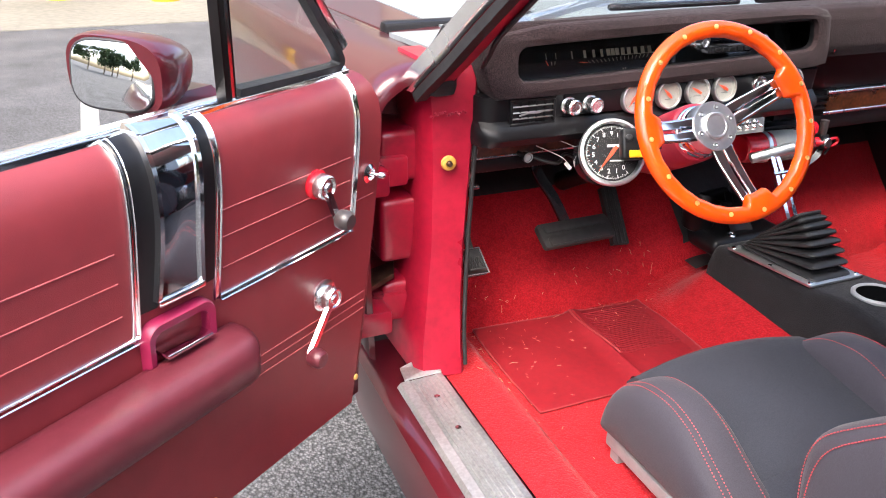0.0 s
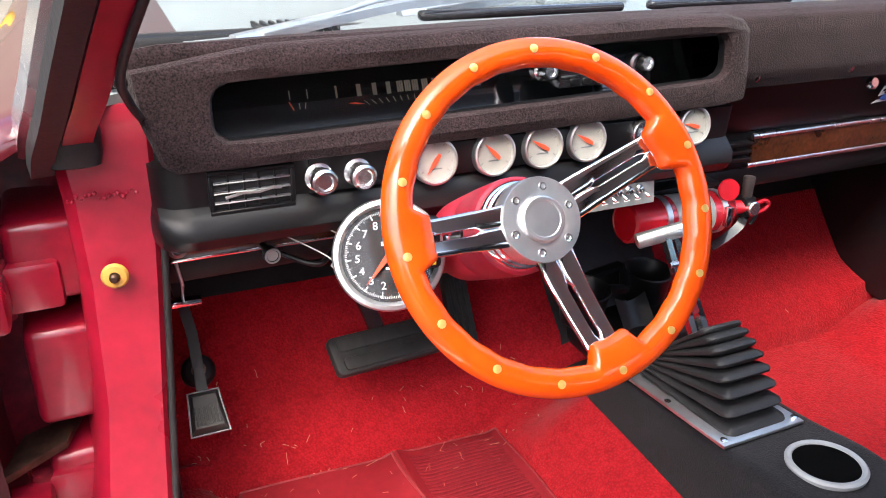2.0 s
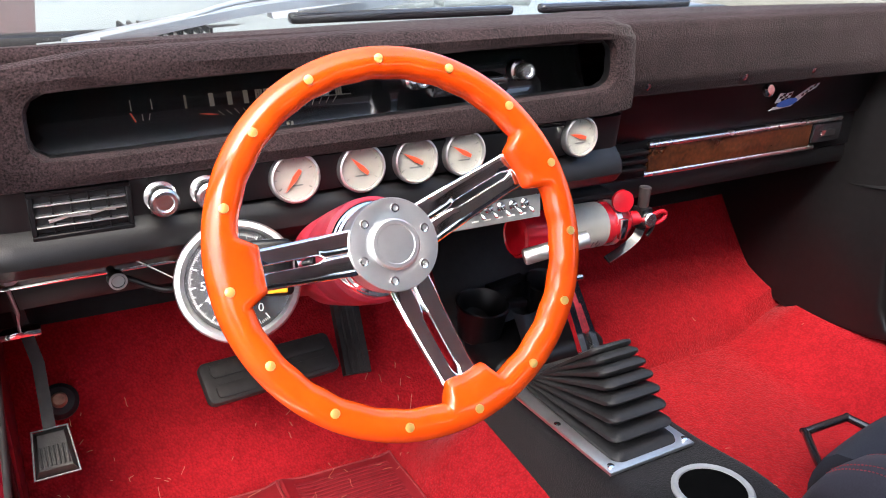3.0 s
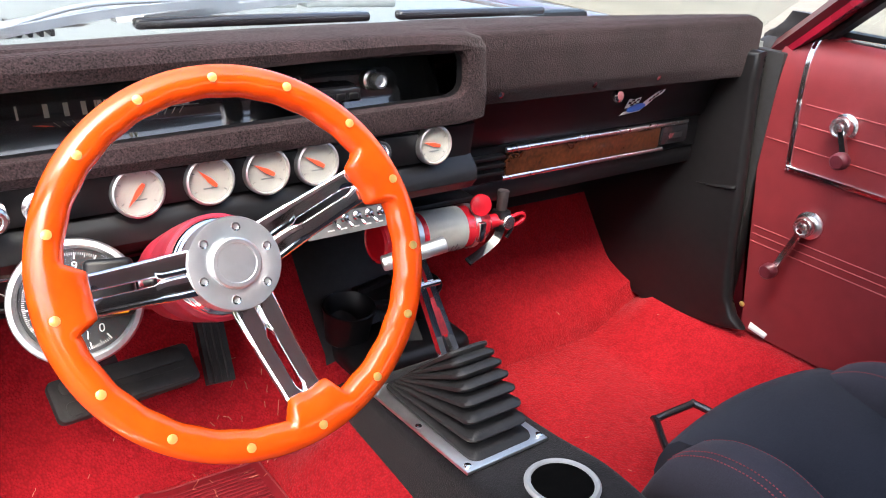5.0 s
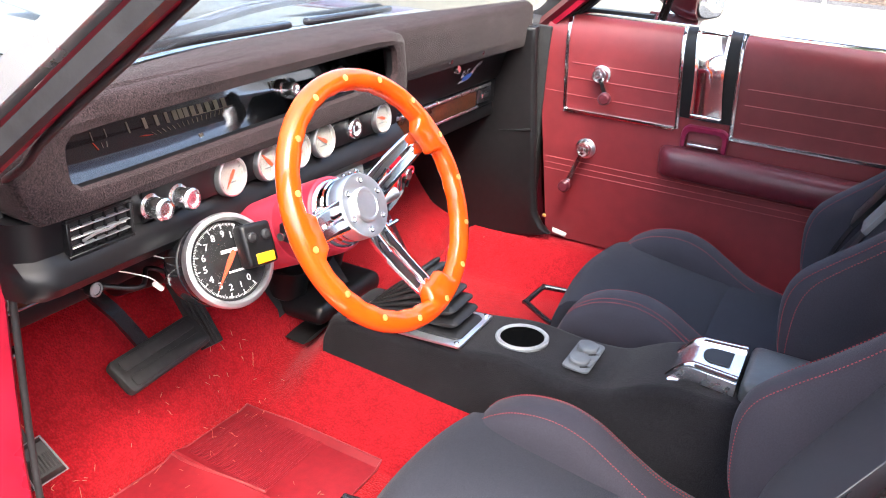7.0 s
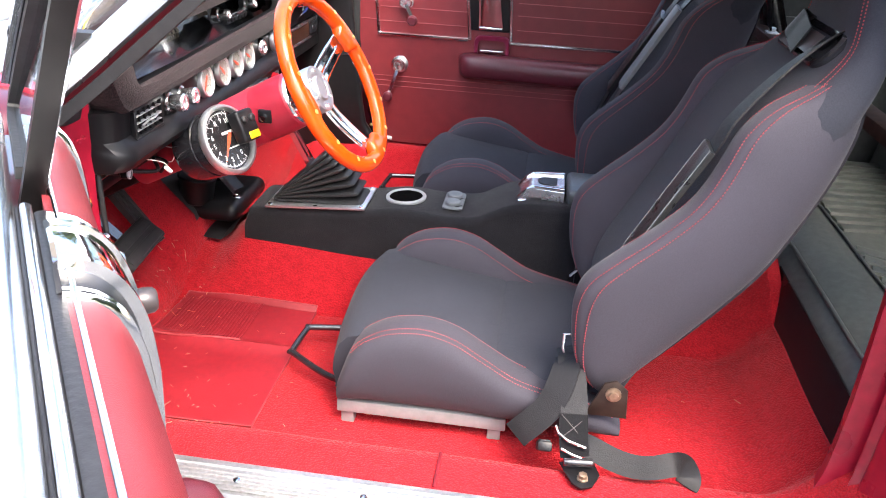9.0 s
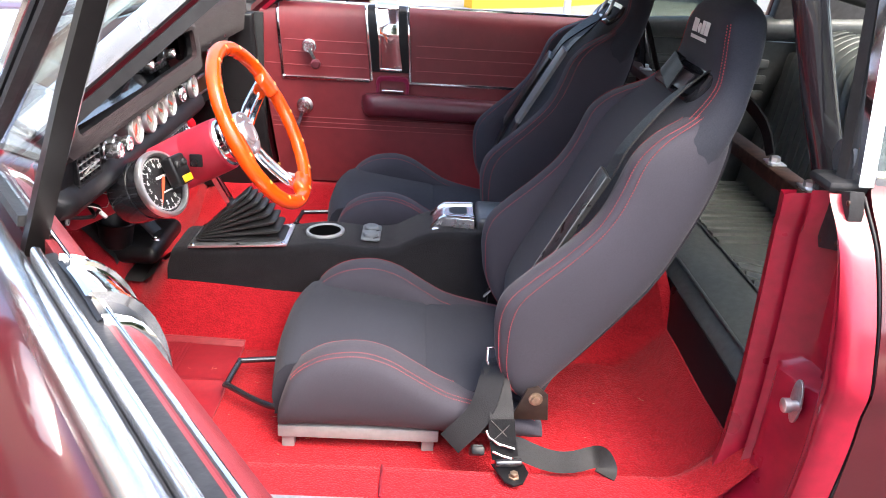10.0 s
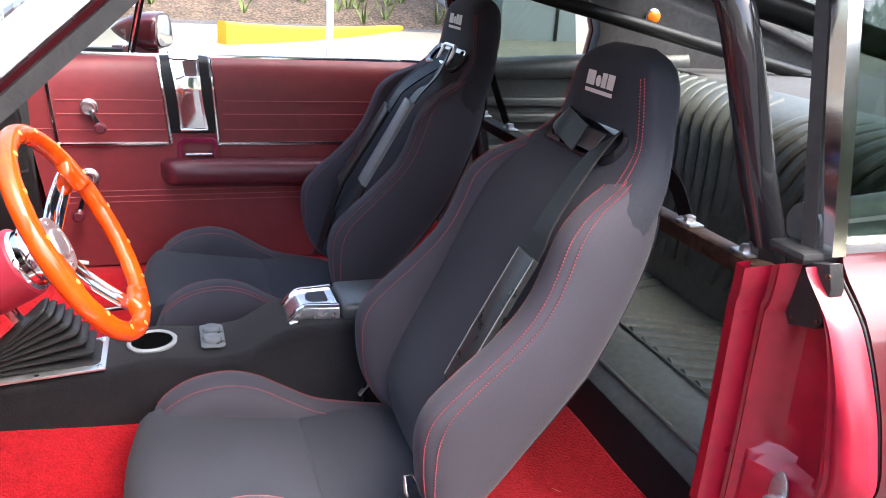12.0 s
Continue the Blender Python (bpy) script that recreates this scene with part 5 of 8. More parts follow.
# ---- dashboard ----
def dashboard():
    d = thing("dashboard", (0, 0.40, 0.84), "black dashboard with a charcoal flocked cover and walnut strip", "dashboard")
    # flocked top, from the windscreen base to the front roll
    bm = B()
    def top(u, v):
        x = -0.735 + 1.47 * u
        yb = arc_y(x, 0.565, 0.21)
        left = 1 / (1 + math.exp((x - 0.045) / 0.004))
        yfr = 0.325 - 0.02 * left
        prof = [(1.0, 1.020), (0.75, 1.040), (0.5, 1.052), (0.28, 1.060), (0.10, 1.058), (0.03, 1.050), (0.0, 1.030), (0.0, 1.0), (0.01, 0.972), (0.06, 0.952)]
        k = v * 9
        i = min(int(k), 8)
        f = k - i
        a, z = [prof[i][j] * (1 - f) + prof[i + 1][j] * f for j in (0, 1)]
        if v > 0.45:
            z += left * 0.006
        edge = max(0, (abs(x) - 0.70) / 0.035)
        return Vector((x, yfr + (yb - yfr) * a, z - 0.012 * edge * edge))
    # the part over the instruments ends above their opening
    def topl(u, v):
        p = top(u * 0.53, v * 0.66)
        return p
    def topr(u, v):
        return top(0.53 + 0.47 * u, v)
    plate(bm, topl, 40, 28, 0.004, (0, 0.5, -1))
    part("cover", bm, "felt", d, "charcoal flocked cover")
    bm = B()
    plate(bm, topr, 40, 40, 0.004, (0, 0.5, -1))
    part("pad", bm, "felt", d, "charcoal flocked passenger pad")
    # instrument surround with a rounded opening
    bm = B()
    yy = 0.292
    outer = [(-0.728, 1.040), (-0.60, 1.058), (-0.30, 1.062), (0.0, 1.062), (0.050, 1.058), (0.062, 1.045), (0.064, 0.98), (0.060, 0.948), (0.045, 0.943), (-0.30, 0.937), (-0.65, 0.934), (-0.692, 0.934), (-0.705, 0.94), (-0.722, 0.99)]
    cx, cz, w, h = -0.314, 1.001, 0.682, 0.066
    N = 72
    def outline(pts, n):
        P = [Vector((a, 0, b)) for a, b in pts]
        P.append(P[0])
        L = [0]
        for a, b in zip(P[:-1], P[1:]):
            L.append(L[-1] + (b - a).length)
        out = []
        for i in range(n):
            s = L[-1] * i / n
            j = max(k for k in range(len(L) - 1) if L[k] <= s)
            out.append(P[j].lerp(P[j + 1], (s - L[j]) / max(1e-9, L[j + 1] - L[j])))
        return out
    def ray_ring(pts):
        """The outline met by even rays from the opening's centre."""
        P = outline(pts, 400)
        ang = [math.atan2((p.z - cz) * 4, p.x - cx) for p in P]
        out = []
        for i in range(N):
            a = -math.pi + 2 * math.pi * i / N
            j = min(range(len(P)), key=lambda k: abs((ang[k] - a + math.pi) % (2 * math.pi) - math.pi))
            out.append(P[j])
        return out
    op = [(cx + a, cz + b + 0.026 * a) for a, b in rrect(w, h, 0.022, 6)]
    op2 = [(cx + a, cz + b + 0.026 * a) for a, b in rrect(w - 0.008, h - 0.006, 0.020, 6)]
    ro, ri, ri2 = ray_ring(outer), ray_ring(op), ray_ring(op2)
    mid = [o.lerp(i, 0.5) for o, i in zip(ro, ri)]
    ylean = lambda p, y: y + (p.z - 1.0) * 0.12
    rings = [[Vector((p.x, ylean(p, yy + 0.05), p.z)) for p in ro],
             [Vector((p.x, ylean(p, yy + 0.008), p.z)) for p in ro],
             [Vector((cx + (p.x - cx) * 0.99, ylean(p, yy), cz + (p.z - cz) * 0.95)) for p in ro],
             [Vector((p.x, ylean(p, yy - 0.006), p.z)) for p in mid],
             [Vector((p.x, ylean(p, yy - 0.002), p.z)) for p in ri],
             [Vector((p.x, ylean(p, yy + 0.008), p.z)) for p in ri2]]
    loft(bm, rings, cap=False)
    bmesh.ops.recalc_face_normals(bm, faces=bm.faces)
    part("surround", bm, "felt", d, "flocked instrument surround")
    bm = B()
    loft(bm, [[Vector((p.x, ylean(p, yy + q), p.z)) for p in ri2] for q in (0.007, 0.018)], cap=False)
    part("surround_liner", bm, "black", d)
    # one curved dark face, scooped forward at its foot, with printed scales
    fy = smooth([0.940, 0.950, 0.960, 0.968, 0.979, 0.992, 1.05], [0.3512, 0.3581, 0.3646, 0.3694, 0.3748, 0.3806, 0.402])
    bm = B()
    plate(bm, lambda u, v: (-0.675 + 0.715 * u, fy(0.942 + 0.103 * v), 0.942 + 0.103 * v), 14, 26, 0.004, (0, 1, 0))
    face = part("instrument_face", bm, "smoke", d, "glossy dark instrument face reflecting the sky")

    bm = B()
    box(bm, (-0.675, 0.316, 0.938), (0.04, 0.368, 0.9425), 0.001)
    part("tray_floor", bm, "black", d)

    def printed(name, strokes, mat="printgrey"):
        """Thin strokes lying on the face: x, foot, head, width and lean."""
        for x, z0, z1, wd, lean in strokes:
            bm = B()
            prism(bm, [(x - wd / 2, fy(z0) - 0.0012, z0), (x + wd / 2, fy(z0) - 0.0012, z0), (x + wd / 2 + lean, fy(z1) - 0.0012, z1), (x - wd / 2 + lean, fy(z1) - 0.0012, z1)], (0, 0.0008, 0))
            part(name, bm, mat, face)
    printed("speed_figure", [(-0.495, 0.979, 0.992, 0.0022, 0)] + [(x, 0.979, 0.992, 0.0052, 0) for x in (-0.467, -0.447, -0.429)]
            + [(x + q, 0.980, 0.992, 0.0022, 0) for x in (-0.414, -0.404, -0.394, -0.381, -0.367, -0.352, -0.335, -0.319) for q in (-0.0028, 0.0, 0.0028)])
    printed("scale_tick", [(-0.456 + 0.0085 * i, 0.9690 + 0.0002 * i, 0.9740 + 0.0003 * i, 0.0008, -0.006 + 0.0008 * i) for i in range(16)] + [(-0.345, 0.9792, 0.9800, 0.082, 0.0)])
    printed("speed_needle", [(-0.466, 0.9705, 0.9725, 0.009, -0.012)], "needle")
    printed("trip_figure", [(-0.387, 0.953, 0.957, 0.003, 0), (-0.382, 0.953, 0.957, 0.003, 0)])
    printed("fuel_tick", [(-0.551, 0.981, 0.991, 0.0011, 0), (-0.530, 0.981, 0.991, 0.0011, 0), (-0.548, 0.971, 0.977, 0.0009, -0.003), (-0.541, 0.971, 0.977, 0.0009, 0), (-0.535, 0.971, 0.977, 0.0009, 0.002)])
    printed("fuel_needle", [(-0.5485, 0.970, 0.979, 0.0016, -0.004)], "needle")
    printed("side_figure", [(-0.212 + 0.007 * i, 0.988, 0.998, 0.0032, 0) for i in range(7)])
    # radio in the strip
    bm = B()
    box(bm, (-0.225, 0.315, 0.980), (-0.120, 0.352, 0.999), 0.003)
    rd = part("radio", bm, "gloss", d, "black radio with chrome knobs")
    bm = B()
    for i in range(5):
        box(bm, (-0.21 + 0.018 * i, 0.3125, 0.984), (-0.197 + 0.018 * i, 0.3155, 0.992), 0.001, 1)
    part("push_buttons", bm, "black", rd)
    for x in (-0.245, -0.100):
        bm = B()
        lathe(bm, [(0.013, 0), (0.013, 0.012), (0.010, 0.014), (0.010, 0.030), (0.0085, 0.033), (0.006, 0.033), (0.005, 0.030), (0.0, 0.030)], (x, 0.335, 1.002), (0, -1, 0.1), 24)
        part("tuning_knob", bm, "polish", rd)
    # lower instrument panel
    bm = B()
    loft(bm, [[(x, 0.36, 0.94), (x, 0.298 + e, 0.938), (x, 0.302 + e, 0.893), (x, 0.294 + e, 0.886), (x, 0.284 + e, 0.876), (x, 0.282 + e, 0.862), (x, 0.292 + e, 0.848), (x, 0.36, 0.842)] for x, e in ((-0.722, 0.05), (-0.715, 0.016), (-0.70, 0.002), (-0.68, 0), (-0.3, 0), (0.045, 0), (0.055, 0.004), (0.060, 0.02))])
    bmesh.ops.recalc_face_normals(bm, faces=bm.faces)
    part("lower_panel", bm, "black", d, "satin black lower panel")
    bm = B()
    box(bm, (-0.555, 0.2945, 0.894), (-0.005, 0.299, 0.935), 0.002)
    part("gauge_plate", bm, "black", d)
    # vent
    v = thing("air_vent", (-0.62, 0.30, 0.908), "black dashboard air vent with chrome lever", "air vent")
    bm = B()
    for lo, hi in (((-0.664, 0.292, 0.928), (-0.572, 0.302, 0.933)), ((-0.664, 0.292, 0.884), (-0.572, 0.302, 0.889)), ((-0.664, 0.292, 0.889), (-0.659, 0.302, 0.928)), ((-0.577, 0.292, 0.889), (-0.572, 0.302, 0.928))):
        box(bm, lo, hi, 0.001, 1)
    part("frame", bm, "black", v)
    bm = B()
    box(bm, (-0.659, 0.2985, 0.889), (-0.577, 0.3005, 0.928))
    part("backing", bm, "dialblack", v)
    for z in (0.897, 0.908, 0.919):
        bm = B()
        box(bm, (-0.659, 0.2925, z - 0.0007), (-0.577, 0.299, z + 0.0007), 0.0003, 1)
        part("slat", bm, "alu", v)
    for x in (-0.643, -0.626, -0.610, -0.593):
        bm = B()
        box(bm, (x - 0.001, 0.2945, 0.889), (x + 0.001, 0.299, 0.928))
        part("vane", bm, "black", v)
    bm = B()
    sweep(bm, [(-0.648, 0.289, 0.904), (-0.63, 0.288, 0.908), (-0.612, 0.2875, 0.9075), (-0.598, 0.288, 0.910), (-0.588, 0.2885, 0.909)], [(-0.0016, -0.001), (0.0016, -0.001), (0.0012, 0.001), (-0.0012, 0.001)], up=(0, -1, 0))
    part("lever", bm, "alu", v, "bright vent lever")
    for x in (-0.545, -0.500):
        k = thing("dash_knob", (x, 0.295, 0.912), "chrome dashboard pull knob", "knob", "chrome dash knobs")
        bm = B()
        lathe(bm, [(0.016, 0), (0.016, 0.006), (0.0125, 0.008), (0.0125, 0.020), (0.0145, 0.022), (0.0145, 0.030), (0.012, 0.033), (0.009, 0.0325), (0.008, 0.030), (0.0, 0.030)], (x, 0.2985, 0.913), (0, -1, 0.05), 26)
        part("knob", bm, "polish", k)
    # passenger side: steel face, walnut strip, mouldings
    bm = B()
    loft(bm, [[(x, 0.46, 0.96), (x, 0.365, 0.958), (x, 0.384, 0.90), (x, 0.392, 0.865), (x, 0.398, 0.86), (x, 0.398, 0.80), (x, 0.41, 0.79), (x, 0.47, 0.79)] for x in (0.058, 0.30, 0.55, 0.725)])
    bmesh.ops.recalc_face_normals(bm, faces=bm.faces)
    part("glovebox_door", bm, "black", d, "satin black glovebox door")
    bm = B()
    box(bm, (0.205, 0.3925, 0.808), (0.585, 0.400, 0.850), 0.001)
    part("walnut_strip", bm, "wood", d, "dark walnut strip")
    for z in (0.853, 0.804):
        bm = B()
        sweep(bm, [(x, 0.393 if z > 0.83 else 0.396, z) for x in np.linspace(0.20, 0.66 if z > 0.83 else 0.60, 8)], 0.0048)
        part("strip_moulding", bm, "polish", d)
    bm = B()
    box(bm, (0.588, 0.389, 0.812), (0.665, 0.402, 0.848), 0.004)
    lk = part("catch", bm, "gloss", d)
    bm = B()
    box(bm, (0.606, 0.386, 0.824), (0.645, 0.390, 0.836), 0.002)
    part("catch_lever", bm, "chrome", lk)
    for z in (0.845, 0.832, 0.819):
        bm = B()
        box(bm, (0.070, 0.383, z - 0.003), (0.195, 0.398, z + 0.003), 0.0015)
        part("louvre", bm, "black", d)
    bm = B()
    sweep(bm, [(x, 0.340 + 0.002 * math.sin(x * 30), 0.967) for x in np.linspace(0.062, 0.715, 16)], 0.0075)
    part("cover_hem", bm, "felt", d)
    for x in (0.123, 0.315, 0.470):
        bm = B()
        lathe(bm, [(0.0055, 0), (0.005, 0.003), (0.002, 0.004)], (x, 0.3325, 0.964), (0, -1, -0.2), 12)
        part("cover_screw", bm, "chrome", d)
    bm = B()
    lathe(bm, [(0.011, 0), (0.011, 0.006), (0.008, 0.009), (0.0, 0.009)], (0.422, 0.373, 0.926), (0, -1, 0.3), 18)
    part("glovebox_lock", bm, "chrome", d)
    # emblem: plain wing and oval shapes
    moved(-0.050, -0.013, 0.010)
    e = thing("emblem", (0.52, 0.385, 0.895), "blue and silver winged emblem on the glovebox", "emblem")
    n = (0, -1, 0.3)
    ey = lambda z: 0.3855 - (z - 0.884) * 0.30
    def badge(name, pts, mat, out, parent=None):
        bm = B()
        prism(bm, [(x, ey(z) - out, z) for x, z in pts], (0, -0.0012, 0.0003))
        return part(name, bm, mat, parent or e)
    badge("base_bar", [(0.486, 0.880), (0.537, 0.884), (0.541, 0.889), (0.494, 0.886)], "whitepaint", 0.0)
    badge("wing", [(0.533, 0.892), (0.548, 0.892), (0.562, 0.906), (0.580, 0.914), (0.584, 0.922), (0.566, 0.919), (0.552, 0.910), (0.540, 0.902)], "whitepaint", 0.0)
    flag = badge("flag", [(0.493, 0.893), (0.523, 0.896), (0.526, 0.912), (0.512, 0.909), (0.496, 0.911)], "whitepaint", 0.0)
    for i in range(4):
        for j in range(3):
            if (i + j) % 2:
                badge("chequer", [(0.497 + 0.0065 * i + p, 0.897 + 0.0042 * j + q) for p, q in ((0, 0), (0.0058, 0.0006), (0.0058, 0.0044), (0, 0.0038))], "gloss", 0.0013, flag)
    for i in range(4):
        badge("wing_mark", [(0.550 + 0.007 * i + p, 0.901 + 0.0048 * i + q) for p, q in ((0, 0), (0.004, 0.002), (0.004, 0.006), (0, 0.004))], "gloss", 0.0013)
    badge("oval", [(0.520 + 0.023 * math.cos(a), 0.8925 + 0.0075 * math.sin(a) + 0.10 * 0.023 * math.cos(a)) for a in np.linspace(0, 6.283, 21)[:-1]], "blue", 0.0022)
    moved()
    # lower walnut rail on the driver's side with release handle
    moved(-0.008, 0.036, -0.012)
    bm = B()
    box(bm, (-0.745, 0.352, 0.806), (-0.20, 0.37, 0.872), 0.002)
    part("lower_rail", bm, "rail_wood", d, "red-brown veneered lower rail")
    bm = B()
    box(bm, (-0.727, 0.348, 0.8085), (-0.30, 0.37, 0.8125), 0.001)
    part("rail_moulding", bm, "chrome", d)
    bm = B()
    lathe(bm, [(0.012, 0), (0.012, 0.004), (0.007, 0.006), (0.005, 0.003), (0.0, 0.003)], (-0.686, 0.352, 0.826), (0, -1, 0), 20)
    part("key_ring", bm, "lightgrey", d)
    bm = B()
    box(bm, (-0.724, 0.348, 0.854), (-0.701, 0.37, 0.858), 0.001)
    part("rail_moulding", bm, "chrome", d)
    bm = B()
    lathe(bm, [(0.005, 0), (0.005, 0.02), (0.010, 0.024), (0.010, 0.034), (0.007, 0.036), (0.006, 0.032), (0, 0.032)], (-0.585, 0.352, 0.812), (0.1, -1, 0), 20)
    pk = part("pull_knob", bm, "black", d)
    bm = B()
    lathe(bm, [(0.0098, 0.034), (0.0098, 0.0365), (0.0078, 0.0372), (0.0074, 0.035)], (-0.585, 0.352, 0.812), (0.1, -1, 0), 20)
    part("knob_ring", bm, "lightgrey", pk)
    moved()
    bm = B()
    box(bm, (-0.73, 0.40, 0.76), (0.73, 0.60, 0.80), 0.01)
    part("underside", bm, "black", d)
    bm = B()
    box(bm, (-0.73, 0.44, 0.80), (0.73, 0.56, 0.96), 0.01)
    part("core", bm, "black", d)
    for x0, x1, y in ((-0.33, 0.01, 0.515), (0.06, 0.36, 0.515)):
        s = thing("defroster_slot", ((x0 + x1) / 2, y, 1.05), "black defroster slot in the dash cover", "vent", "defroster slots")
        bm = B()
        box(bm, (x0, y - 0.010, 1.040), (x1, y + 0.010, 1.054), 0.006, 3)
        part("slot", bm, "gloss", s)
    return d


def gauge(x, z, r, angle):
    g = thing("gauge", (x, 0.29, z), "small round gauge with silver dial and red needle", "gauge", "gauges in the dashboard")
    n = Vector((0, -1, 0.12)).normalized()
    at = Vector((x, 0.2975, z))
    bm = B()
    lathe(bm, [(r, 0), (r, 0.008), (r * 0.97, 0.0115), (r * 0.90, 0.0125), (r * 0.87, 0.0062)], at, n, 36)
    part("bezel", bm, "alu", g)
    bm = B()
    lathe(bm, [(r * 0.88, 0.0045), (r * 0.88, 0.0068)], at, n, 36)
    part("face", bm, "dial", g)
    m = facing(at + n * 0.0070, n)
    bm = B()
    for i in range(9):
        a = radians(215 - 250 * i / 8)
        l = 0.72 if i % 2 else 0.66
        p, q = Vector((math.cos(a), math.sin(a), 0)) * r * l, Vector((math.cos(a), math.sin(a), 0)) * r * 0.78
        sweep(bm, [m @ p, m @ q], 0.00045 if i % 2 else 0.0006)
    box(bm, (-r * 0.28, -r * 0.34, 0), (r * 0.28, -r * 0.28, 0.0003), m=m)
    part("scale_marks", bm, "darkgrey", g)
    bm = B()
    a = radians(angle)
    t, s = Vector((math.cos(a), math.sin(a), 0)), Vector((-math.sin(a), math.cos(a), 0))
    prism(bm, [m @ (t * r * 0.66 + Vector((0, 0, .001))), m @ (s * r * 0.10 + Vector((0, 0, .001))), m @ (-t * r * 0.35 + s * r * .07 + Vector((0, 0, .001))), m @ (-t * r * 0.35 - s * r * .07 + Vector((0, 0, .001))), m @ (-s * r * 0.10 + Vector((0, 0, .001)))], n * 0.0008)
    part("needle", bm, "needle", g)
    bm = B()
    lathe(bm, [(r * 0.89, 0.0105), (r * 0.89, 0.0112)], at, n, 32)
    gl = part("glass", bm, "dialglass", g)
    gl.visible_shadow = False


def tachometer():
    n = Vector((-0.27, -0.865, 0.42)).normalized()
    at = Vector((-0.491, 0.222, 0.839))
    t = thing("tachometer", at + Vector((0, 0.03, -0.065)), "large round tachometer with black dial and silver rim under the dash", "tachometer")
    r = 0.065
    bm = B()
    lathe(bm, [(0.040, -0.085), (0.053, -0.078), (0.057, -0.06), (0.057, -0.030), (0.0555, -0.030), (0.0555, -0.024), (0.058, -0.022), (0.058, 0)], at, n, 44)
    part("housing", bm, "gloss", t, "gloss black cup")
    bm = B()
    lathe(bm, [(0.0580, -0.006), (0.0610, -0.004), (0.0620, 0.004), (0.0600, 0.009), (0.0555, 0.010), (0.0525, 0.006), (0.0520, 0.0)], at, n, 48)
    part("bezel", bm, "alu", t, "satin silver rim")
    bm = B()
    lathe(bm, [(0.0525, -0.002), (0.0525, 0.0005)], at, n, 44)
    face = part("face", bm, "dialblack", t)
    # the dial turned a little in its cup
    m = facing(at + n * 0.0008, n)
    bm = B()
    for i in range(101):
        a = radians(-53 - 24.2 * i / 10)
        l = 0.0415 if i % 10 == 0 else (0.0435 if i % 5 == 0 else 0.0455)
        e = Vector((math.cos(a), math.sin(a), 0))
        sweep(bm, [m @ (e * l), m @ (e * 0.0482)], 0.0007 if i % 10 == 0 else 0.0003)
    part("scale_marks", bm, "white", face)
    for i in range(11):
        a = radians(-53 - 24.2 * i)
        p = Vector((math.cos(a), math.sin(a), 0)) * 0.0345
        part("numeral", lettering(str(i), 0.0122, m @ Matrix.Translation(p), 0.0003), "white", face)
    bm = B()
    box(bm, (-0.008, 0.010, 0), (0.022, 0.0145, 0.0004), m=m)
    box(bm, (-0.004, -0.016, 0), (0.022, -0.0135, 0.0004), m=m)
    part("dial_bars", bm, "white", face)
    bm = B()
    a = radians(-53 - 24.2 * 3.1)
    e, s = Vector((math.cos(a), math.sin(a), 0)), Vector((-math.sin(a), math.cos(a), 0))
    up = Vector((0, 0, 0.003))
    prism(bm, [m @ (e * 0.042 + up), m @ (s * 0.0035 + up), m @ (-e * 0.014 + s * 0.003 + up), m @ (-e * 0.014 - s * 0.003 + up), m @ (-s * 0.0035 + up)], n * 0.001)
    part("needle", bm, "needle", face)
    bm = B()
    lathe(bm, [(0.0525, 0.0065), (0.0525, 0.0075)], at, n, 40)
    gl = part("glass", bm, "dialglass", t)
    gl.visible_shadow = False
    # shift light on the rim
    mm = facing(at, n)
    bm = B()
    box(bm, (0.010, -0.016, 0.006), (0.054, 0.040, 0.032), 0.006, 3, m=mm)
    lt = part("shift_light", bm, "black", t, "black shift light with amber lens")
    bm = B()
    box(bm, (0.022, -0.013, 0.030), (0.048, 0.000, 0.034), 0.001, 1, m=mm)
    part("amber_lens", bm, "amber", lt)
    bm = B()
    for x in (0.022, 0.042):
        lathe(bm, [(0.007, 0), (0.0065, 0.006), (0.004, 0.008)], mm @ Vector((x, 0.022, 0.030)), n, 14)
    part("dials", bm, "rubber", lt)
    # strap and foot
    bm = B()
    sweep(bm, [at - n * 0.05 + Vector((0.0, 0.03, 0.06)), at - n * 0.06 + Vector((0.0, 0.05, 0.09)), Vector((-0.45, 0.37, 0.845))], [(-0.015, -0.003), (0.015, -0.003), (0.015, 0.003), (-0.015, 0.003)], up=(0, -1, 0))
    part("bracket", bm, "black", t)


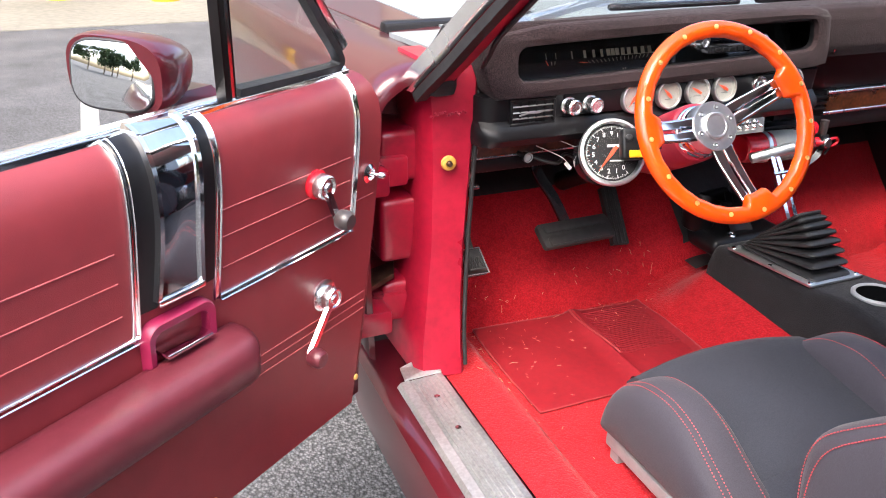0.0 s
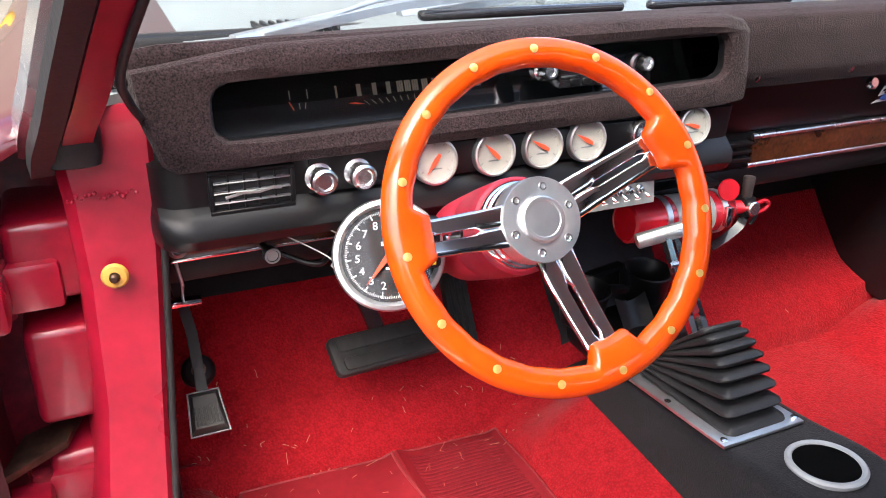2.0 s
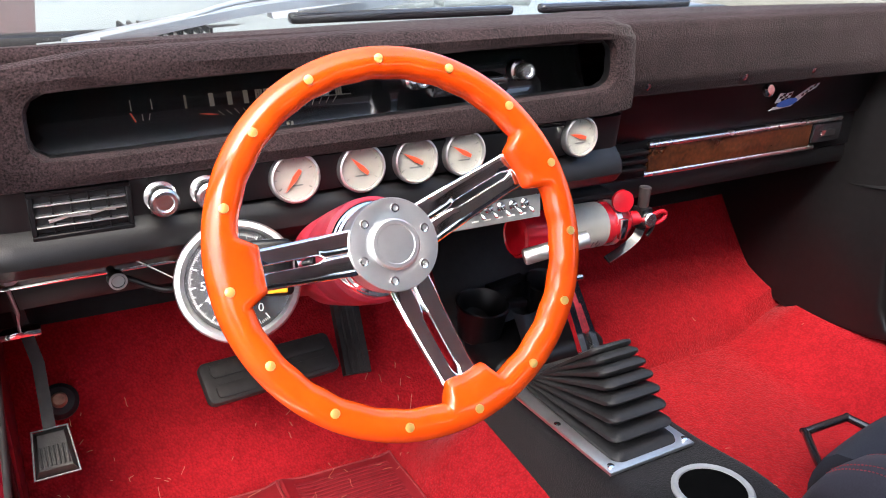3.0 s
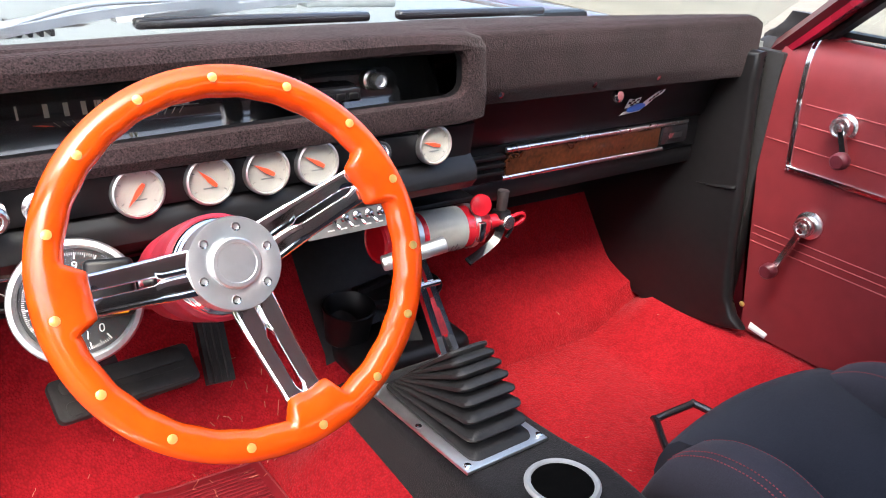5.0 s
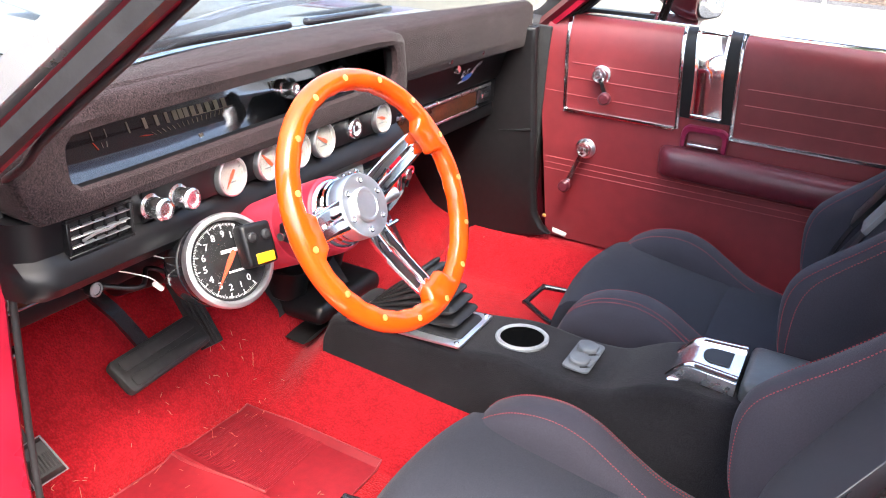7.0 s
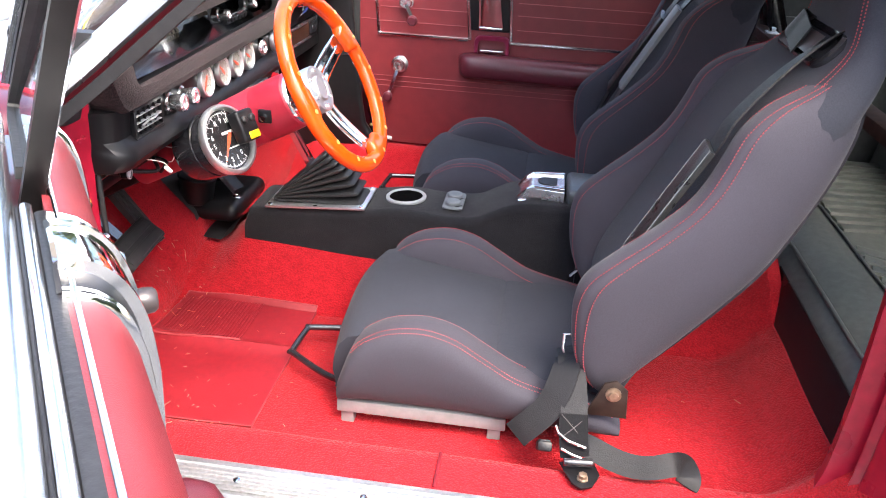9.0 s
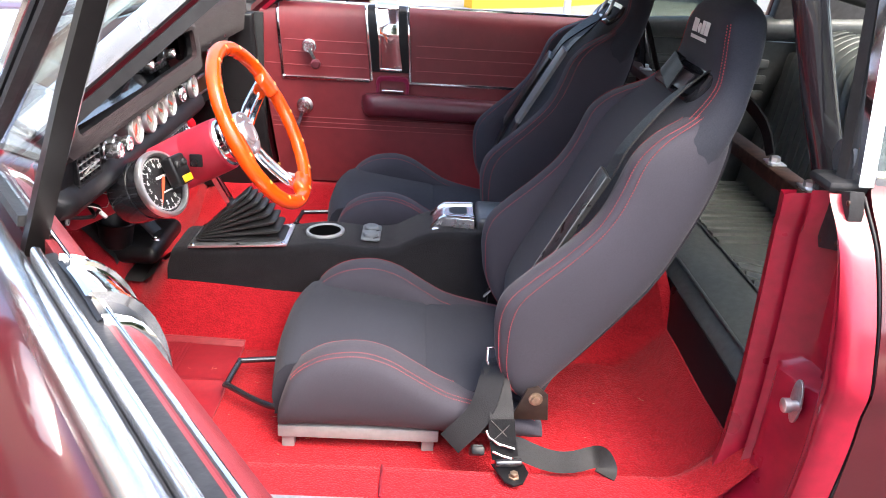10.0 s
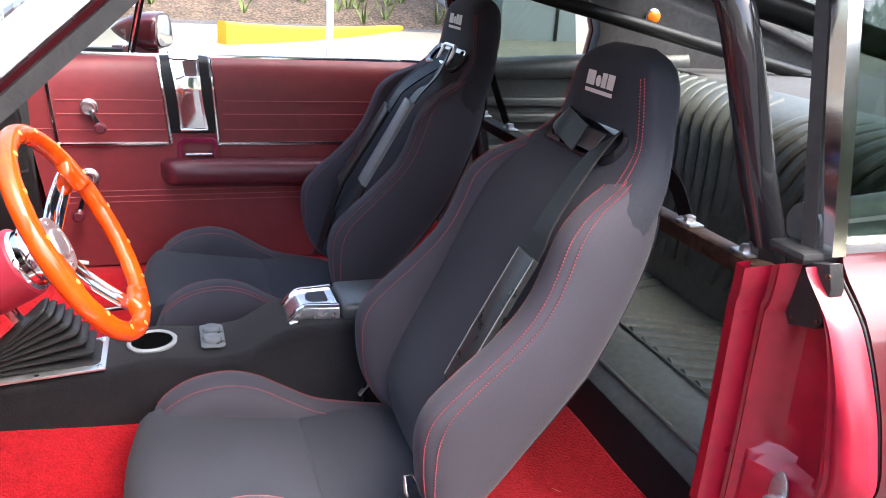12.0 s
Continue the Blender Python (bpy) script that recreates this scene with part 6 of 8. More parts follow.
def steering():
    n = Vector((-0.0619, -0.8824, 0.4664)).normalized()
    c = Vector((-0.3868, 0.0472, 0.9354)) - n * 0.0135
    m = facing(c, n)
    w = thing("steering_wheel", c, "orange lacquered wood-rim steering wheel with three slotted chrome spokes", "steering wheel")
    R, rr = 0.1548, 0.0142
    bm = B()
    rings = []
    sp = [182.5, 23.5, 285.0]
    for i in range(288):
        a = 2 * math.pi * i / 288
        deg = math.degrees(a)
        near = min(abs((deg - s + 180) % 360 - 180) for s in sp)
        grip = max(0, 1 - (near / 10.5) ** 14) if near < 10.5 else 0
        e = Vector((math.cos(a), math.sin(a), 0))
        ring = []
        for k in range(18):
            b = 2 * math.pi * k / 18
            cb, sb = math.cos(b), math.sin(b)
            rad = rr * (1 + 0.03 * math.sin(a * 30) * (1 if cb < -0.2 else 0))
            inn = 0.017 * grip * max(0, -cb) ** 0.8
            ring.append(m @ (e * (R + rad * cb - inn) + Vector((0, 0, rad * sb * 0.95))))
        rings.append(ring)
    loft(bm, rings, loop=True)
    bmesh.ops.recalc_face_normals(bm, faces=bm.faces)
    part("rim", bm, "orange", w, "orange lacquered wooden rim", angle=60)
    for i in range(15):
        a = radians(91.2 + 24 * i)
        bm = B()
        lathe(bm, [(0.0040, -0.002), (0.0040, 0.0008), (0.002, 0.0014)], m @ Vector((math.cos(a) * R, math.sin(a) * R, rr * 0.935)), n, 12)
        part("rivet", bm, "rivet", w)
    hubz = -0.031
    for s in sp:
        a = radians(s)
        e, q = Vector((math.cos(a), math.sin(a), 0)), Vector((-math.sin(a), math.cos(a), 0))
        def P(r, x, dz=0.0):
            t = (r - 0.04) / 0.112
            return m @ (e * r + q * x + Vector((0, 0, hubz - 0.006 + 0.030 * max(0, t) ** 1.5 + dz)))
        bm = B()
        th = 0.0045
        # slotted bar: two cheeks and two bridges
        for side in (-1, 1):
            rings = []
            for r in np.linspace(0.036, 0.148, 17):
                t = (r - 0.038) / 0.112
                wo = 0.0205 - 0.004 * t
                wi = 0.0030 if 0.070 < r < 0.124 else 0.0
                face = [P(r, side * (wi + (wo - wi) * f), th / 2 + (0.0014 if 0.05 < f < 0.95 else 0.0)) for f in (0, 0.07, 0.35, 0.65, 0.90, 1)]
                rings.append(face + [P(r, side * wo, -th / 2), P(r, side * wi, -th / 2)])
            loft(bm, rings)
        bmesh.ops.recalc_face_normals(bm, faces=bm.faces)
        part("spoke", bm, "chrome", w, "polished slotted spoke", angle=50)
    at = m @ Vector((0, 0, hubz))
    bm = B()
    lathe(bm, [(0.040, -0.026), (0.0425, -0.024), (0.0425, -0.002), (0.0415, 0.0), (0.024, 0.0005), (0.023, 0.0)], at, n, 48)
    part("hub_plate", bm, "alu", w, "brushed aluminium hub plate")
    bm = B()
    lathe(bm, [(0.0232, 0.0), (0.0228, 0.0035), (0.0212, 0.0048), (0.0180, 0.0048), (0.0172, 0.0040), (0.0, 0.0042)], at, n, 40)
    part("horn_button", bm, "alu", w)
    for i in range(6):
        a = radians(20 + 60 * i)
        bm = B()
        lathe(bm, [(0.0042, 0), (0.004, 0.0012), (0.0026, 0.0014), (0.0022, -0.0005), (0.0, -0.0005)], m @ Vector((math.cos(a) * 0.0325, math.sin(a) * 0.0325, hubz)), n, 14)
        part("bolt", bm, "chrome", w)
    col = thing("steering_column", at - n * 0.3, "raspberry red steering column with chrome collar", "steering column")
    bm = B()
    lathe(bm, [(0.040, -0.024), (0.042, -0.027), (0.042, -0.034), (0.044, -0.036), (0.044, -0.044), (0.046, -0.046), (0.047, -0.052)], at, n, 44)
    part("adapter", bm, "chrome", col, "ridged chrome hub adapter")
    bm = B()
    lathe(bm, [(0.048, -0.050), (0.051, -0.053), (0.052, -0.070), (0.052, -0.120), (0.0515, -0.121), (0.0515, -0.123), (0.052, -0.124), (0.050, -0.20), (0.042, -0.23), (0.036, -0.26), (0.034, -0.42)], at, n, 44)
    cc = part("column_tube", bm, "column", col)
    p = at - n * 0.10 + Vector((-0.050, 0.0, 0.0))
    bm = B()
    box(bm, (-0.006, -0.012, -0.012), (0.006, 0.012, 0.012), 0.002, m=Matrix.Translation(p))
    part("lever_boss", bm, "black", cc)
    bm = B()
    lathe(bm, [(0.004, 0), (0.004, 0.012), (0.0055, 0.014), (0.0055, 0.018)], p, (-1, 0, 0), 12)
    part("lever_stub", bm, "chrome", cc)
    bm = B()
    cyl(bm, at - n * 0.42, at - n * 0.60, 0.024, seg=18)
    part("shaft", bm, "black", col)


dashboard()
for x, z, r, a in ((-0.405, 0.914, 0.0285, 232), (-0.327, 0.915, 0.0285, 135), (-0.259, 0.916, 0.0285, 150), (-0.194, 0.917, 0.0285, 150), (-0.021, 0.918, 0.027, 165)):
    gauge(x, z, r, a + 0)
sw = thing("ignition_switch", (-0.105, 0.294, 0.920), "round chrome ignition switch", "switch")
bm = B()
lathe(bm, [(0.0185, 0), (0.0185, 0.006), (0.016, 0.010), (0.012, 0.010), (0.010, 0.004), (0.006, 0.004), (0.005, 0.009), (0.0, 0.009)], (-0.108, 0.294, 0.918), (0, -1, 0.1), 26)
part("ring", bm, "polish", sw)
tachometer()
steering()


# ---- console and shifter ----
def console():
    c = thing("console", (0, 0.0, 0.40), "black felt-covered centre console", "console")
    W = smooth([-0.62, -0.25, -0.05, 0.10, 0.40], [0.100, 0.092, 0.088, 0.086, 0.084])
    T = smooth([-0.62, -0.40, -0.28, -0.235, -0.20, -0.165, -0.09, 0.0, 0.09, 0.20, 0.30, 0.345, 0.360, 0.37], [0.622, 0.618, 0.612, 0.600, 0.582, 0.566, 0.562, 0.568, 0.555, 0.545, 0.540, 0.538, 0.530, 0.50])
    bm = B()
    rings = []
    for y in np.linspace(-0.62, 0.37, 90):
        w, t = W(y), T(y)
        r = 0.018
        ring = [(-w - 0.012, y, 0.34), (-w - 0.004, y, 0.42)]
        for k in range(6):
            a = math.pi - k * math.pi / 10
            ring.append((-w + r + r * math.cos(a), y, t - r + r * math.sin(a)))
        for k in range(6):
            a = math.pi / 2 - k * math.pi / 10
            ring.append((w - r + r * math.cos(a), y, t - r + r * math.sin(a)))
        ring += [(w + 0.004, y, 0.42), (w + 0.012, y, 0.34)]
        rings.append(ring)
    loft(bm, rings)
    bmesh.ops.recalc_face_normals(bm, faces=bm.faces)
    part("body", bm, "consolefelt", c, "black felt covered body")
    bm = B()
    lathe(bm, [(0.047, -0.002), (0.048, 0.003), (0.045, 0.006), (0.040, 0.005), (0.0385, 0.001)], (0, 0.0, 0.568), (0, 0.05, 1), 40)
    part("cup_ring", bm, "lightgrey", c, "pale grey cup holder ring")
    # no hole here: a black disc stands in for the cup's shaded depth
    bm = B()
    lathe(bm, [(0.0395, 0.0015), (0.0395, 0.0028), (0.0, 0.0028)], (0, 0.0, 0.568), (0, 0.05, 1), 36)
    part("cup_shade_disc", bm, "well", c, "flat black disc standing in for the shade in the cup")
    # socket plate
    p = thing("socket_plate", (0, -0.115, 0.56), "grey power socket plate with two round caps", "socket")
    mm = facing((0.0, -0.115, 0.5690), (0, -0.02, 1), (0, 1, 0))
    bm = B()
    prism(bm, [mm @ Vector((a, b, 0)) for a, b in rrect(0.104, 0.047, 0.010)], mm.to_3x3() @ Vector((0, 0, 0.004)), 0.001)
    part("plate", bm, "darkgrey", p)
    for b in (-0.023, 0.023):
        bm = B()
        lathe(bm, [(0.0195, 0.003), (0.0195, 0.005), (0.0185, 0.0052), (0.0185, 0.010), (0.0165, 0.0125), (0.012, 0.0135), (0.0, 0.014)], mm @ Vector((b, 0.001, 0)), (0, -0.02, 1), 28)
        box(bm, (b - 0.011, -0.0225, 0.003), (b + 0.011, -0.016, 0.0075), 0.0015, 2, m=mm)
        cap = part("cap", bm, "darkgrey", p)
        bm = B()
        sweep(bm, [mm @ Vector((b + 0.0205 * math.cos(k), 0.001 + 0.0205 * math.sin(k), 0.0045)) for k in np.linspace(3.5, 5.9, 14)], 0.0016)
        part("cap_gap", bm, "dialblack", cap)
    # ashtray
    a = thing("ashtray", (0.0, -0.315, 0.637), "chrome flip ashtray on the console", "ashtray")
    bm = B()
    plate(bm, lambda u, v: ((u - 0.5) * (0.096 + 0.030 * v), -0.262 - 0.102 * v, 0.608 + 0.032 * math.sin(min(1, v * 2.8) * 1.57)), 12, 16, 0.022, (0, 0, -1))
    lid = part("lid", bm, "polish", a, "polished chrome lid")
    for x in (-0.42, 0.42):
        bm = B()
        sweep(bm, [(x * (0.096 + 0.030 * v), -0.262 - 0.102 * v, 0.610 + 0.032 * math.sin(min(1, v * 2.8) * 1.57)) for v in np.linspace(0, 1, 14)], [(-0.008, -0.003), (0.008, -0.003), (0.008, 0.002), (0.005, 0.004), (-0.005, 0.004), (-0.008, 0.002)])
        part("lid_rail", bm, "chrome", lid)
    # dark patch laid on the lid for the well's shade; nothing is cut
    bm = B()
    prism(bm, [(0.024 * math.cos(k) + 0.004, -0.322 + 0.018 * math.sin(k), 0.6406) for k in np.linspace(0, math.pi, 14)] + [(-0.020, -0.348, 0.6406), (0.028, -0.348, 0.6406)], (0, 0, 0.0012))
    part("finger_well_patch", bm, "dialblack", lid, "flat dark patch for the shade of the finger well")
    bm = B()
    box(bm, (-0.060, -0.366, 0.585), (0.060, -0.262, 0.612), 0.006)
    part("tray", bm, "chrome", a)
    bm = B()
    box(bm, (-0.070, -0.62, 0.608), (0.070, -0.370, 0.648), 0.012, 3)
    part("armrest", bm, "leather", c, "black leatherette armrest lid")
    # shifter
    s = thing("gear_shifter", (-0.005, 0.20, 0.545), "ratchet gear shifter with ribbed black rubber boot and chrome levers", "gear shifter")
    zt = lambda y: T(y) + 0.002
    bm = B()
    prism(bm, [(-0.084, 0.082, zt(.082)), (0.054, 0.082, zt(.082)), (0.054, 0.318, zt(.318)), (-0.084, 0.318, zt(.318))], (0, 0, 0.006), 0.002)
    part("base_plate", bm, "alu", s, "aluminium base plate")
    for x, y in ((-0.076, 0.092), (0.046, 0.092), (-0.076, 0.20), (0.046, 0.20), (-0.076, 0.308), (0.046, 0.308)):
        bm = B()
        lathe(bm, [(0.005, 0), (0.0048, 0.003), (0.002, 0.004)], (x, y, zt(y) + 0.006), (0, 0, 1), 12)
        part("plate_screw", bm, "chrome", s)
    for i in range(8):
        t = i / 7
        tilt = Matrix.Translation((-0.014, 0.306 - 0.004 * i, 0.556 + 0.004 * i)) @ Matrix.Rotation(radians(-2 - 40 * t), 4, "X")
        L, hx = 0.212 - 0.080 * t, 0.052 - 0.018 * t
        bm = B()
        o = [(a, b - L / 2) for a, b in rrect(hx * 2, L, 0.014)]
        k = [(a * 0.72, -L / 2 + (b + L / 2) * 0.86) for a, b in o]
        k2 = [(a * 0.80, -L / 2 + (b + L / 2) * 0.90) for a, b in o]
        fan = lambda b: 0.35 + 0.65 * min(1, -b / L)
        loft(bm, [[tilt @ Vector((a, b, -0.0085 * fan(b))) for a, b in k], [tilt @ Vector((a, b, -0.003 * fan(b))) for a, b in o], [tilt @ Vector((a * 1.01, b * 1.01, 0.0)) for a, b in o], [tilt @ Vector((a, b, 0.003 * fan(b))) for a, b in o], [tilt @ Vector((a, b, (0.0085 if i < 7 else 0.005) * fan(b))) for a, b in k2]])
        bmesh.ops.recalc_face_normals(bm, faces=bm.faces)
        part("boot_pleat", bm, "rubber", s)
    base = Vector((-0.010, 0.225, 0.640))
    grip = Vector((-0.037, 0.289, 0.769))
    for dx in (-0.011, 0.011):
        bm = B()
        a0, b0 = base + Vector((dx, 0, -0.01)), grip + Vector((dx * 0.6, 0, 0))
        sweep(bm, [a0, a0.lerp(b0, .5), b0], [(-0.0045, -0.006), (0.0045, -0.006), (0.0045, 0.006), (-0.0045, 0.006)], up=(0, -1, 0))
        part("lever", bm, "chrome", s)
    bm = B()
    sweep(bm, [base.lerp(grip, 0.18), base.lerp(grip, 0.55)], [(-0.0055, -0.003), (0.0055, -0.003), (0.0055, 0.003), (-0.0055, 0.003)], up=(0, -1, 0))
    part("gate_label", bm, "deep_red", s)
    bm = B()
    cyl(bm, grip + Vector((-0.041, 0.016, -0.013)), grip + Vector((0.041, -0.016, 0.013)), 0.0112, seg=24, bevel=0.003)
    part("t_grip", bm, "alu", s, "satin aluminium T grip")
    bm = B()
    sweep(bm, [base.lerp(grip, 0.72) + Vector((-0.022, -0.010, 0)), base.lerp(grip, 0.70) + Vector((0.016, -0.010, 0.004))], 0.004)
    part("trigger", bm, "chrome", s)
    # twin cup holder ahead of the console
    h = thing("cup_holder", (0.07, 0.50, 0.43), "black moulded plastic twin cup holder on the tunnel", "cup holder")
    bm = B()
    box(bm, (-0.035, 0.410, 0.465), (0.195, 0.60, 0.512), 0.022, 4)
    base = part("base", bm, "black", h)
    cups = ((-0.002, 0.520), (0.150, 0.538))
    for x, y in cups:
        bm = B()
        lathe(bm, [(0.034, 0), (0.038, 0.004), (0.043, 0.056), (0.046, 0.062), (0.0465, 0.066), (0.044, 0.068), (0.0405, 0.064), (0.034, 0.012), (0.0, 0.010)], (x, y, 0.505), (0, -0.10, 1), 36)
        part("cup", bm, "black", h, "black cup with a rolled rim")
    # web between the rims, with a three-cornered hole
    web = [(0.040, 0.505, 0.566), (0.074, 0.500, 0.562), (0.106, 0.545, 0.568)]
    for p, q in ((web[0], web[1]), (web[1], web[2]), ((0.034, 0.555, 0.570), (0.112, 0.570, 0.571))):
        bm = B()
        sweep(bm, spline([p, tuple((i + j) / 2 for i, j in zip(p, q)), q], 4), [(-0.009, -0.006), (0.009, -0.006), (0.009, 0.003), (0.005, 0.006), (-0.005, 0.006), (-0.009, 0.003)])
        part("web", bm, "black", h)
    bm = B()
    plate(bm, lambda u, v: (0.036 + 0.066 * u, 0.480 - 0.045 * v, 0.560 - 0.052 * v - 0.012 * math.sin(u * 3.14)), 10, 8, 0.004, (0, -0.6, -0.8))
    part("front_lip", bm, "black", h)
    bm = B()
    lathe(bm, [(0.011, 0), (0.011, 0.003), (0.007, 0.005), (0.005, 0.003), (0.0, 0.003)], (0.030, 0.432, 0.511), (0, -0.3, 1), 18)
    part("fixing", bm, "chrome", base)


moved(-0.016, -0.014, 0.004)
console()
moved()


# ---- seats ----
def dashes(bm, pts, r=0.0008, every=2):
    for i in range(0, len(pts) - 1, every):
        sweep(bm, [pts[i], pts[i + 1]], r)


def between(ring, k):
    i = int(k)
    return ring[i].lerp(ring[i + 1], k - i)


def resample(pts, step):
    P = [Vector(p) for p in pts]
    L = [0]
    for a, b in zip(P[:-1], P[1:]):
        L.append(L[-1] + (b - a).length)
    n = max(2, int(L[-1] / step))
    out = []
    for i in range(n + 1):
        s = L[-1] * i / n
        j = min(max(k for k in range(len(L)) if L[k] <= s), len(P) - 2)
        out.append(P[j].lerp(P[j + 1], (s - L[j]) / max(1e-9, L[j + 1] - L[j])))
    return out


def superring(n, p=0.65):
    out = []
    for k in range(n):
        a = 2 * math.pi * k / n
        ca, sa = math.cos(a), math.sin(a)
        out.append((math.copysign(abs(ca) ** p, ca), math.copysign(abs(sa) ** p, sa)))
    return out


def bucket_seat(dx, dy, dz, lab):
    s = thing("bucket_seat", (dx, -0.2 + dy, 0.36 + dz), lab, "car seat", "front seats")
    O = Vector((dx, dy, dz))
    # cushion insert
    zi = smooth([-0.46, -0.40, -0.28, -0.10, -0.03, 0.0], [0.470, 0.478, 0.492, 0.518, 0.528, 0.526])
    bm = B()
    rings = []
    fr = [(0.030, 0.405), (0.036, 0.44), (0.034, 0.475), (0.024, 0.505), (0.008, 0.522), (-0.015, 0.529), (-0.05, zi(-.05)), (-0.12, zi(-.12)), (-0.20, zi(-.20)), (-0.262, zi(-.262)), (-0.27, zi(-.27) - 0.004), (-0.278, zi(-.278)), (-0.35, zi(-.35)), (-0.42, zi(-.42)), (-0.46, 0.465)]
    for u in np.linspace(-1, 1, 15):
        x = u * 0.185
        rings.append([O + Vector((x, y - 0.012 * u * u * (1 if y > -0.02 else 0), z - 0.012 * u * u * (1 if z > 0.45 else 0) + 0.004 * (1 - u * u))) for y, z in fr] + [O + Vector((x, -0.46, 0.40)), O + Vector((x, 0.02, 0.40))])
    loft(bm, rings)
    bmesh.ops.recalc_face_normals(bm, faces=bm.faces)
    part("cushion", bm, "fabric", s, "charcoal fabric cushion")
    # cushion bolsters
    zb = smooth([-0.50, -0.46, -0.38, -0.31, -0.25, -0.20, -0.15, -0.10, -0.06, -0.02, 0.006], [0.425, 0.447, 0.465, 0.485, 0.520, 0.550, 0.564, 0.560, 0.545, 0.510, 0.44])
    for side in (-1, 1):
        bm = B()
        rings = []
        Rg = superring(24, 0.62)
        ys = list(np.linspace(0.004, -0.495, 44))
        for y in ys:
            zt = zb(y)
            zl = 0.398
            e = min(1, math.sqrt(max(0.0, 1 - (1 - min((0.008 - y) / 0.05, 1)) ** 2)) + 0.1) * min(1, math.sqrt(max(0, 1 - (1 - min((y + 0.505) / 0.05, 1)) ** 2)) + 0.1)
            hw, hh = 0.052 * (0.7 + 0.3 * e), (zt - zl) / 2
            rings.append([O + Vector((side * (0.194 + hw * a + 0.010 * (b < 0) * b), y, (zt + zl) / 2 + hh * b)) for a, b in Rg])
        loft(bm, rings)
        bmesh.ops.recalc_face_normals(bm, faces=bm.faces)
        bo = part("cushion_bolster", bm, "fabric2", s, "grey fabric side bolster")
        for k in (4.2, 5.0, 7.6):
            bm = B()
            dashes(bm, resample([between(r, k) + Vector((side * 0.0004, 0, 0.0004)) for r in rings[2:-1]], 0.0026))
            tagged(part("stitching", bm, "stitch", bo, "red stitching"), kind="stuff")
    # backrest: front and back of its middle panel and of its wings, seen from the side
    yc = smooth([0.44, 0.50, 0.58, 0.695, 0.80, 0.904, 0.97, 1.02, 1.06, 1.09, 1.15, 1.185, 1.207], [-0.47, -0.445, -0.440, -0.487, -0.537, -0.588, -0.632, -0.688, -0.728, -0.738, -0.742, -0.752, -0.785])
    yb = smooth([0.44, 0.55, 0.66, 0.80, 0.93, 1.03, 1.12, 1.18, 1.207], [-0.50, -0.55, -0.625, -0.705, -0.755, -0.795, -0.822, -0.825, -0.805])
    hw = smooth([0.44, 0.52, 0.62, 0.76, 0.90, 0.97, 1.00, 1.03, 1.06, 1.09, 1.12, 1.16, 1.19, 1.207], [0.17, 0.20, 0.215, 0.222, 0.222, 0.215, 0.205, 0.188, 0.166, 0.150, 0.140, 0.124, 0.100, 0.060])

    def P(x, a, n):
        """A place on the backrest: x across it, a up along it, n out from it (0.085 lies on its face)."""
        z = 0.47 + 0.9 * a
        return O + Vector((x, yc(z) + (n - 0.085) * 0.91, z + (n - 0.085) * 0.41))
    Nn = Vector((0, 0.913, 0.408))
    bm = B()
    Rg = superring(32, 0.55)
    rings = []
    for z in np.linspace(0.44, 1.207, 60):
        w, f, b0 = hw(z), yc(z), yb(z)
        dish = 0.020 * math.exp(-((z - 0.80) / 0.17) ** 2)
        rings.append([O + Vector((w * p, (f + b0) / 2 + (f - b0) / 2 * q - (dish * (1 - p * p) if q > 0 else 0), z)) for p, q in Rg])
    loft(bm, rings)
    bmesh.ops.recalc_face_normals(bm, faces=bm.faces)
    bk = part("backrest", bm, "fabric", s, "charcoal fabric backrest with raised head section")
    for k in (3.2, 3.9, 12.1, 12.8):
        bm = B()
        dashes(bm, resample([between(r, k) + Nn * 0.0012 for r in rings[44:-3]], 0.0026))
        tagged(part("head_stitching", bm, "stitch", bk), kind="stuff")
    # wings
    wf = smooth([0.470, 0.485, 0.51, 0.55, 0.60, 0.65, 0.69, 0.73, 0.77, 0.82, 0.86, 0.90, 0.95, 0.985, 1.01, 1.03, 1.048], [-0.465, -0.440, -0.418, -0.400, -0.391, -0.389, -0.402, -0.440, -0.485, -0.534, -0.560, -0.577, -0.597, -0.632, -0.680, -0.718, -0.752])
    wr = smooth([0.470, 0.485, 0.52, 0.60, 0.66, 0.724, 0.79, 0.88, 0.93, 0.98, 1.03, 1.048], [-0.478, -0.490, -0.515, -0.580, -0.627, -0.672, -0.704, -0.740, -0.755, -0.766, -0.772, -0.768])
    wo = smooth([0.470, 0.52, 0.60, 0.80, 0.88, 0.94, 0.98, 1.01, 1.03, 1.048], [0.222, 0.240, 0.246, 0.246, 0.243, 0.236, 0.222, 0.200, 0.180, 0.160])
    for side in (-1, 1):
        bm = B()
        rings = []
        Rg = superring(28, 0.72)
        for z in np.linspace(0.470, 1.048, 60):
            f, lo, o = wf(z), wr(z), wo(z)
            t = 0.088 - 0.022 * max(0.0, (z - 0.90) / 0.148)
            xs, hn = o - t / 2, (f - lo) / 2
            rings.append([O + Vector((side * (xs + t / 2 * p + 0.020 * (q - 1) * 0.5 * (1 if p > 0 else 0)), lo + hn + hn * q, z)) for p, q in Rg])
        loft(bm, rings)
        bmesh.ops.recalc_face_normals(bm, faces=bm.faces)
        wg = part("back_wing", bm, "fabric2", s, "grey fabric backrest wing")
        for k in (3.3, 4.9, 9.2):
            bm = B()
            dashes(bm, resample([between(r, k) + Nn * 0.0014 + Vector((side * 0.0014, 0, 0)) for r in rings[2:-1]], 0.0026))
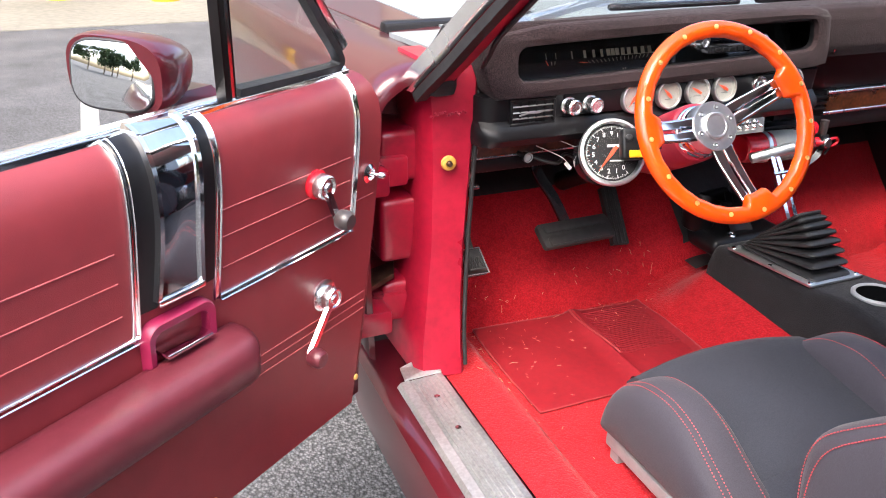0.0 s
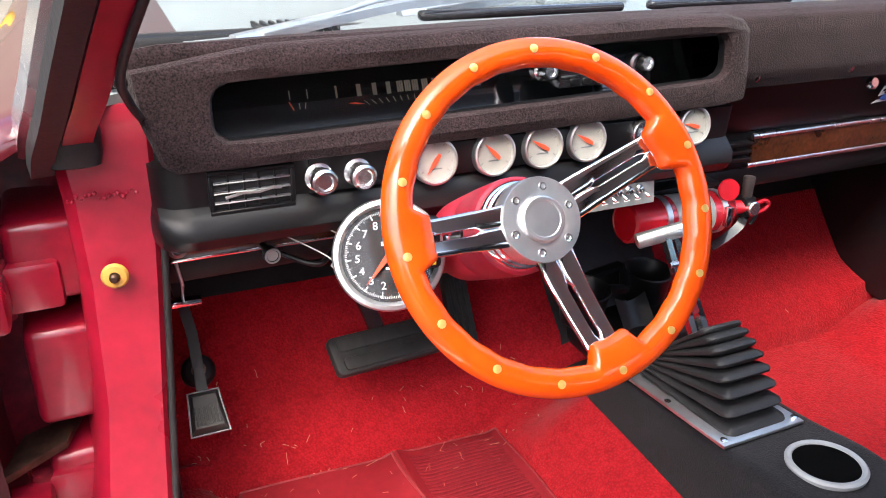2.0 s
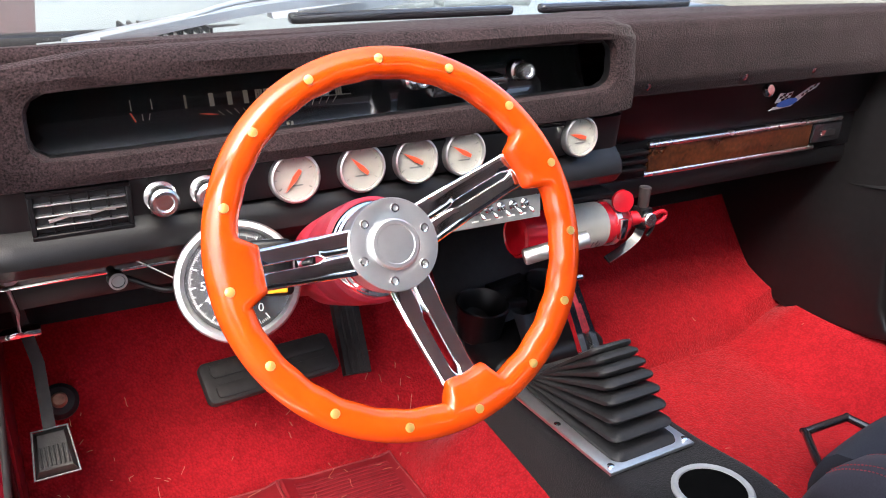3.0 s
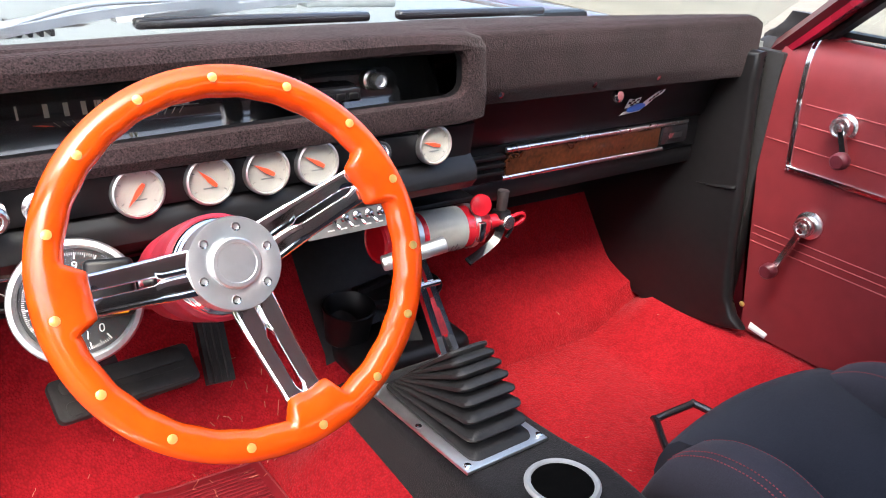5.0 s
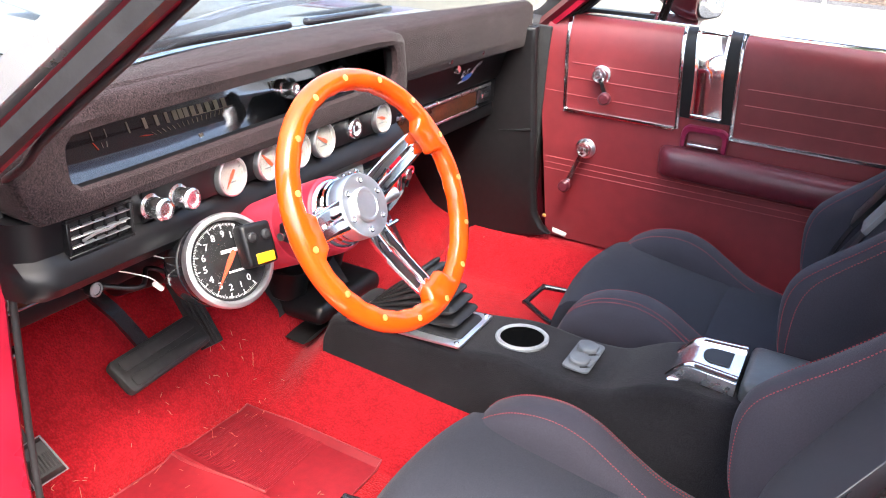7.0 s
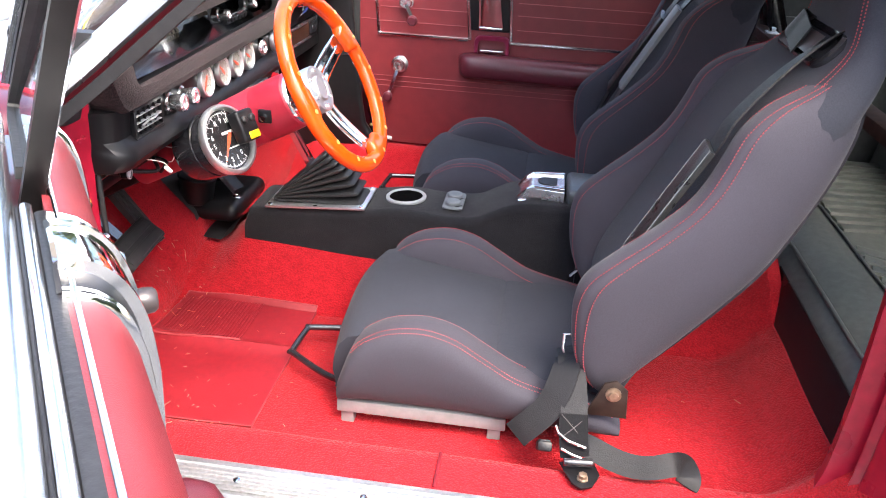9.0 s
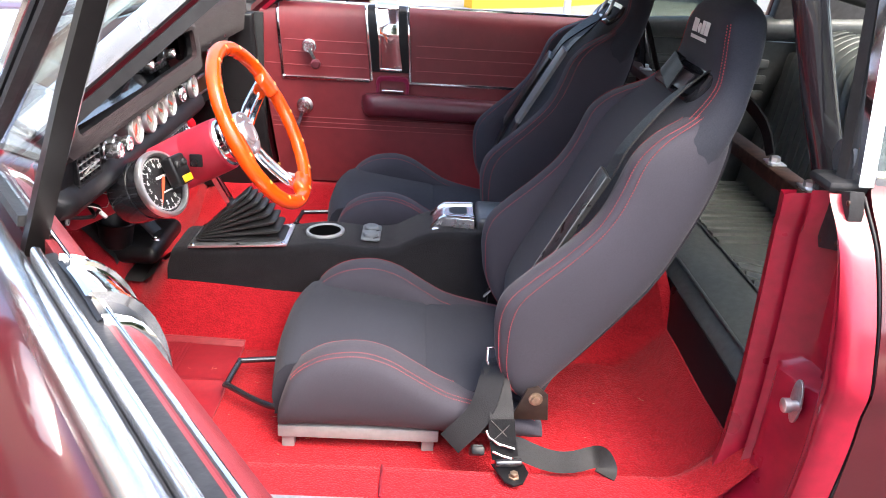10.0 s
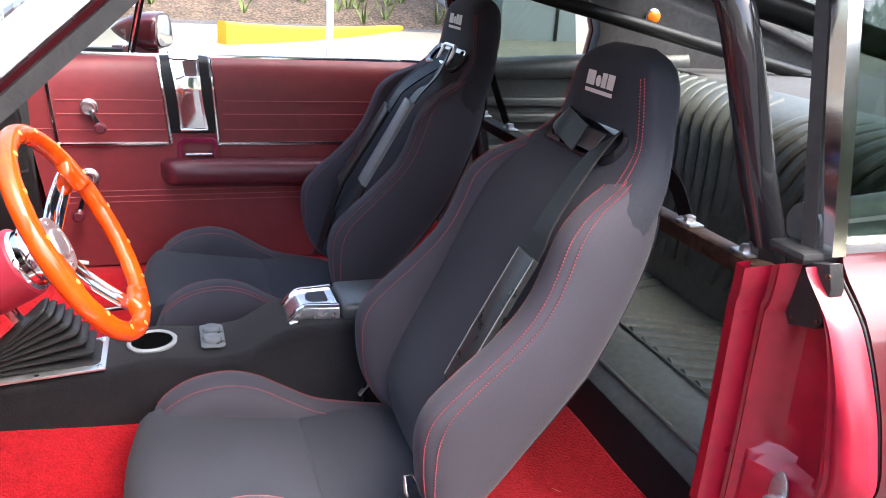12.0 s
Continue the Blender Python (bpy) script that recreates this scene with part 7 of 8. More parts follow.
            tagged(part("stitching", bm, "stitch", wg, "red stitching"), kind="stuff")
    # harness slot
    bm = B()
    mm = Matrix(((1, 0, 0, 0), (0, -0.66, 0.75, 0), (0, 0.75, 0.66, 0), (0, 0, 0, 1)))
    ctr = P(0, 0.650, 0.086)
    T = Matrix.Translation(ctr) @ mm
    o, i2 = rrect(0.238, 0.066, 0.026), rrect(0.204, 0.040, 0.017)
    loft(bm, [[T @ Vector((a, b, -0.012)) for a, b in o], [T @ Vector((a, b, 0.004)) for a, b in o], [T @ Vector((a * 0.95, b * 0.9, 0.008)) for a, b in o], [T @ Vector((a, b, 0.004)) for a, b in i2], [T @ Vector((a, b, -0.010)) for a, b in i2]])
    bmesh.ops.recalc_face_normals(bm, faces=bm.faces)
    part("harness_slot", bm, "gloss", s, "gloss black harness slot bezel")
    # plain embroidered mark on the head section
    bm = B()
    for k, (x0, x1) in enumerate(((-0.044, -0.024), (-0.020, -0.005), (0.018, 0.044))):
        prism(bm, [P(x, a, 0.0872) for x, a in ((x0, 0.742), (x1, 0.742), (x1, 0.768), (x0, 0.768))], Nn * 0.001)
    prism(bm, [P(x, a, 0.0872) for x, a in ((-0.044, 0.729), (0.044, 0.729), (0.044, 0.736), (-0.044, 0.736))], Nn * 0.001)
    part("embroidered_mark", bm, "whitepaint", s, "pale embroidered bars")
    bm = B()
    prism(bm, [P(0.005 + 0.008 * math.cos(t), 0.752 + 0.010 * math.sin(t), 0.0872) for t in np.linspace(0, 6.283, 15)[:-1]], Nn * 0.0012)
    part("embroidered_dot", bm, "whitepaint", s)
    # rails, recliner and adjuster bar
    for x in (-0.20, 0.20):
        bm = B()
        box(bm, O + Vector((x - 0.02, -0.30, 0.372)), O + Vector((x + 0.02, 0.008, 0.398)), 0.003)
        part("slide_rail", bm, "grey_paint", s)
        for y in (-0.01, -0.28):
            bm = B()
            box(bm, O + Vector((x - 0.012, y - 0.012, 0.335 - dz)), O + Vector((x + 0.012, y + 0.012, 0.373)), 0.003)
            part("rail_foot", bm, "grey_paint", s)
    bm = B()
    q = O + (Vector((0.022, 0.0, 0.018)) if dx > 0 else Vector((-0.006, 0.006, 0.0)))
    sweep(bm, spline([q + Vector((-0.140, -0.05, 0.388)), q + Vector((-0.137, 0.03, 0.388)), q + Vector((-0.066, 0.128, 0.385)), q + Vector((-0.056, 0.134, 0.385)), q + Vector((0.020, 0.126, 0.390)), q + Vector((0.028, 0.120, 0.390)), q + Vector((0.043, 0.03, 0.390)), q + Vector((0.044, -0.05, 0.388))], 4), 0.0065)
    part("adjuster_bar", bm, "gloss", s, "black steel seat adjuster bar")
    for x in (-0.245, 0.245):
        bm = B()
        prism(bm, [O + Vector((x, y, z)) for y, z in ((-0.43, 0.455), (-0.50, 0.455), (-0.495, 0.510), (-0.475, 0.527), (-0.455, 0.520))], (math.copysign(0.006, x), 0, 0), 0.002)
        rc = part("recliner_bracket", bm, "bracket", s, "brown steel recliner bracket")
        bm = B()
        lathe(bm, [(0.013, 0), (0.013, 0.005), (0.008, 0.006), (0.008, 0.011), (0.0, 0.0115)], O + Vector((x + math.copysign(0.005, x), -0.472, 0.502)), (math.copysign(1, x), 0, 0), 18)
        part("pivot_bolt", bm, "rivet_dull", rc)
    return P


PD = bucket_seat(-0.373, -0.002, 0.004, "charcoal fabric bucket seat with red stitching behind the wheel")
PP = bucket_seat(0.395, -0.015, 0.040, "charcoal fabric bucket seat with red stitching on the passenger side")


def rear_seat():
    s = thing("rear_seat", (0, -1.2, 0.40), "black pleated leatherette rear bench seat", "bench seat")
    bm = B()
    prof = [(-0.812, 0.36), (-0.842, 0.45), (-0.872, 0.530), (-0.900, 0.560), (-0.95, 0.574), (-1.02, 0.572), (-1.2, 0.556), (-1.36, 0.545), (-1.40, 0.40)]
    loft(bm, [[(x, y, z - 0.012 * (abs(x) / 0.7) ** 4) for y, z in prof] for x in np.linspace(-0.70, 0.70, 13)])
    bmesh.ops.recalc_face_normals(bm, faces=bm.faces)
    part("cushion", bm, "benchleather", s)
    bm = B()
    fp = [(-0.808, 0.365), (-0.838, 0.452), (-0.866, 0.525), (-0.872, 0.523), (-0.846, 0.445), (-0.818, 0.36)]
    loft(bm, [[(x, y, z - 0.012 * (abs(x) / 0.7) ** 4) for y, z in fp] for x in np.linspace(-0.705, 0.705, 13)])
    bmesh.ops.recalc_face_normals(bm, faces=bm.faces)
    part("front_facing", bm, "kick", s, "black vinyl front facing")
    bm = B()
    sweep(bm, [(x, -0.896, 0.559) for x in np.linspace(-0.69, 0.69, 9)], 0.004)
    sweep(bm, [(x, -1.015, 0.576) for x in np.linspace(-0.69, 0.69, 9)], 0.003)
    part("piping", bm, "benchleather", s)
    for side in (-1, 1):
        for i in range(13):
            bm = B()
            x = side * (0.06 + 0.05 * i)
            x2 = x + side * 0.09
            if abs(x2) > 0.70:
                continue
            sweep(bm, [(x + (x2 - x) * t, -1.022 - 0.30 * t, 0.573 - 0.026 * t) for t in np.linspace(0, 1, 6)], [(-0.022, -0.006), (0.022, -0.006), (0.016, 0.004), (0.0, 0.007), (-0.016, 0.004)])
            part("cushion_pleat", bm, "benchleather", s)
    bm = B()
    bp = [(-1.29, 0.52), (-1.31, 0.65), (-1.342, 0.80), (-1.365, 0.90), (-1.385, 0.965), (-1.42, 1.010), (-1.48, 1.040), (-1.56, 1.055), (-1.62, 1.05), (-1.65, 1.0), (-1.60, 0.5)]
    face = spline([(0, y, z) for y, z in bp[:8]], 6)
    loft(bm, [[(x, y - 0.02 * (x / 0.7) ** 2, z - 0.03 * (abs(x) / 0.72) ** 5) for y, z in bp] for x in np.linspace(-0.72, 0.72, 15)])
    bmesh.ops.recalc_face_normals(bm, faces=bm.faces)
    part("back", bm, "benchleather", s)
    for side in (-1, 1):
        for i in range(15):
            x0 = side * (0.04 + 0.047 * i)
            bm = B()
            pts = []
            for t in np.linspace(0, 1, 18):
                f = face[5 + round(t * 34)]
                y, z = f.y, f.z - 0.002
                x = x0 - side * 0.16 * (1 - t) ** 1.0 + side * 0.06
                pts.append((x, y - 0.02 * (x / 0.7) ** 2, z))
            if any(abs(p[0]) > 0.71 or p[0] * side < 0.01 for p in pts):
                pts = [p for p in pts if abs(p[0]) < 0.70 and p[0] * side > 0.01]
            if len(pts) < 3:
                continue
            sweep(bm, pts, [(-0.021, -0.004), (0.021, -0.004), (0.016, 0.006), (0.0, 0.010), (-0.016, 0.006)], up=lambda p: (0, max(0.05, 1.02 - p.z) * 8, 1))
            part("back_pleat", bm, "benchleather", s)


rear_seat()

# ---- small things ----
def extinguisher():
    e = thing("fire_extinguisher", (-0.04, 0.28, 0.80), "small red fire extinguisher strapped under the dashboard", "fire extinguisher")
    a, b = Vector((-0.145, 0.283, 0.803)), Vector((0.072, 0.283, 0.795))
    d = (b - a).normalized()
    bm = B()
    lathe(bm, [(0.026, 0.002), (0.028, 0.0), (0.032, 0.003), (0.0335, 0.010), (0.0335, 0.165), (0.032, 0.180), (0.026, 0.196), (0.016, 0.208), (0.012, 0.212), (0.012, 0.232)], a, d, 36)
    part("cylinder", bm, "red_plastic", e, "glossy red cylinder")
    bm = B()
    lathe(bm, [(0.0337, 0.075), (0.0342, 0.0755), (0.0342, 0.148), (0.0337, 0.1485)], a, d, 36)
    lb = part("label", bm, "dial", e, "pale printed label")
    rng = random.Random(5)
    for i in range(9):
        bm = B()
        t = 0.080 + 0.007 * i
        x, y, dd = basis(d)
        for k in range(3):
            an = radians(rng.uniform(195, 225) + 26 * k)
            p = a + d * t + (x * math.cos(an) + y * math.sin(an)) * 0.0345
            q = a + d * t + (x * math.cos(an + .3) + y * math.sin(an + .3)) * 0.0345
            sweep(bm, [p, q], 0.0008)
        tagged(part("print_bar", bm, "darkgrey", lb), kind="stuff")
    for t in (0.060, 0.168):
        bm = B()
        lathe(bm, [(0.0338, t - 0.005), (0.0352, t - 0.0048), (0.0352, t + 0.0048), (0.0338, t + 0.005)], a, d, 32)
        part("band", bm, "alu", e, "steel band")
    bm = B()
    box(bm, a + d * 0.166 + Vector((-0.004, -0.043, -0.012)), a + d * 0.166 + Vector((0.008, -0.033, 0.020)), 0.002)
    part("clasp", bm, "chrome", e)
    bm = B()
    box(bm, (-0.12, 0.29, 0.833), (0.04, 0.335, 0.842), 0.003)
    box(bm, (-0.10, 0.318, 0.80), (0.03, 0.326, 0.835), 0.003)
    part("bracket", bm, "black", e)
    bm = B()
    lathe(bm, [(0.0165, 0), (0.0175, 0.002), (0.0165, 0.006), (0.0, 0.007)], (0.030, 0.262, 0.838), (-0.3, -1, 0.25), 24)
    part("pull_tab", bm, "red_plastic", e)
    v = b + d * 0.018
    bm = B()
    box(bm, v + Vector((-0.008, -0.012, -0.016)), v + Vector((0.016, 0.012, 0.018)), 0.004)
    part("valve", bm, "black", e)
    bm = B()
    cyl(bm, v + Vector((0.004, 0, 0.014)), v + Vector((0.004, 0, 0.050)), 0.0085, 0.0095, 18, 0.001)
    part("nozzle", bm, "knob", e)
    bm = B()
    lathe(bm, [(0.012, 0), (0.012, 0.008), (0.010, 0.010), (0.0, 0.0095)], v + Vector((0.006, -0.011, 0.0)), (0, -1, 0.1), 22)
    part("pressure_gauge", bm, "polish", e)
    bm = B()
    ringc = v + Vector((0.036, -0.004, -0.004))
    sweep(bm, [ringc + Vector((0.020 * math.cos(t), 0.004 * math.cos(t), 0.009 * math.sin(t))) for t in np.linspace(0, 6.283, 25)[:-1]], 0.0035, up=(0, 1, 0), closed=True)
    part("pin_ring", bm, "red_plastic", e)
    bm = B()
    sweep(bm, spline([v + Vector((0.004, -0.004, -0.012)), v + Vector((-0.012, -0.010, -0.030)), v + Vector((-0.04, -0.012, -0.045)), v + Vector((-0.066, -0.012, -0.056))], 5), [(-0.007, -0.002), (0.007, -0.002), (0.007, 0.002), (-0.007, 0.002)], up=(0, -0.5, 1))
    part("lever", bm, "gloss", e)
    bm = B()
    sweep(bm, spline([v + Vector((0.010, -0.004, 0.012)), v + Vector((0.022, -0.010, -0.010)), v + Vector((0.010, -0.012, -0.028))], 5), 0.003)
    part("hose_clip", bm, "black", e)


def switch_panel():
    s = thing("switch_panel", (-0.14, 0.30, 0.84), "grey steel switch panel with chrome toggle switches", "switch panel")
    m = facing((-0.140, 0.292, 0.838), (0, -1, 0.15))
    bm = B()
    box(bm, (-0.066, -0.021, -0.002), (0.066, 0.021, 0.001), 0.001, 1, m=m)
    part("plate", bm, "grey_paint", s)
    for i in range(5):
        x = -0.034 + 0.018 * i
        t = part("toggle", lathe(B(), [(0.0062, 0.0), (0.0062, 0.004), (0.004, 0.006), (0.004, 0.009), (0.002, 0.010)], m @ Vector((x, 0.002, 0.001)), (0, -1, 0.15), 12), "chrome", s)
        bm = B()
        lathe(bm, [(0.0015, 0), (0.0026, 0.014), (0.0015, 0.016)], m @ Vector((x, 0.002, 0.009)), (0.1, -1, -0.35), 10)
        part("bat", bm, "chrome", t)
        bm = B()
        box(bm, (x - 0.005, -0.014, 0.001), (x + 0.005, -0.012, 0.0014), m=m)
        part("caption_bar", bm, "white", s)
    for x in (-0.060, 0.060):
        part("screw", lathe(B(), [(0.003, 0), (0.002, 0.002)], m @ Vector((x, 0.012, 0.001)), (0, -1, 0.15), 10), "chrome", s)


def pedals():
    b = thing("brake_pedal", (-0.392, 0.46, 0.58), "wide black rubber brake pedal", "pedal")
    m = Matrix.Translation((-0.394, 0.468, 0.568)) @ Matrix.Rotation(radians(6), 4, "Z") @ Matrix.Rotation(radians(38), 4, "X") @ Matrix.Rotation(radians(4), 4, "Y")
    bm = B()
    prism(bm, [m @ Vector((x, y, -0.008)) for x, y in rrect(0.202, 0.062, 0.010)], m.to_3x3() @ Vector((0, 0, 0.016)), 0.004)
    part("pad", bm, "pedal", b)
    for y in (-0.016, 0.014):
        bm2 = B()
        prism(bm2, [m @ Vector((x, y + q, 0.007)) for x, q in rrect(0.176, 0.020, 0.006)], m.to_3x3() @ Vector((0, 0, 0.004)), 0.0015)
        part("tread", bm2, "pedal", b)
    bm = B()
    sweep(bm, spline([m @ Vector((-0.01, 0.02, -0.006)), (-0.42, 0.53, 0.63), (-0.455, 0.56, 0.70), (-0.462, 0.55, 0.80)], 5), [(-0.012, -0.004), (0.012, -0.004), (0.012, 0.004), (-0.012, 0.004)], up=(0, -1, 0.6))
    part("arm", bm, "gloss", b)
    g = thing("accelerator_pedal", (-0.215, 0.55, 0.52), "long narrow black accelerator pedal", "pedal")
    p0, p1 = Vector((-0.246, 0.498, 0.500)), Vector((-0.234, 0.593, 0.608))
    bm = B()
    sweep(bm, [p0, p0.lerp(p1, .5), p1], [(-0.023, -0.007), (0.023, -0.007), (0.021, 0.006), (-0.021, 0.006)], up=(0, -0.75, 0.66))
    part("pad", bm, "pedal", g)
    for x in (-0.011, 0.0, 0.011):
        bm = B()
        off = Vector((x, -0.0055, 0.0048))
        sweep(bm, [p0 + off, p1 + off], 0.0025)
        part("rib", bm, "pedal", g)
    bm = B()
    sweep(bm, spline([p1, (-0.205, 0.66, 0.66), (-0.20, 0.70, 0.74)], 4), 0.006)
    part("rod", bm, "black", g)
    k = thing("parking_brake_pedal", (-0.675, 0.41, 0.59), "black parking brake pedal with ribbed rubber pad", "pedal")
    m = Matrix.Translation((-0.684, 0.385, 0.579)) @ Matrix.Rotation(radians(42), 4, "X")
    bm = B()
    loft(bm, [[m @ Vector((x, y, z)) for x, y in ((-w, -h), (w, -h), (w * 0.8, h), (-w * 0.8, h))] for w, h, z in ((0.023, 0.027, -0.010), (0.023, 0.027, 0.004), (0.018, 0.021, 0.012))])
    bmesh.ops.recalc_face_normals(bm, faces=bm.faces)
    pd = part("pad", bm, "pedal", k)
    bm = B()
    sweep(bm, [m @ Vector((x, y, 0.0045)) for x, y in ((-0.0245, -0.0285), (0.0245, -0.0285), (0.0195, 0.0285), (-0.0195, 0.0285))], 0.0014, up=(0, -0.7, 0.7), closed=True)
    part("pad_trim", bm, "grey_paint", pd, "bright metal pad border")
    for i in range(7):
        bm = B()
        box(bm, (-0.0155 + 0.0048 * i, -0.018, 0.011), (-0.0130 + 0.0048 * i, 0.006, 0.0145), 0.0008, 1, m=m)
        part("rib", bm, "pedal", k)
    bm = B()
    sweep(bm, [m @ Vector((0, 0.02, -0.002)), (-0.683, 0.46, 0.66), (-0.70, 0.475, 0.77)], [(-0.007, -0.004), (0.007, -0.004), (0.007, 0.004), (-0.007, 0.004)], up=(0, -1, 0.3))
    part("arm", bm, "pedal", k)
    h = thing("brake_release", (-0.694, 0.40, 0.74), "small chrome parking brake release handle", "handle")
    bm = B()
    box(bm, (-0.716, 0.392, 0.733), (-0.672, 0.410, 0.741), 0.002)
    part("handle", bm, "chrome", h)
    bm = B()
    sweep(bm, [(-0.694, 0.40, 0.740), (-0.692, 0.398, 0.76), (-0.698, 0.40, 0.80)], 0.0022)
    part("wire", bm, "alu", h)
    f = thing("dimmer_switch", (-0.625, 0.60, 0.50), "round floor dimmer switch in a black rubber collar", "switch")
    z = floor_z(-0.668, 0.590)
    n = (0, -0.75, 0.66)
    part("collar", lathe(B(), [(0.026, -0.004), (0.026, 0.006), (0.020, 0.012), (0.012, 0.013)], (-0.668, 0.590, z), n, 24), "rubber", f)
    part("button", lathe(B(), [(0.011, 0.01), (0.011, 0.020), (0.008, 0.023), (0.0, 0.023)], (-0.668, 0.590, z), n, 20), "tan_button", f)


def floor_mat():
    m = thing("floor_mat", (-0.42, 0.32, 0.36), "translucent red vinyl floor mat, creased and scuffed, on the carpet", "floor mat")
    def pt(u, v, dz=0.006):
        x = -0.643 + 0.432 * u
        y = 0.150 + 0.316 * v - 0.012 * u * v
        lift = 0.010 * math.exp(-((u - 0.585) / 0.035) ** 2) + 0.010 * (v ** 6) * (1 - u) * 0.6
        return Vector((x, y, floor_z(x, y) * (1 if v < 0.93 else 1) + dz + lift))
    bm = B()
    plate(bm, lambda u, v: pt(u, v), 36, 26, 0.004, (0, 0, -1))
    part("sheet", bm, "mat", m)
    for a, b in (((0, 0), (1, 0)), ((1, 0), (1, 1)), ((1, 1), (0, 1)), ((0, 1), (0, 0))):
        bm = B()
        sweep(bm, [pt(a[0] + (b[0] - a[0]) * t, a[1] + (b[1] - a[1]) * t, 0.006) for t in np.linspace(0, 1, 22)], 0.0014)
        part("rim", bm, "mat_edge", m)
    bm = B()
    sweep(bm, [pt(0.585 + 0.02 * math.sin(v * 5), v, 0.0065) for v in np.linspace(0.38, 1.0, 16)], 0.0025)
    part("crease", bm, "mat_edge", m)
    for i in range(24):
        bm = B()
        v = 0.40 + 0.024 * i
        sweep(bm, [pt(u, v, 0.0064) for u in np.linspace(0.62, 0.975, 8)], 0.0016)
        part("rib", bm, "mat", m)


def ribbon(bm, pts, w, up, th=0.0016):
    P = spline(pts, 6)
    sweep(bm, P, [(-w, -th), (w, -th), (w, th), (-w, th)], up=up)
    return bm


def belts():
    Nn = (0, 0.913, 0.408)
    b = thing("shoulder_harness", PD(-0.1, 0.4, 0.1), "black shoulder strap with a carbon pattern pad over the driver's seat", "seat belt", "seat belts")
    bm = B()
    ribbon(bm, [PD(-0.060, 0.675, 0.06), PD(-0.085, 0.655, 0.100), PD(-0.120, 0.600, 0.112), PD(-0.148, 0.53, 0.108), PD(-0.156, 0.482, 0.103), PD(-0.150, 0.35, 0.103), PD(-0.147, 0.24, 0.104), PD(-0.155, 0.13, 0.110), PD(-0.175, 0.05, 0.118)], 0.025, Nn)
    part("strap", bm, "webbing", b)
    bm = B()
    ribbon(bm, [PD(0.075, 0.70, 0.02), PD(0.070, 0.668, 0.104), PD(0.03, 0.655, 0.108), PD(-0.03, 0.645, 0.108)], 0.024, Nn)
    part("strap", bm, "webbing", b)
    bm = B()
    P = spline([PD(-0.156, 0.480, 0.107), PD(-0.150, 0.35, 0.107), PD(-0.147, 0.245, 0.108)], 8)
    sweep(bm, P, [(-0.031, -0.003), (0.031, -0.003), (0.031, 0.004), (0.026, 0.006), (-0.026, 0.006), (-0.031, 0.004)], up=Nn)
    pd = part("pad", bm, "carbon", b, "carbon pattern shoulder pad")
    for s in (-1, 1):
        bm = B()
        sweep(bm, [p + Vector((s * 0.0275, 0.005, 0.003)) for p in P], 0.0010)
        part("pad_seam", bm, "darkgrey", pd)
    bm = B()
    prism(bm, [PD(x, a, 0.100) for x, a in ((-0.075, 0.665), (0.015, 0.665), (0.015, 0.635), (-0.075, 0.635))], Vector(Nn) * 0.002, 0.0005)
    part("slider", bm, "knob", b)
    p = thing("shoulder_harness", PP(-0.1, 0.4, 0.1), "pair of black shoulder straps with pads over the passenger seat", "seat belt", "seat belts")
    for pts, w, mat in (([(-0.06, 0.66, 0.10), (0.0, 0.57, 0.106), (0.02, 0.50, 0.100), (0.083, 0.265, 0.100), (0.07, 0.06, 0.11)], 0.022, "webbing"),
                        ([(-0.02, 0.66, 0.10), (-0.115, 0.60, 0.108), (-0.135, 0.54, 0.112), (-0.118, 0.317, 0.112), (-0.10, 0.08, 0.11)], 0.022, "webbing")):
        bm = B()
        ribbon(bm, [PP(*q) for q in pts], w, Nn)
        part("strap", bm, mat, p)
        bm = B()
        P = spline([PP(*q) for q in pts[2:4]], 8)
        sweep(bm, [q + Vector(Nn) * 0.004 for q in P], [(-0.029, -0.003), (0.029, -0.003), (0.029, 0.005), (0.024, 0.008), (-0.024, 0.008), (-0.029, 0.005)], up=Nn)
        part("pad", bm, "carbon" if pts[0][0] == -0.06 else "darkgrey", p, "black padded sleeve" if pts[0][0] == -0.06 else "grey padded sleeve")
    bm = B()
    o = rrect(0.080, 0.046, 0.010)
    T = Matrix.Translation(PP(-0.05, 0.655, 0.112)) @ Matrix(((1, 0, 0, 0), (0, -0.408, 0.913, 0), (0, 0.913, 0.408, 0), (0, 0, 0, 1)))
    sweep(bm, [T @ Vector((a, c, 0)) for a, c in o], 0.0045, up=Nn, closed=True)
    part("slider", bm, "alu", p, "silver strap slider")
    l = thing("lap_belt", (-0.70, -0.42, 0.40), "black lap belt with steel adjuster bolted to the sill", "seat belt", "seat belts")
    bm = B()
    ribbon(bm, [(-0.545, -0.397, 0.540), (-0.575, -0.400, 0.540), (-0.610, -0.405, 0.522), (-0.640, -0.411, 0.492), (-0.660, -0.412, 0.472), (-0.675, -0.414, 0.455)], 0.022, (-0.75, 0.1, 0.6))
    part("strap", bm, "webbing", l, "lap strap with a sheen along its weave")
    bm = B()
    ribbon(bm, [(-0.655, -0.4115, 0.479), (-0.672, -0.413, 0.460), (-0.690, -0.416, 0.440), (-0.700, -0.419, 0.428)], 0.0235, (-0.75, 0.1, 0.6), 0.0026)
    sw = part("sewn_end", bm, "web", l)
    for y0, y1 in ((-0.432, -0.392), (-0.392, -0.432)):
        bm = B()
        sweep(bm, [(-0.6600, y0, 0.4790), (-0.6725, (y0 + y1) / 2 - 0.001, 0.4640), (-0.6850, y1, 0.4492)], 0.0006)
        part("cross_stitch", bm, "knob", sw)
    bm = B()
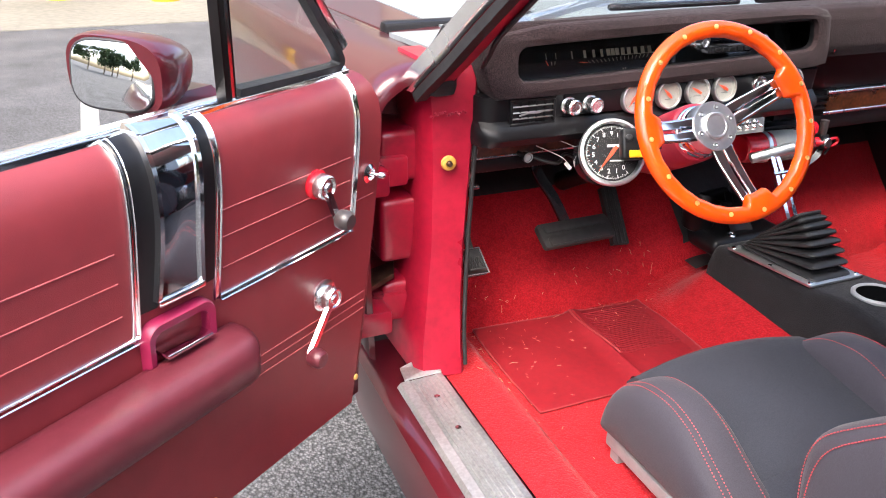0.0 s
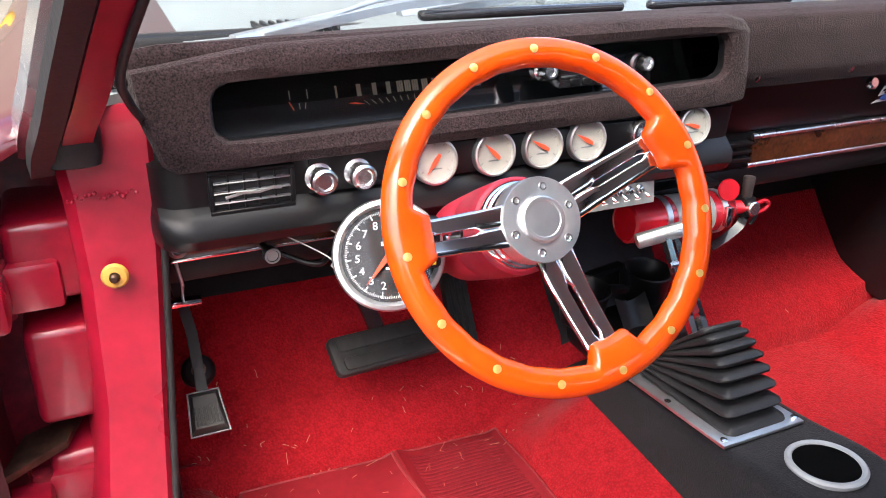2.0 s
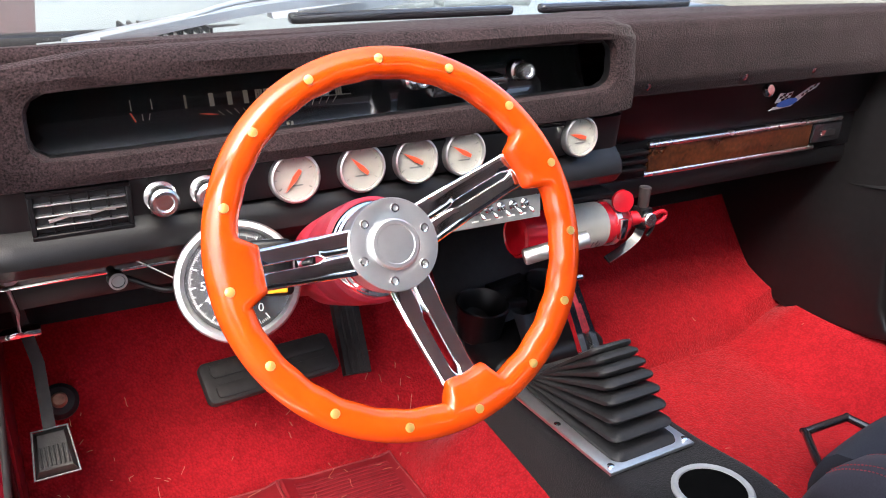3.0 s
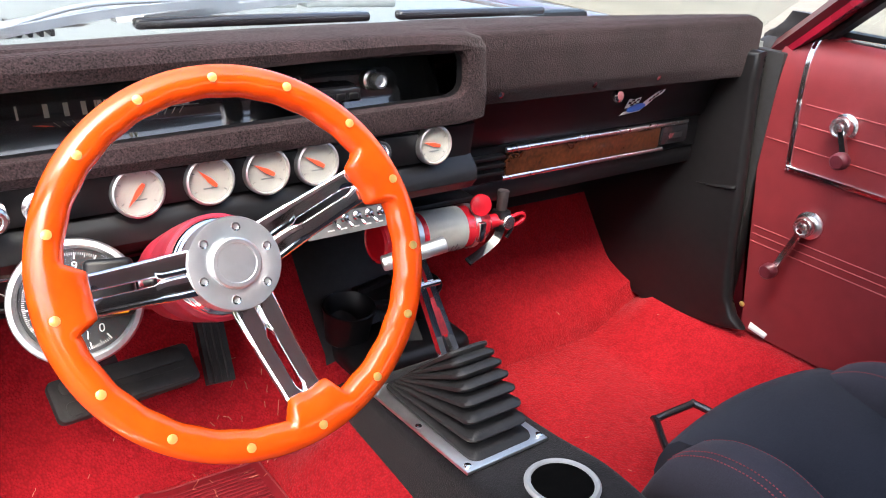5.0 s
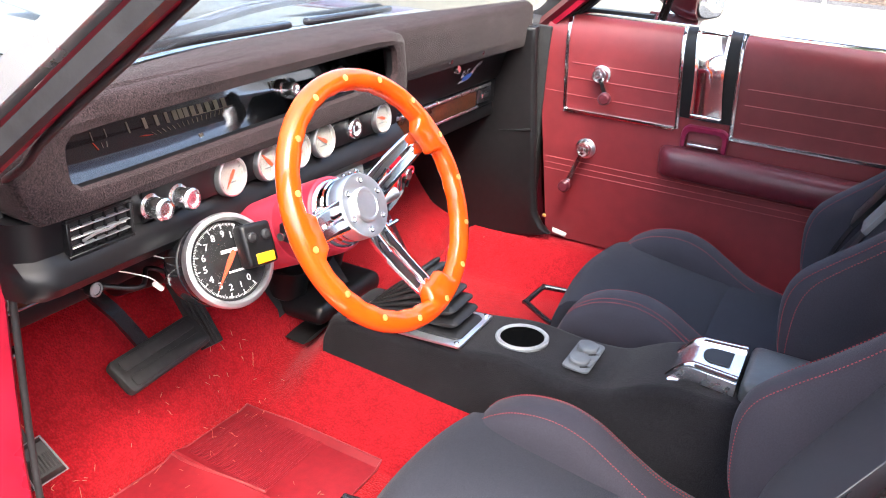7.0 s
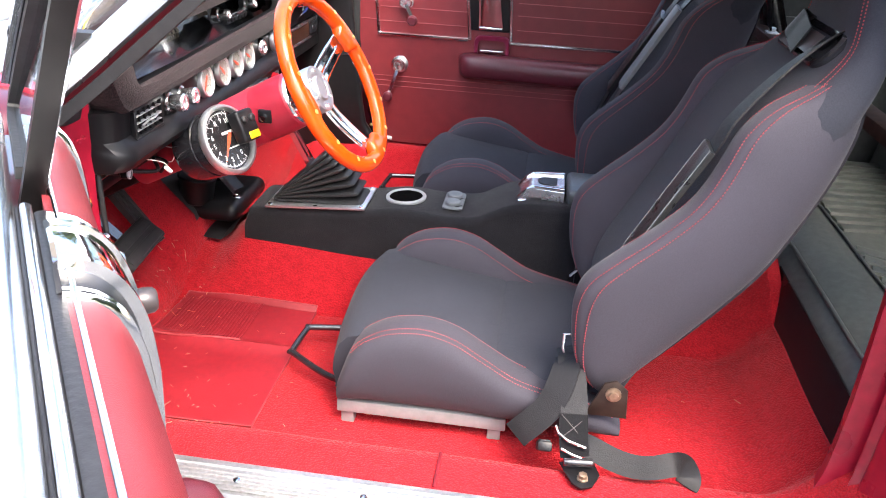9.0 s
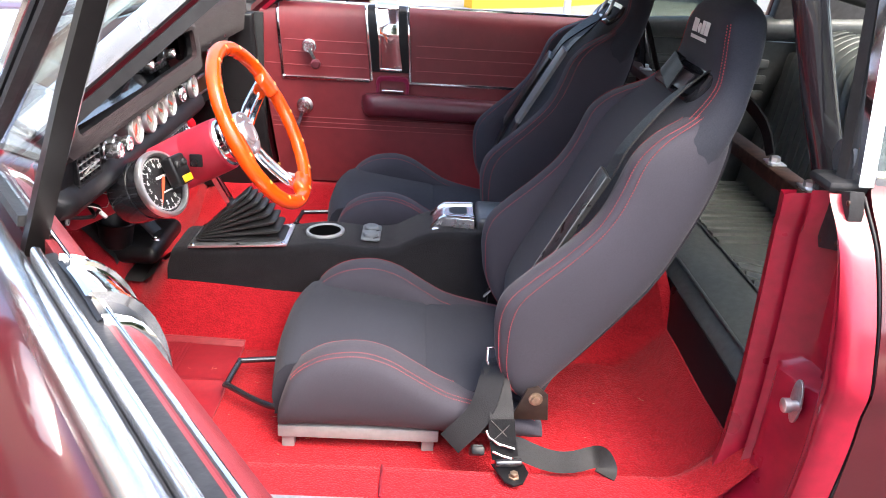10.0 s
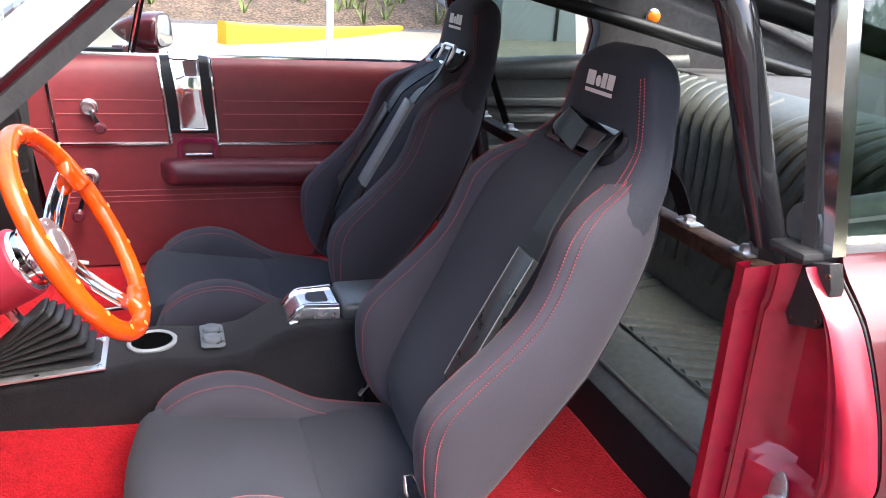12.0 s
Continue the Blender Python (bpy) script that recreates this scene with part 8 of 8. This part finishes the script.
    ribbon(bm, [(-0.575, -0.396, 0.540), (-0.600, -0.393, 0.532), (-0.625, -0.384, 0.506), (-0.642, -0.370, 0.478), (-0.652, -0.350, 0.456), (-0.658, -0.331, 0.438), (-0.661, -0.320, 0.426)], 0.0235, (-0.85, 0.35, 0.3))
    part("loose_end", bm, "webbing", l)
    bm = B()
    ribbon(bm, [(-0.680, -0.415, 0.442), (-0.690, -0.440, 0.444), (-0.699, -0.480, 0.432), (-0.704, -0.515, 0.427), (-0.705, -0.545, 0.431), (-0.700, -0.573, 0.437), (-0.692, -0.592, 0.432), (-0.700, -0.603, 0.414), (-0.712, -0.598, 0.407)], 0.019, (-0.75, 0.1, 0.6))
    part("trailing_end", bm, "webbing", l)
    bm = B()
    AM = Matrix.Translation((-0.682, -0.368, 0.428)) @ Matrix.Rotation(radians(38), 4, "Y")
    box(bm, (-0.034, -0.012, -0.008), (0.034, 0.012, 0.008), 0.004, m=AM)
    ad = part("adjuster", bm, "black", l, "black plastic belt adjuster")
    for k in range(7):
        bm = B()
        box(bm, (-0.028 + 0.0085 * k, -0.009, 0.0070), (-0.0235 + 0.0085 * k, 0.009, 0.0105), 0.001, 1, m=AM)
        part("grip_rib", bm, "rubber", ad)
    bm = B()
    sweep(bm, [(-0.672, -0.384, 0.464), (-0.682, -0.389, 0.457), (-0.692, -0.405, 0.452), (-0.698, -0.434, 0.447)], 0.0028, up=(0, 0, 1))
    part("buckle_wire", bm, "chrome", l)
    bm = B()
    sweep(bm, [(-0.700, -0.395, 0.441), (-0.705, -0.412, 0.436), (-0.707, -0.428, 0.433)], 0.0026, up=(0, 0, 1))
    part("buckle_wire", bm, "chrome", l)
    bm = B()
    cyl(bm, (-0.712, -0.400, 0.425), (-0.706, -0.448, 0.425), 0.0075, seg=14, bevel=0.002)
    part("roller", bm, "gloss", l)
    bm = B()
    prism(bm, [(-0.700, -0.395, 0.411), (-0.692, -0.452, 0.411), (-0.720, -0.460, 0.410), (-0.748, -0.447, 0.409), (-0.755, -0.430, 0.409), (-0.745, -0.415, 0.409)], (0, 0, 0.004), 0.001)
    part("anchor_plate", bm, "black", l)
    bm = B()
    lathe(bm, [(0.010, 0), (0.010, 0.002), (0.0075, 0.003), (0.0075, 0.009), (0.006, 0.010), (0.0, 0.010)], (-0.733, -0.432, 0.4135), (0, 0, 1), 6)
    part("anchor_bolt", bm, "rivet_dull", l)
    bm = B()
    sweep(bm, [(-0.548, -0.386, 0.565), (-0.560, -0.386, 0.545), (-0.568, -0.392, 0.530), (-0.566, -0.408, 0.532), (-0.556, -0.412, 0.548), (-0.546, -0.400, 0.566)], 0.0035, up=(-1, 0, 0.3), closed=True)
    part("tongue", bm, "chrome", l)
    for x, y, z in ((-0.125, -0.44, 0.50), (0.155, -0.40, 0.56)):
        k = thing("belt_buckle", (x, y, z), "black belt stalk with a steel tongue beside the console", "buckle", "belt buckles")
        bm = B()
        box(bm, (x - 0.010, y - 0.03, z - 0.06), (x + 0.010, y + 0.02, z - 0.01), 0.004)
        part("stalk", bm, "black", k)
        bm = B()
        sweep(bm, [(x - 0.008, y + 0.03, z - 0.03), (x, y + 0.0, z), (x + 0.012, y - 0.02, z + 0.012)], [(-0.012, -0.0015), (0.012, -0.0015), (0.012, 0.0015), (-0.012, 0.0015)], up=(0.3, 0.5, 0.8))
        part("tongue", bm, "alu", k)


def roll_bar():
    r = thing("roll_bar", (0, -0.92, 0.40), "gloss black tubular roll bar behind the seats", "roll bar")
    bm = B()
    pts = [(-0.675, -1.02, 0.40), (-0.640, -0.935, 0.86), (-0.624, -0.866, 1.08), (-0.608, -0.815, 1.25), (-0.580, -0.800, 1.315), (-0.53, -0.797, 1.340), (0, -0.795, 1.348), (0.53, -0.797, 1.340), (0.580, -0.800, 1.315), (0.608, -0.815, 1.25), (0.624, -0.866, 1.08), (0.640, -0.935, 0.86), (0.675, -1.02, 0.40)]
    sweep(bm, spline(pts, 8), 0.0265)
    part("hoop", bm, "gloss", r)
    for s in (-1, 1):
        bm = B()
        sweep(bm, [(s * 0.578, -0.81, 1.305), (s * 0.555, -2.02, 1.05)], 0.021)
        part("brace", bm, "black", r)
        bm = B()
        lathe(bm, [(0.05, 0), (0.05, 0.006), (0.03, 0.008)], (s * 0.555, -2.02, 1.05), (0, 0, 1), 20)
        part("foot_plate", bm, "black", r)
    h = thing("harness_bar", (0, -0.885, 0.93), "brown oxidised steel harness bar with plated eye bolts", "bar")
    bm = B()
    box(bm, (-0.70, -0.905, 0.905), (0.70, -0.865, 0.932), 0.004)
    part("bar", bm, "rust", h)
    for x in (-0.475, -0.62, 0.30, 0.48):
        bm = B()
        lathe(bm, [(0.016, 0), (0.016, 0.004), (0.010, 0.005), (0.010, 0.014), (0.006, 0.016)], (x, -0.885, 0.932), (0, 0, 1), 6 if x < 0 else 12)
        bo = part("eye_bolt", bm, "alu", h)
        bm = B()
        box(bm, (x - 0.022, -0.900, 0.9325), (x + 0.022, -0.872, 0.937), 0.002)
        part("washer_plate", bm, "alu", bo)
    for x, top in ((-0.475, PD(-0.04, 0.66, 0.02)), (0.48, PP(0.02, 0.66, 0.02)), (0.30, PP(-0.04, 0.66, 0.02))):
        bm = B()
        ribbon(bm, [(x, -0.875, 0.95), (x * 0.6 + top.x * 0.4, -0.86, 1.0), (top.x, top.y - 0.03, top.z), top], 0.022, (0, -1, 0.3))
        tagged(part("harness_strap", bm, "web"), "black harness strap from the bar to the seat back", "strap", "harness straps")
    o = thing("side_lamp", (0.665, -1.46, 1.21), "round orange lamp on the black roof pillar", "lamp")
    n = (-1, 0.1, -0.1)
    part("bezel", lathe(B(), [(0.024, 0), (0.024, 0.004), (0.021, 0.006)], (0.667, -1.49, 1.205), n, 22), "chrome", o)
    part("lens", lathe(B(), [(0.0215, 0.003), (0.0205, 0.010), (0.012, 0.016), (0.0, 0.017)], (0.667, -1.49, 1.205), n, 22), "lamp_lens", o)


def wipers():
    for a, b, c in (((-0.60, 0.425, 1.045), (-0.40, 0.505, 1.062), (-0.22, 0.545, 1.068)), ((-0.34, 0.56, 1.045), (-0.02, 0.600, 1.066), (0.22, 0.606, 1.070))):
        w = thing("windscreen_wiper", a, "bright metal windscreen wiper at rest on the cowl", "wiper", "wipers")
        bm = B()
        sweep(bm, spline([a, b, c], 6), [(-0.010, -0.003), (0.010, -0.003), (0.006, 0.004), (-0.006, 0.004)])
        part("arm", bm, "alu", w)
        bm = B()
        va, vb, vc = (Vector(q) for q in (a, b, c))
        off = Vector((0.03, -0.022, 0.004))
        sweep(bm, spline([va + off, vb + off, vc + off], 6), [(-0.004, -0.006), (0.004, -0.006), (0.003, 0.004), (-0.003, 0.004)])
        part("blade", bm, "alu", w)
        bm = B()
        sweep(bm, spline([va + off * 0.6 + Vector((0.08, 0.03, 0.006)), vb + off * 0.6 + Vector((0, 0, 0.010)), vc + off * 0.6], 6), 0.003)
        part("bridge", bm, "alu", w)


def wiring():
    w = thing("wiring", (-0.60, 0.36, 0.80), "loose black and white wires under the dashboard", "wiring")
    for pts, mat, r in (([(-0.58, 0.36, 0.80), (-0.54, 0.33, 0.79), (-0.51, 0.35, 0.80), (-0.485, 0.34, 0.785), (-0.47, 0.36, 0.76)], "black", 0.0035),
                        ([(-0.57, 0.36, 0.82), (-0.535, 0.325, 0.805), (-0.52, 0.32, 0.79)], "white", 0.0009),
                        ([(-0.53, 0.36, 0.83), (-0.505, 0.315, 0.82), (-0.51, 0.315, 0.80), (-0.495, 0.33, 0.79)], "white", 0.0009),
                        ([(-0.30, 0.36, 0.80), (-0.26, 0.34, 0.77), (-0.22, 0.36, 0.80)], "black", 0.004)):
        bm = B()
        sweep(bm, spline(pts, 6), r)
        part("wire", bm, mat, w)
    bm = B()
    cyl(bm, (-0.525, 0.322, 0.792), (-0.515, 0.318, 0.780), 0.004, seg=12, bevel=0.001)
    part("connector", bm, "white", w)


def clippings():
    rng = random.Random(11)
    bm = B()
    for i in range(200):
        if i < 90:
            x, y = rng.uniform(-0.70, -0.15), rng.gauss(0.46, 0.05)
        elif i < 130:
            x, y = rng.gauss(-0.62, 0.04), rng.uniform(0.12, 0.46)
        else:
            x, y = rng.choice((rng.uniform(0.15, 0.68), rng.uniform(-0.68, -0.3))), rng.uniform(-0.75, 0.5)
        if abs(x) < 0.12 or abs(x) > 0.72:
            continue
        l, a = rng.uniform(0.0015, 0.005) * (2.2 if rng.random() < 0.12 else 1), rng.uniform(0, 6.28)
        p = [(x + math.cos(a) * l * t + math.sin(a) * l * 0.15 * math.sin(t * 3), y + math.sin(a) * l * t) for t in (-1, -0.3, 0.4, 1)]
        sweep(bm, [(q[0], q[1], floor_z(*q) + 0.004 + (0.006 if -0.62 < q[0] < -0.2 and 0.17 < q[1] < 0.47 else 0)) for q in p], 0.0004)
    tagged(part("grass_clippings", bm, "straw"), "dry grass clippings scattered over the red carpet", "debris", kind="stuff")


moved(0.083, 0.079, -0.046)
extinguisher()
moved()
switch_panel()
pedals()
floor_mat()
belts()
roll_bar()
wipers()
wiring()
clippings()
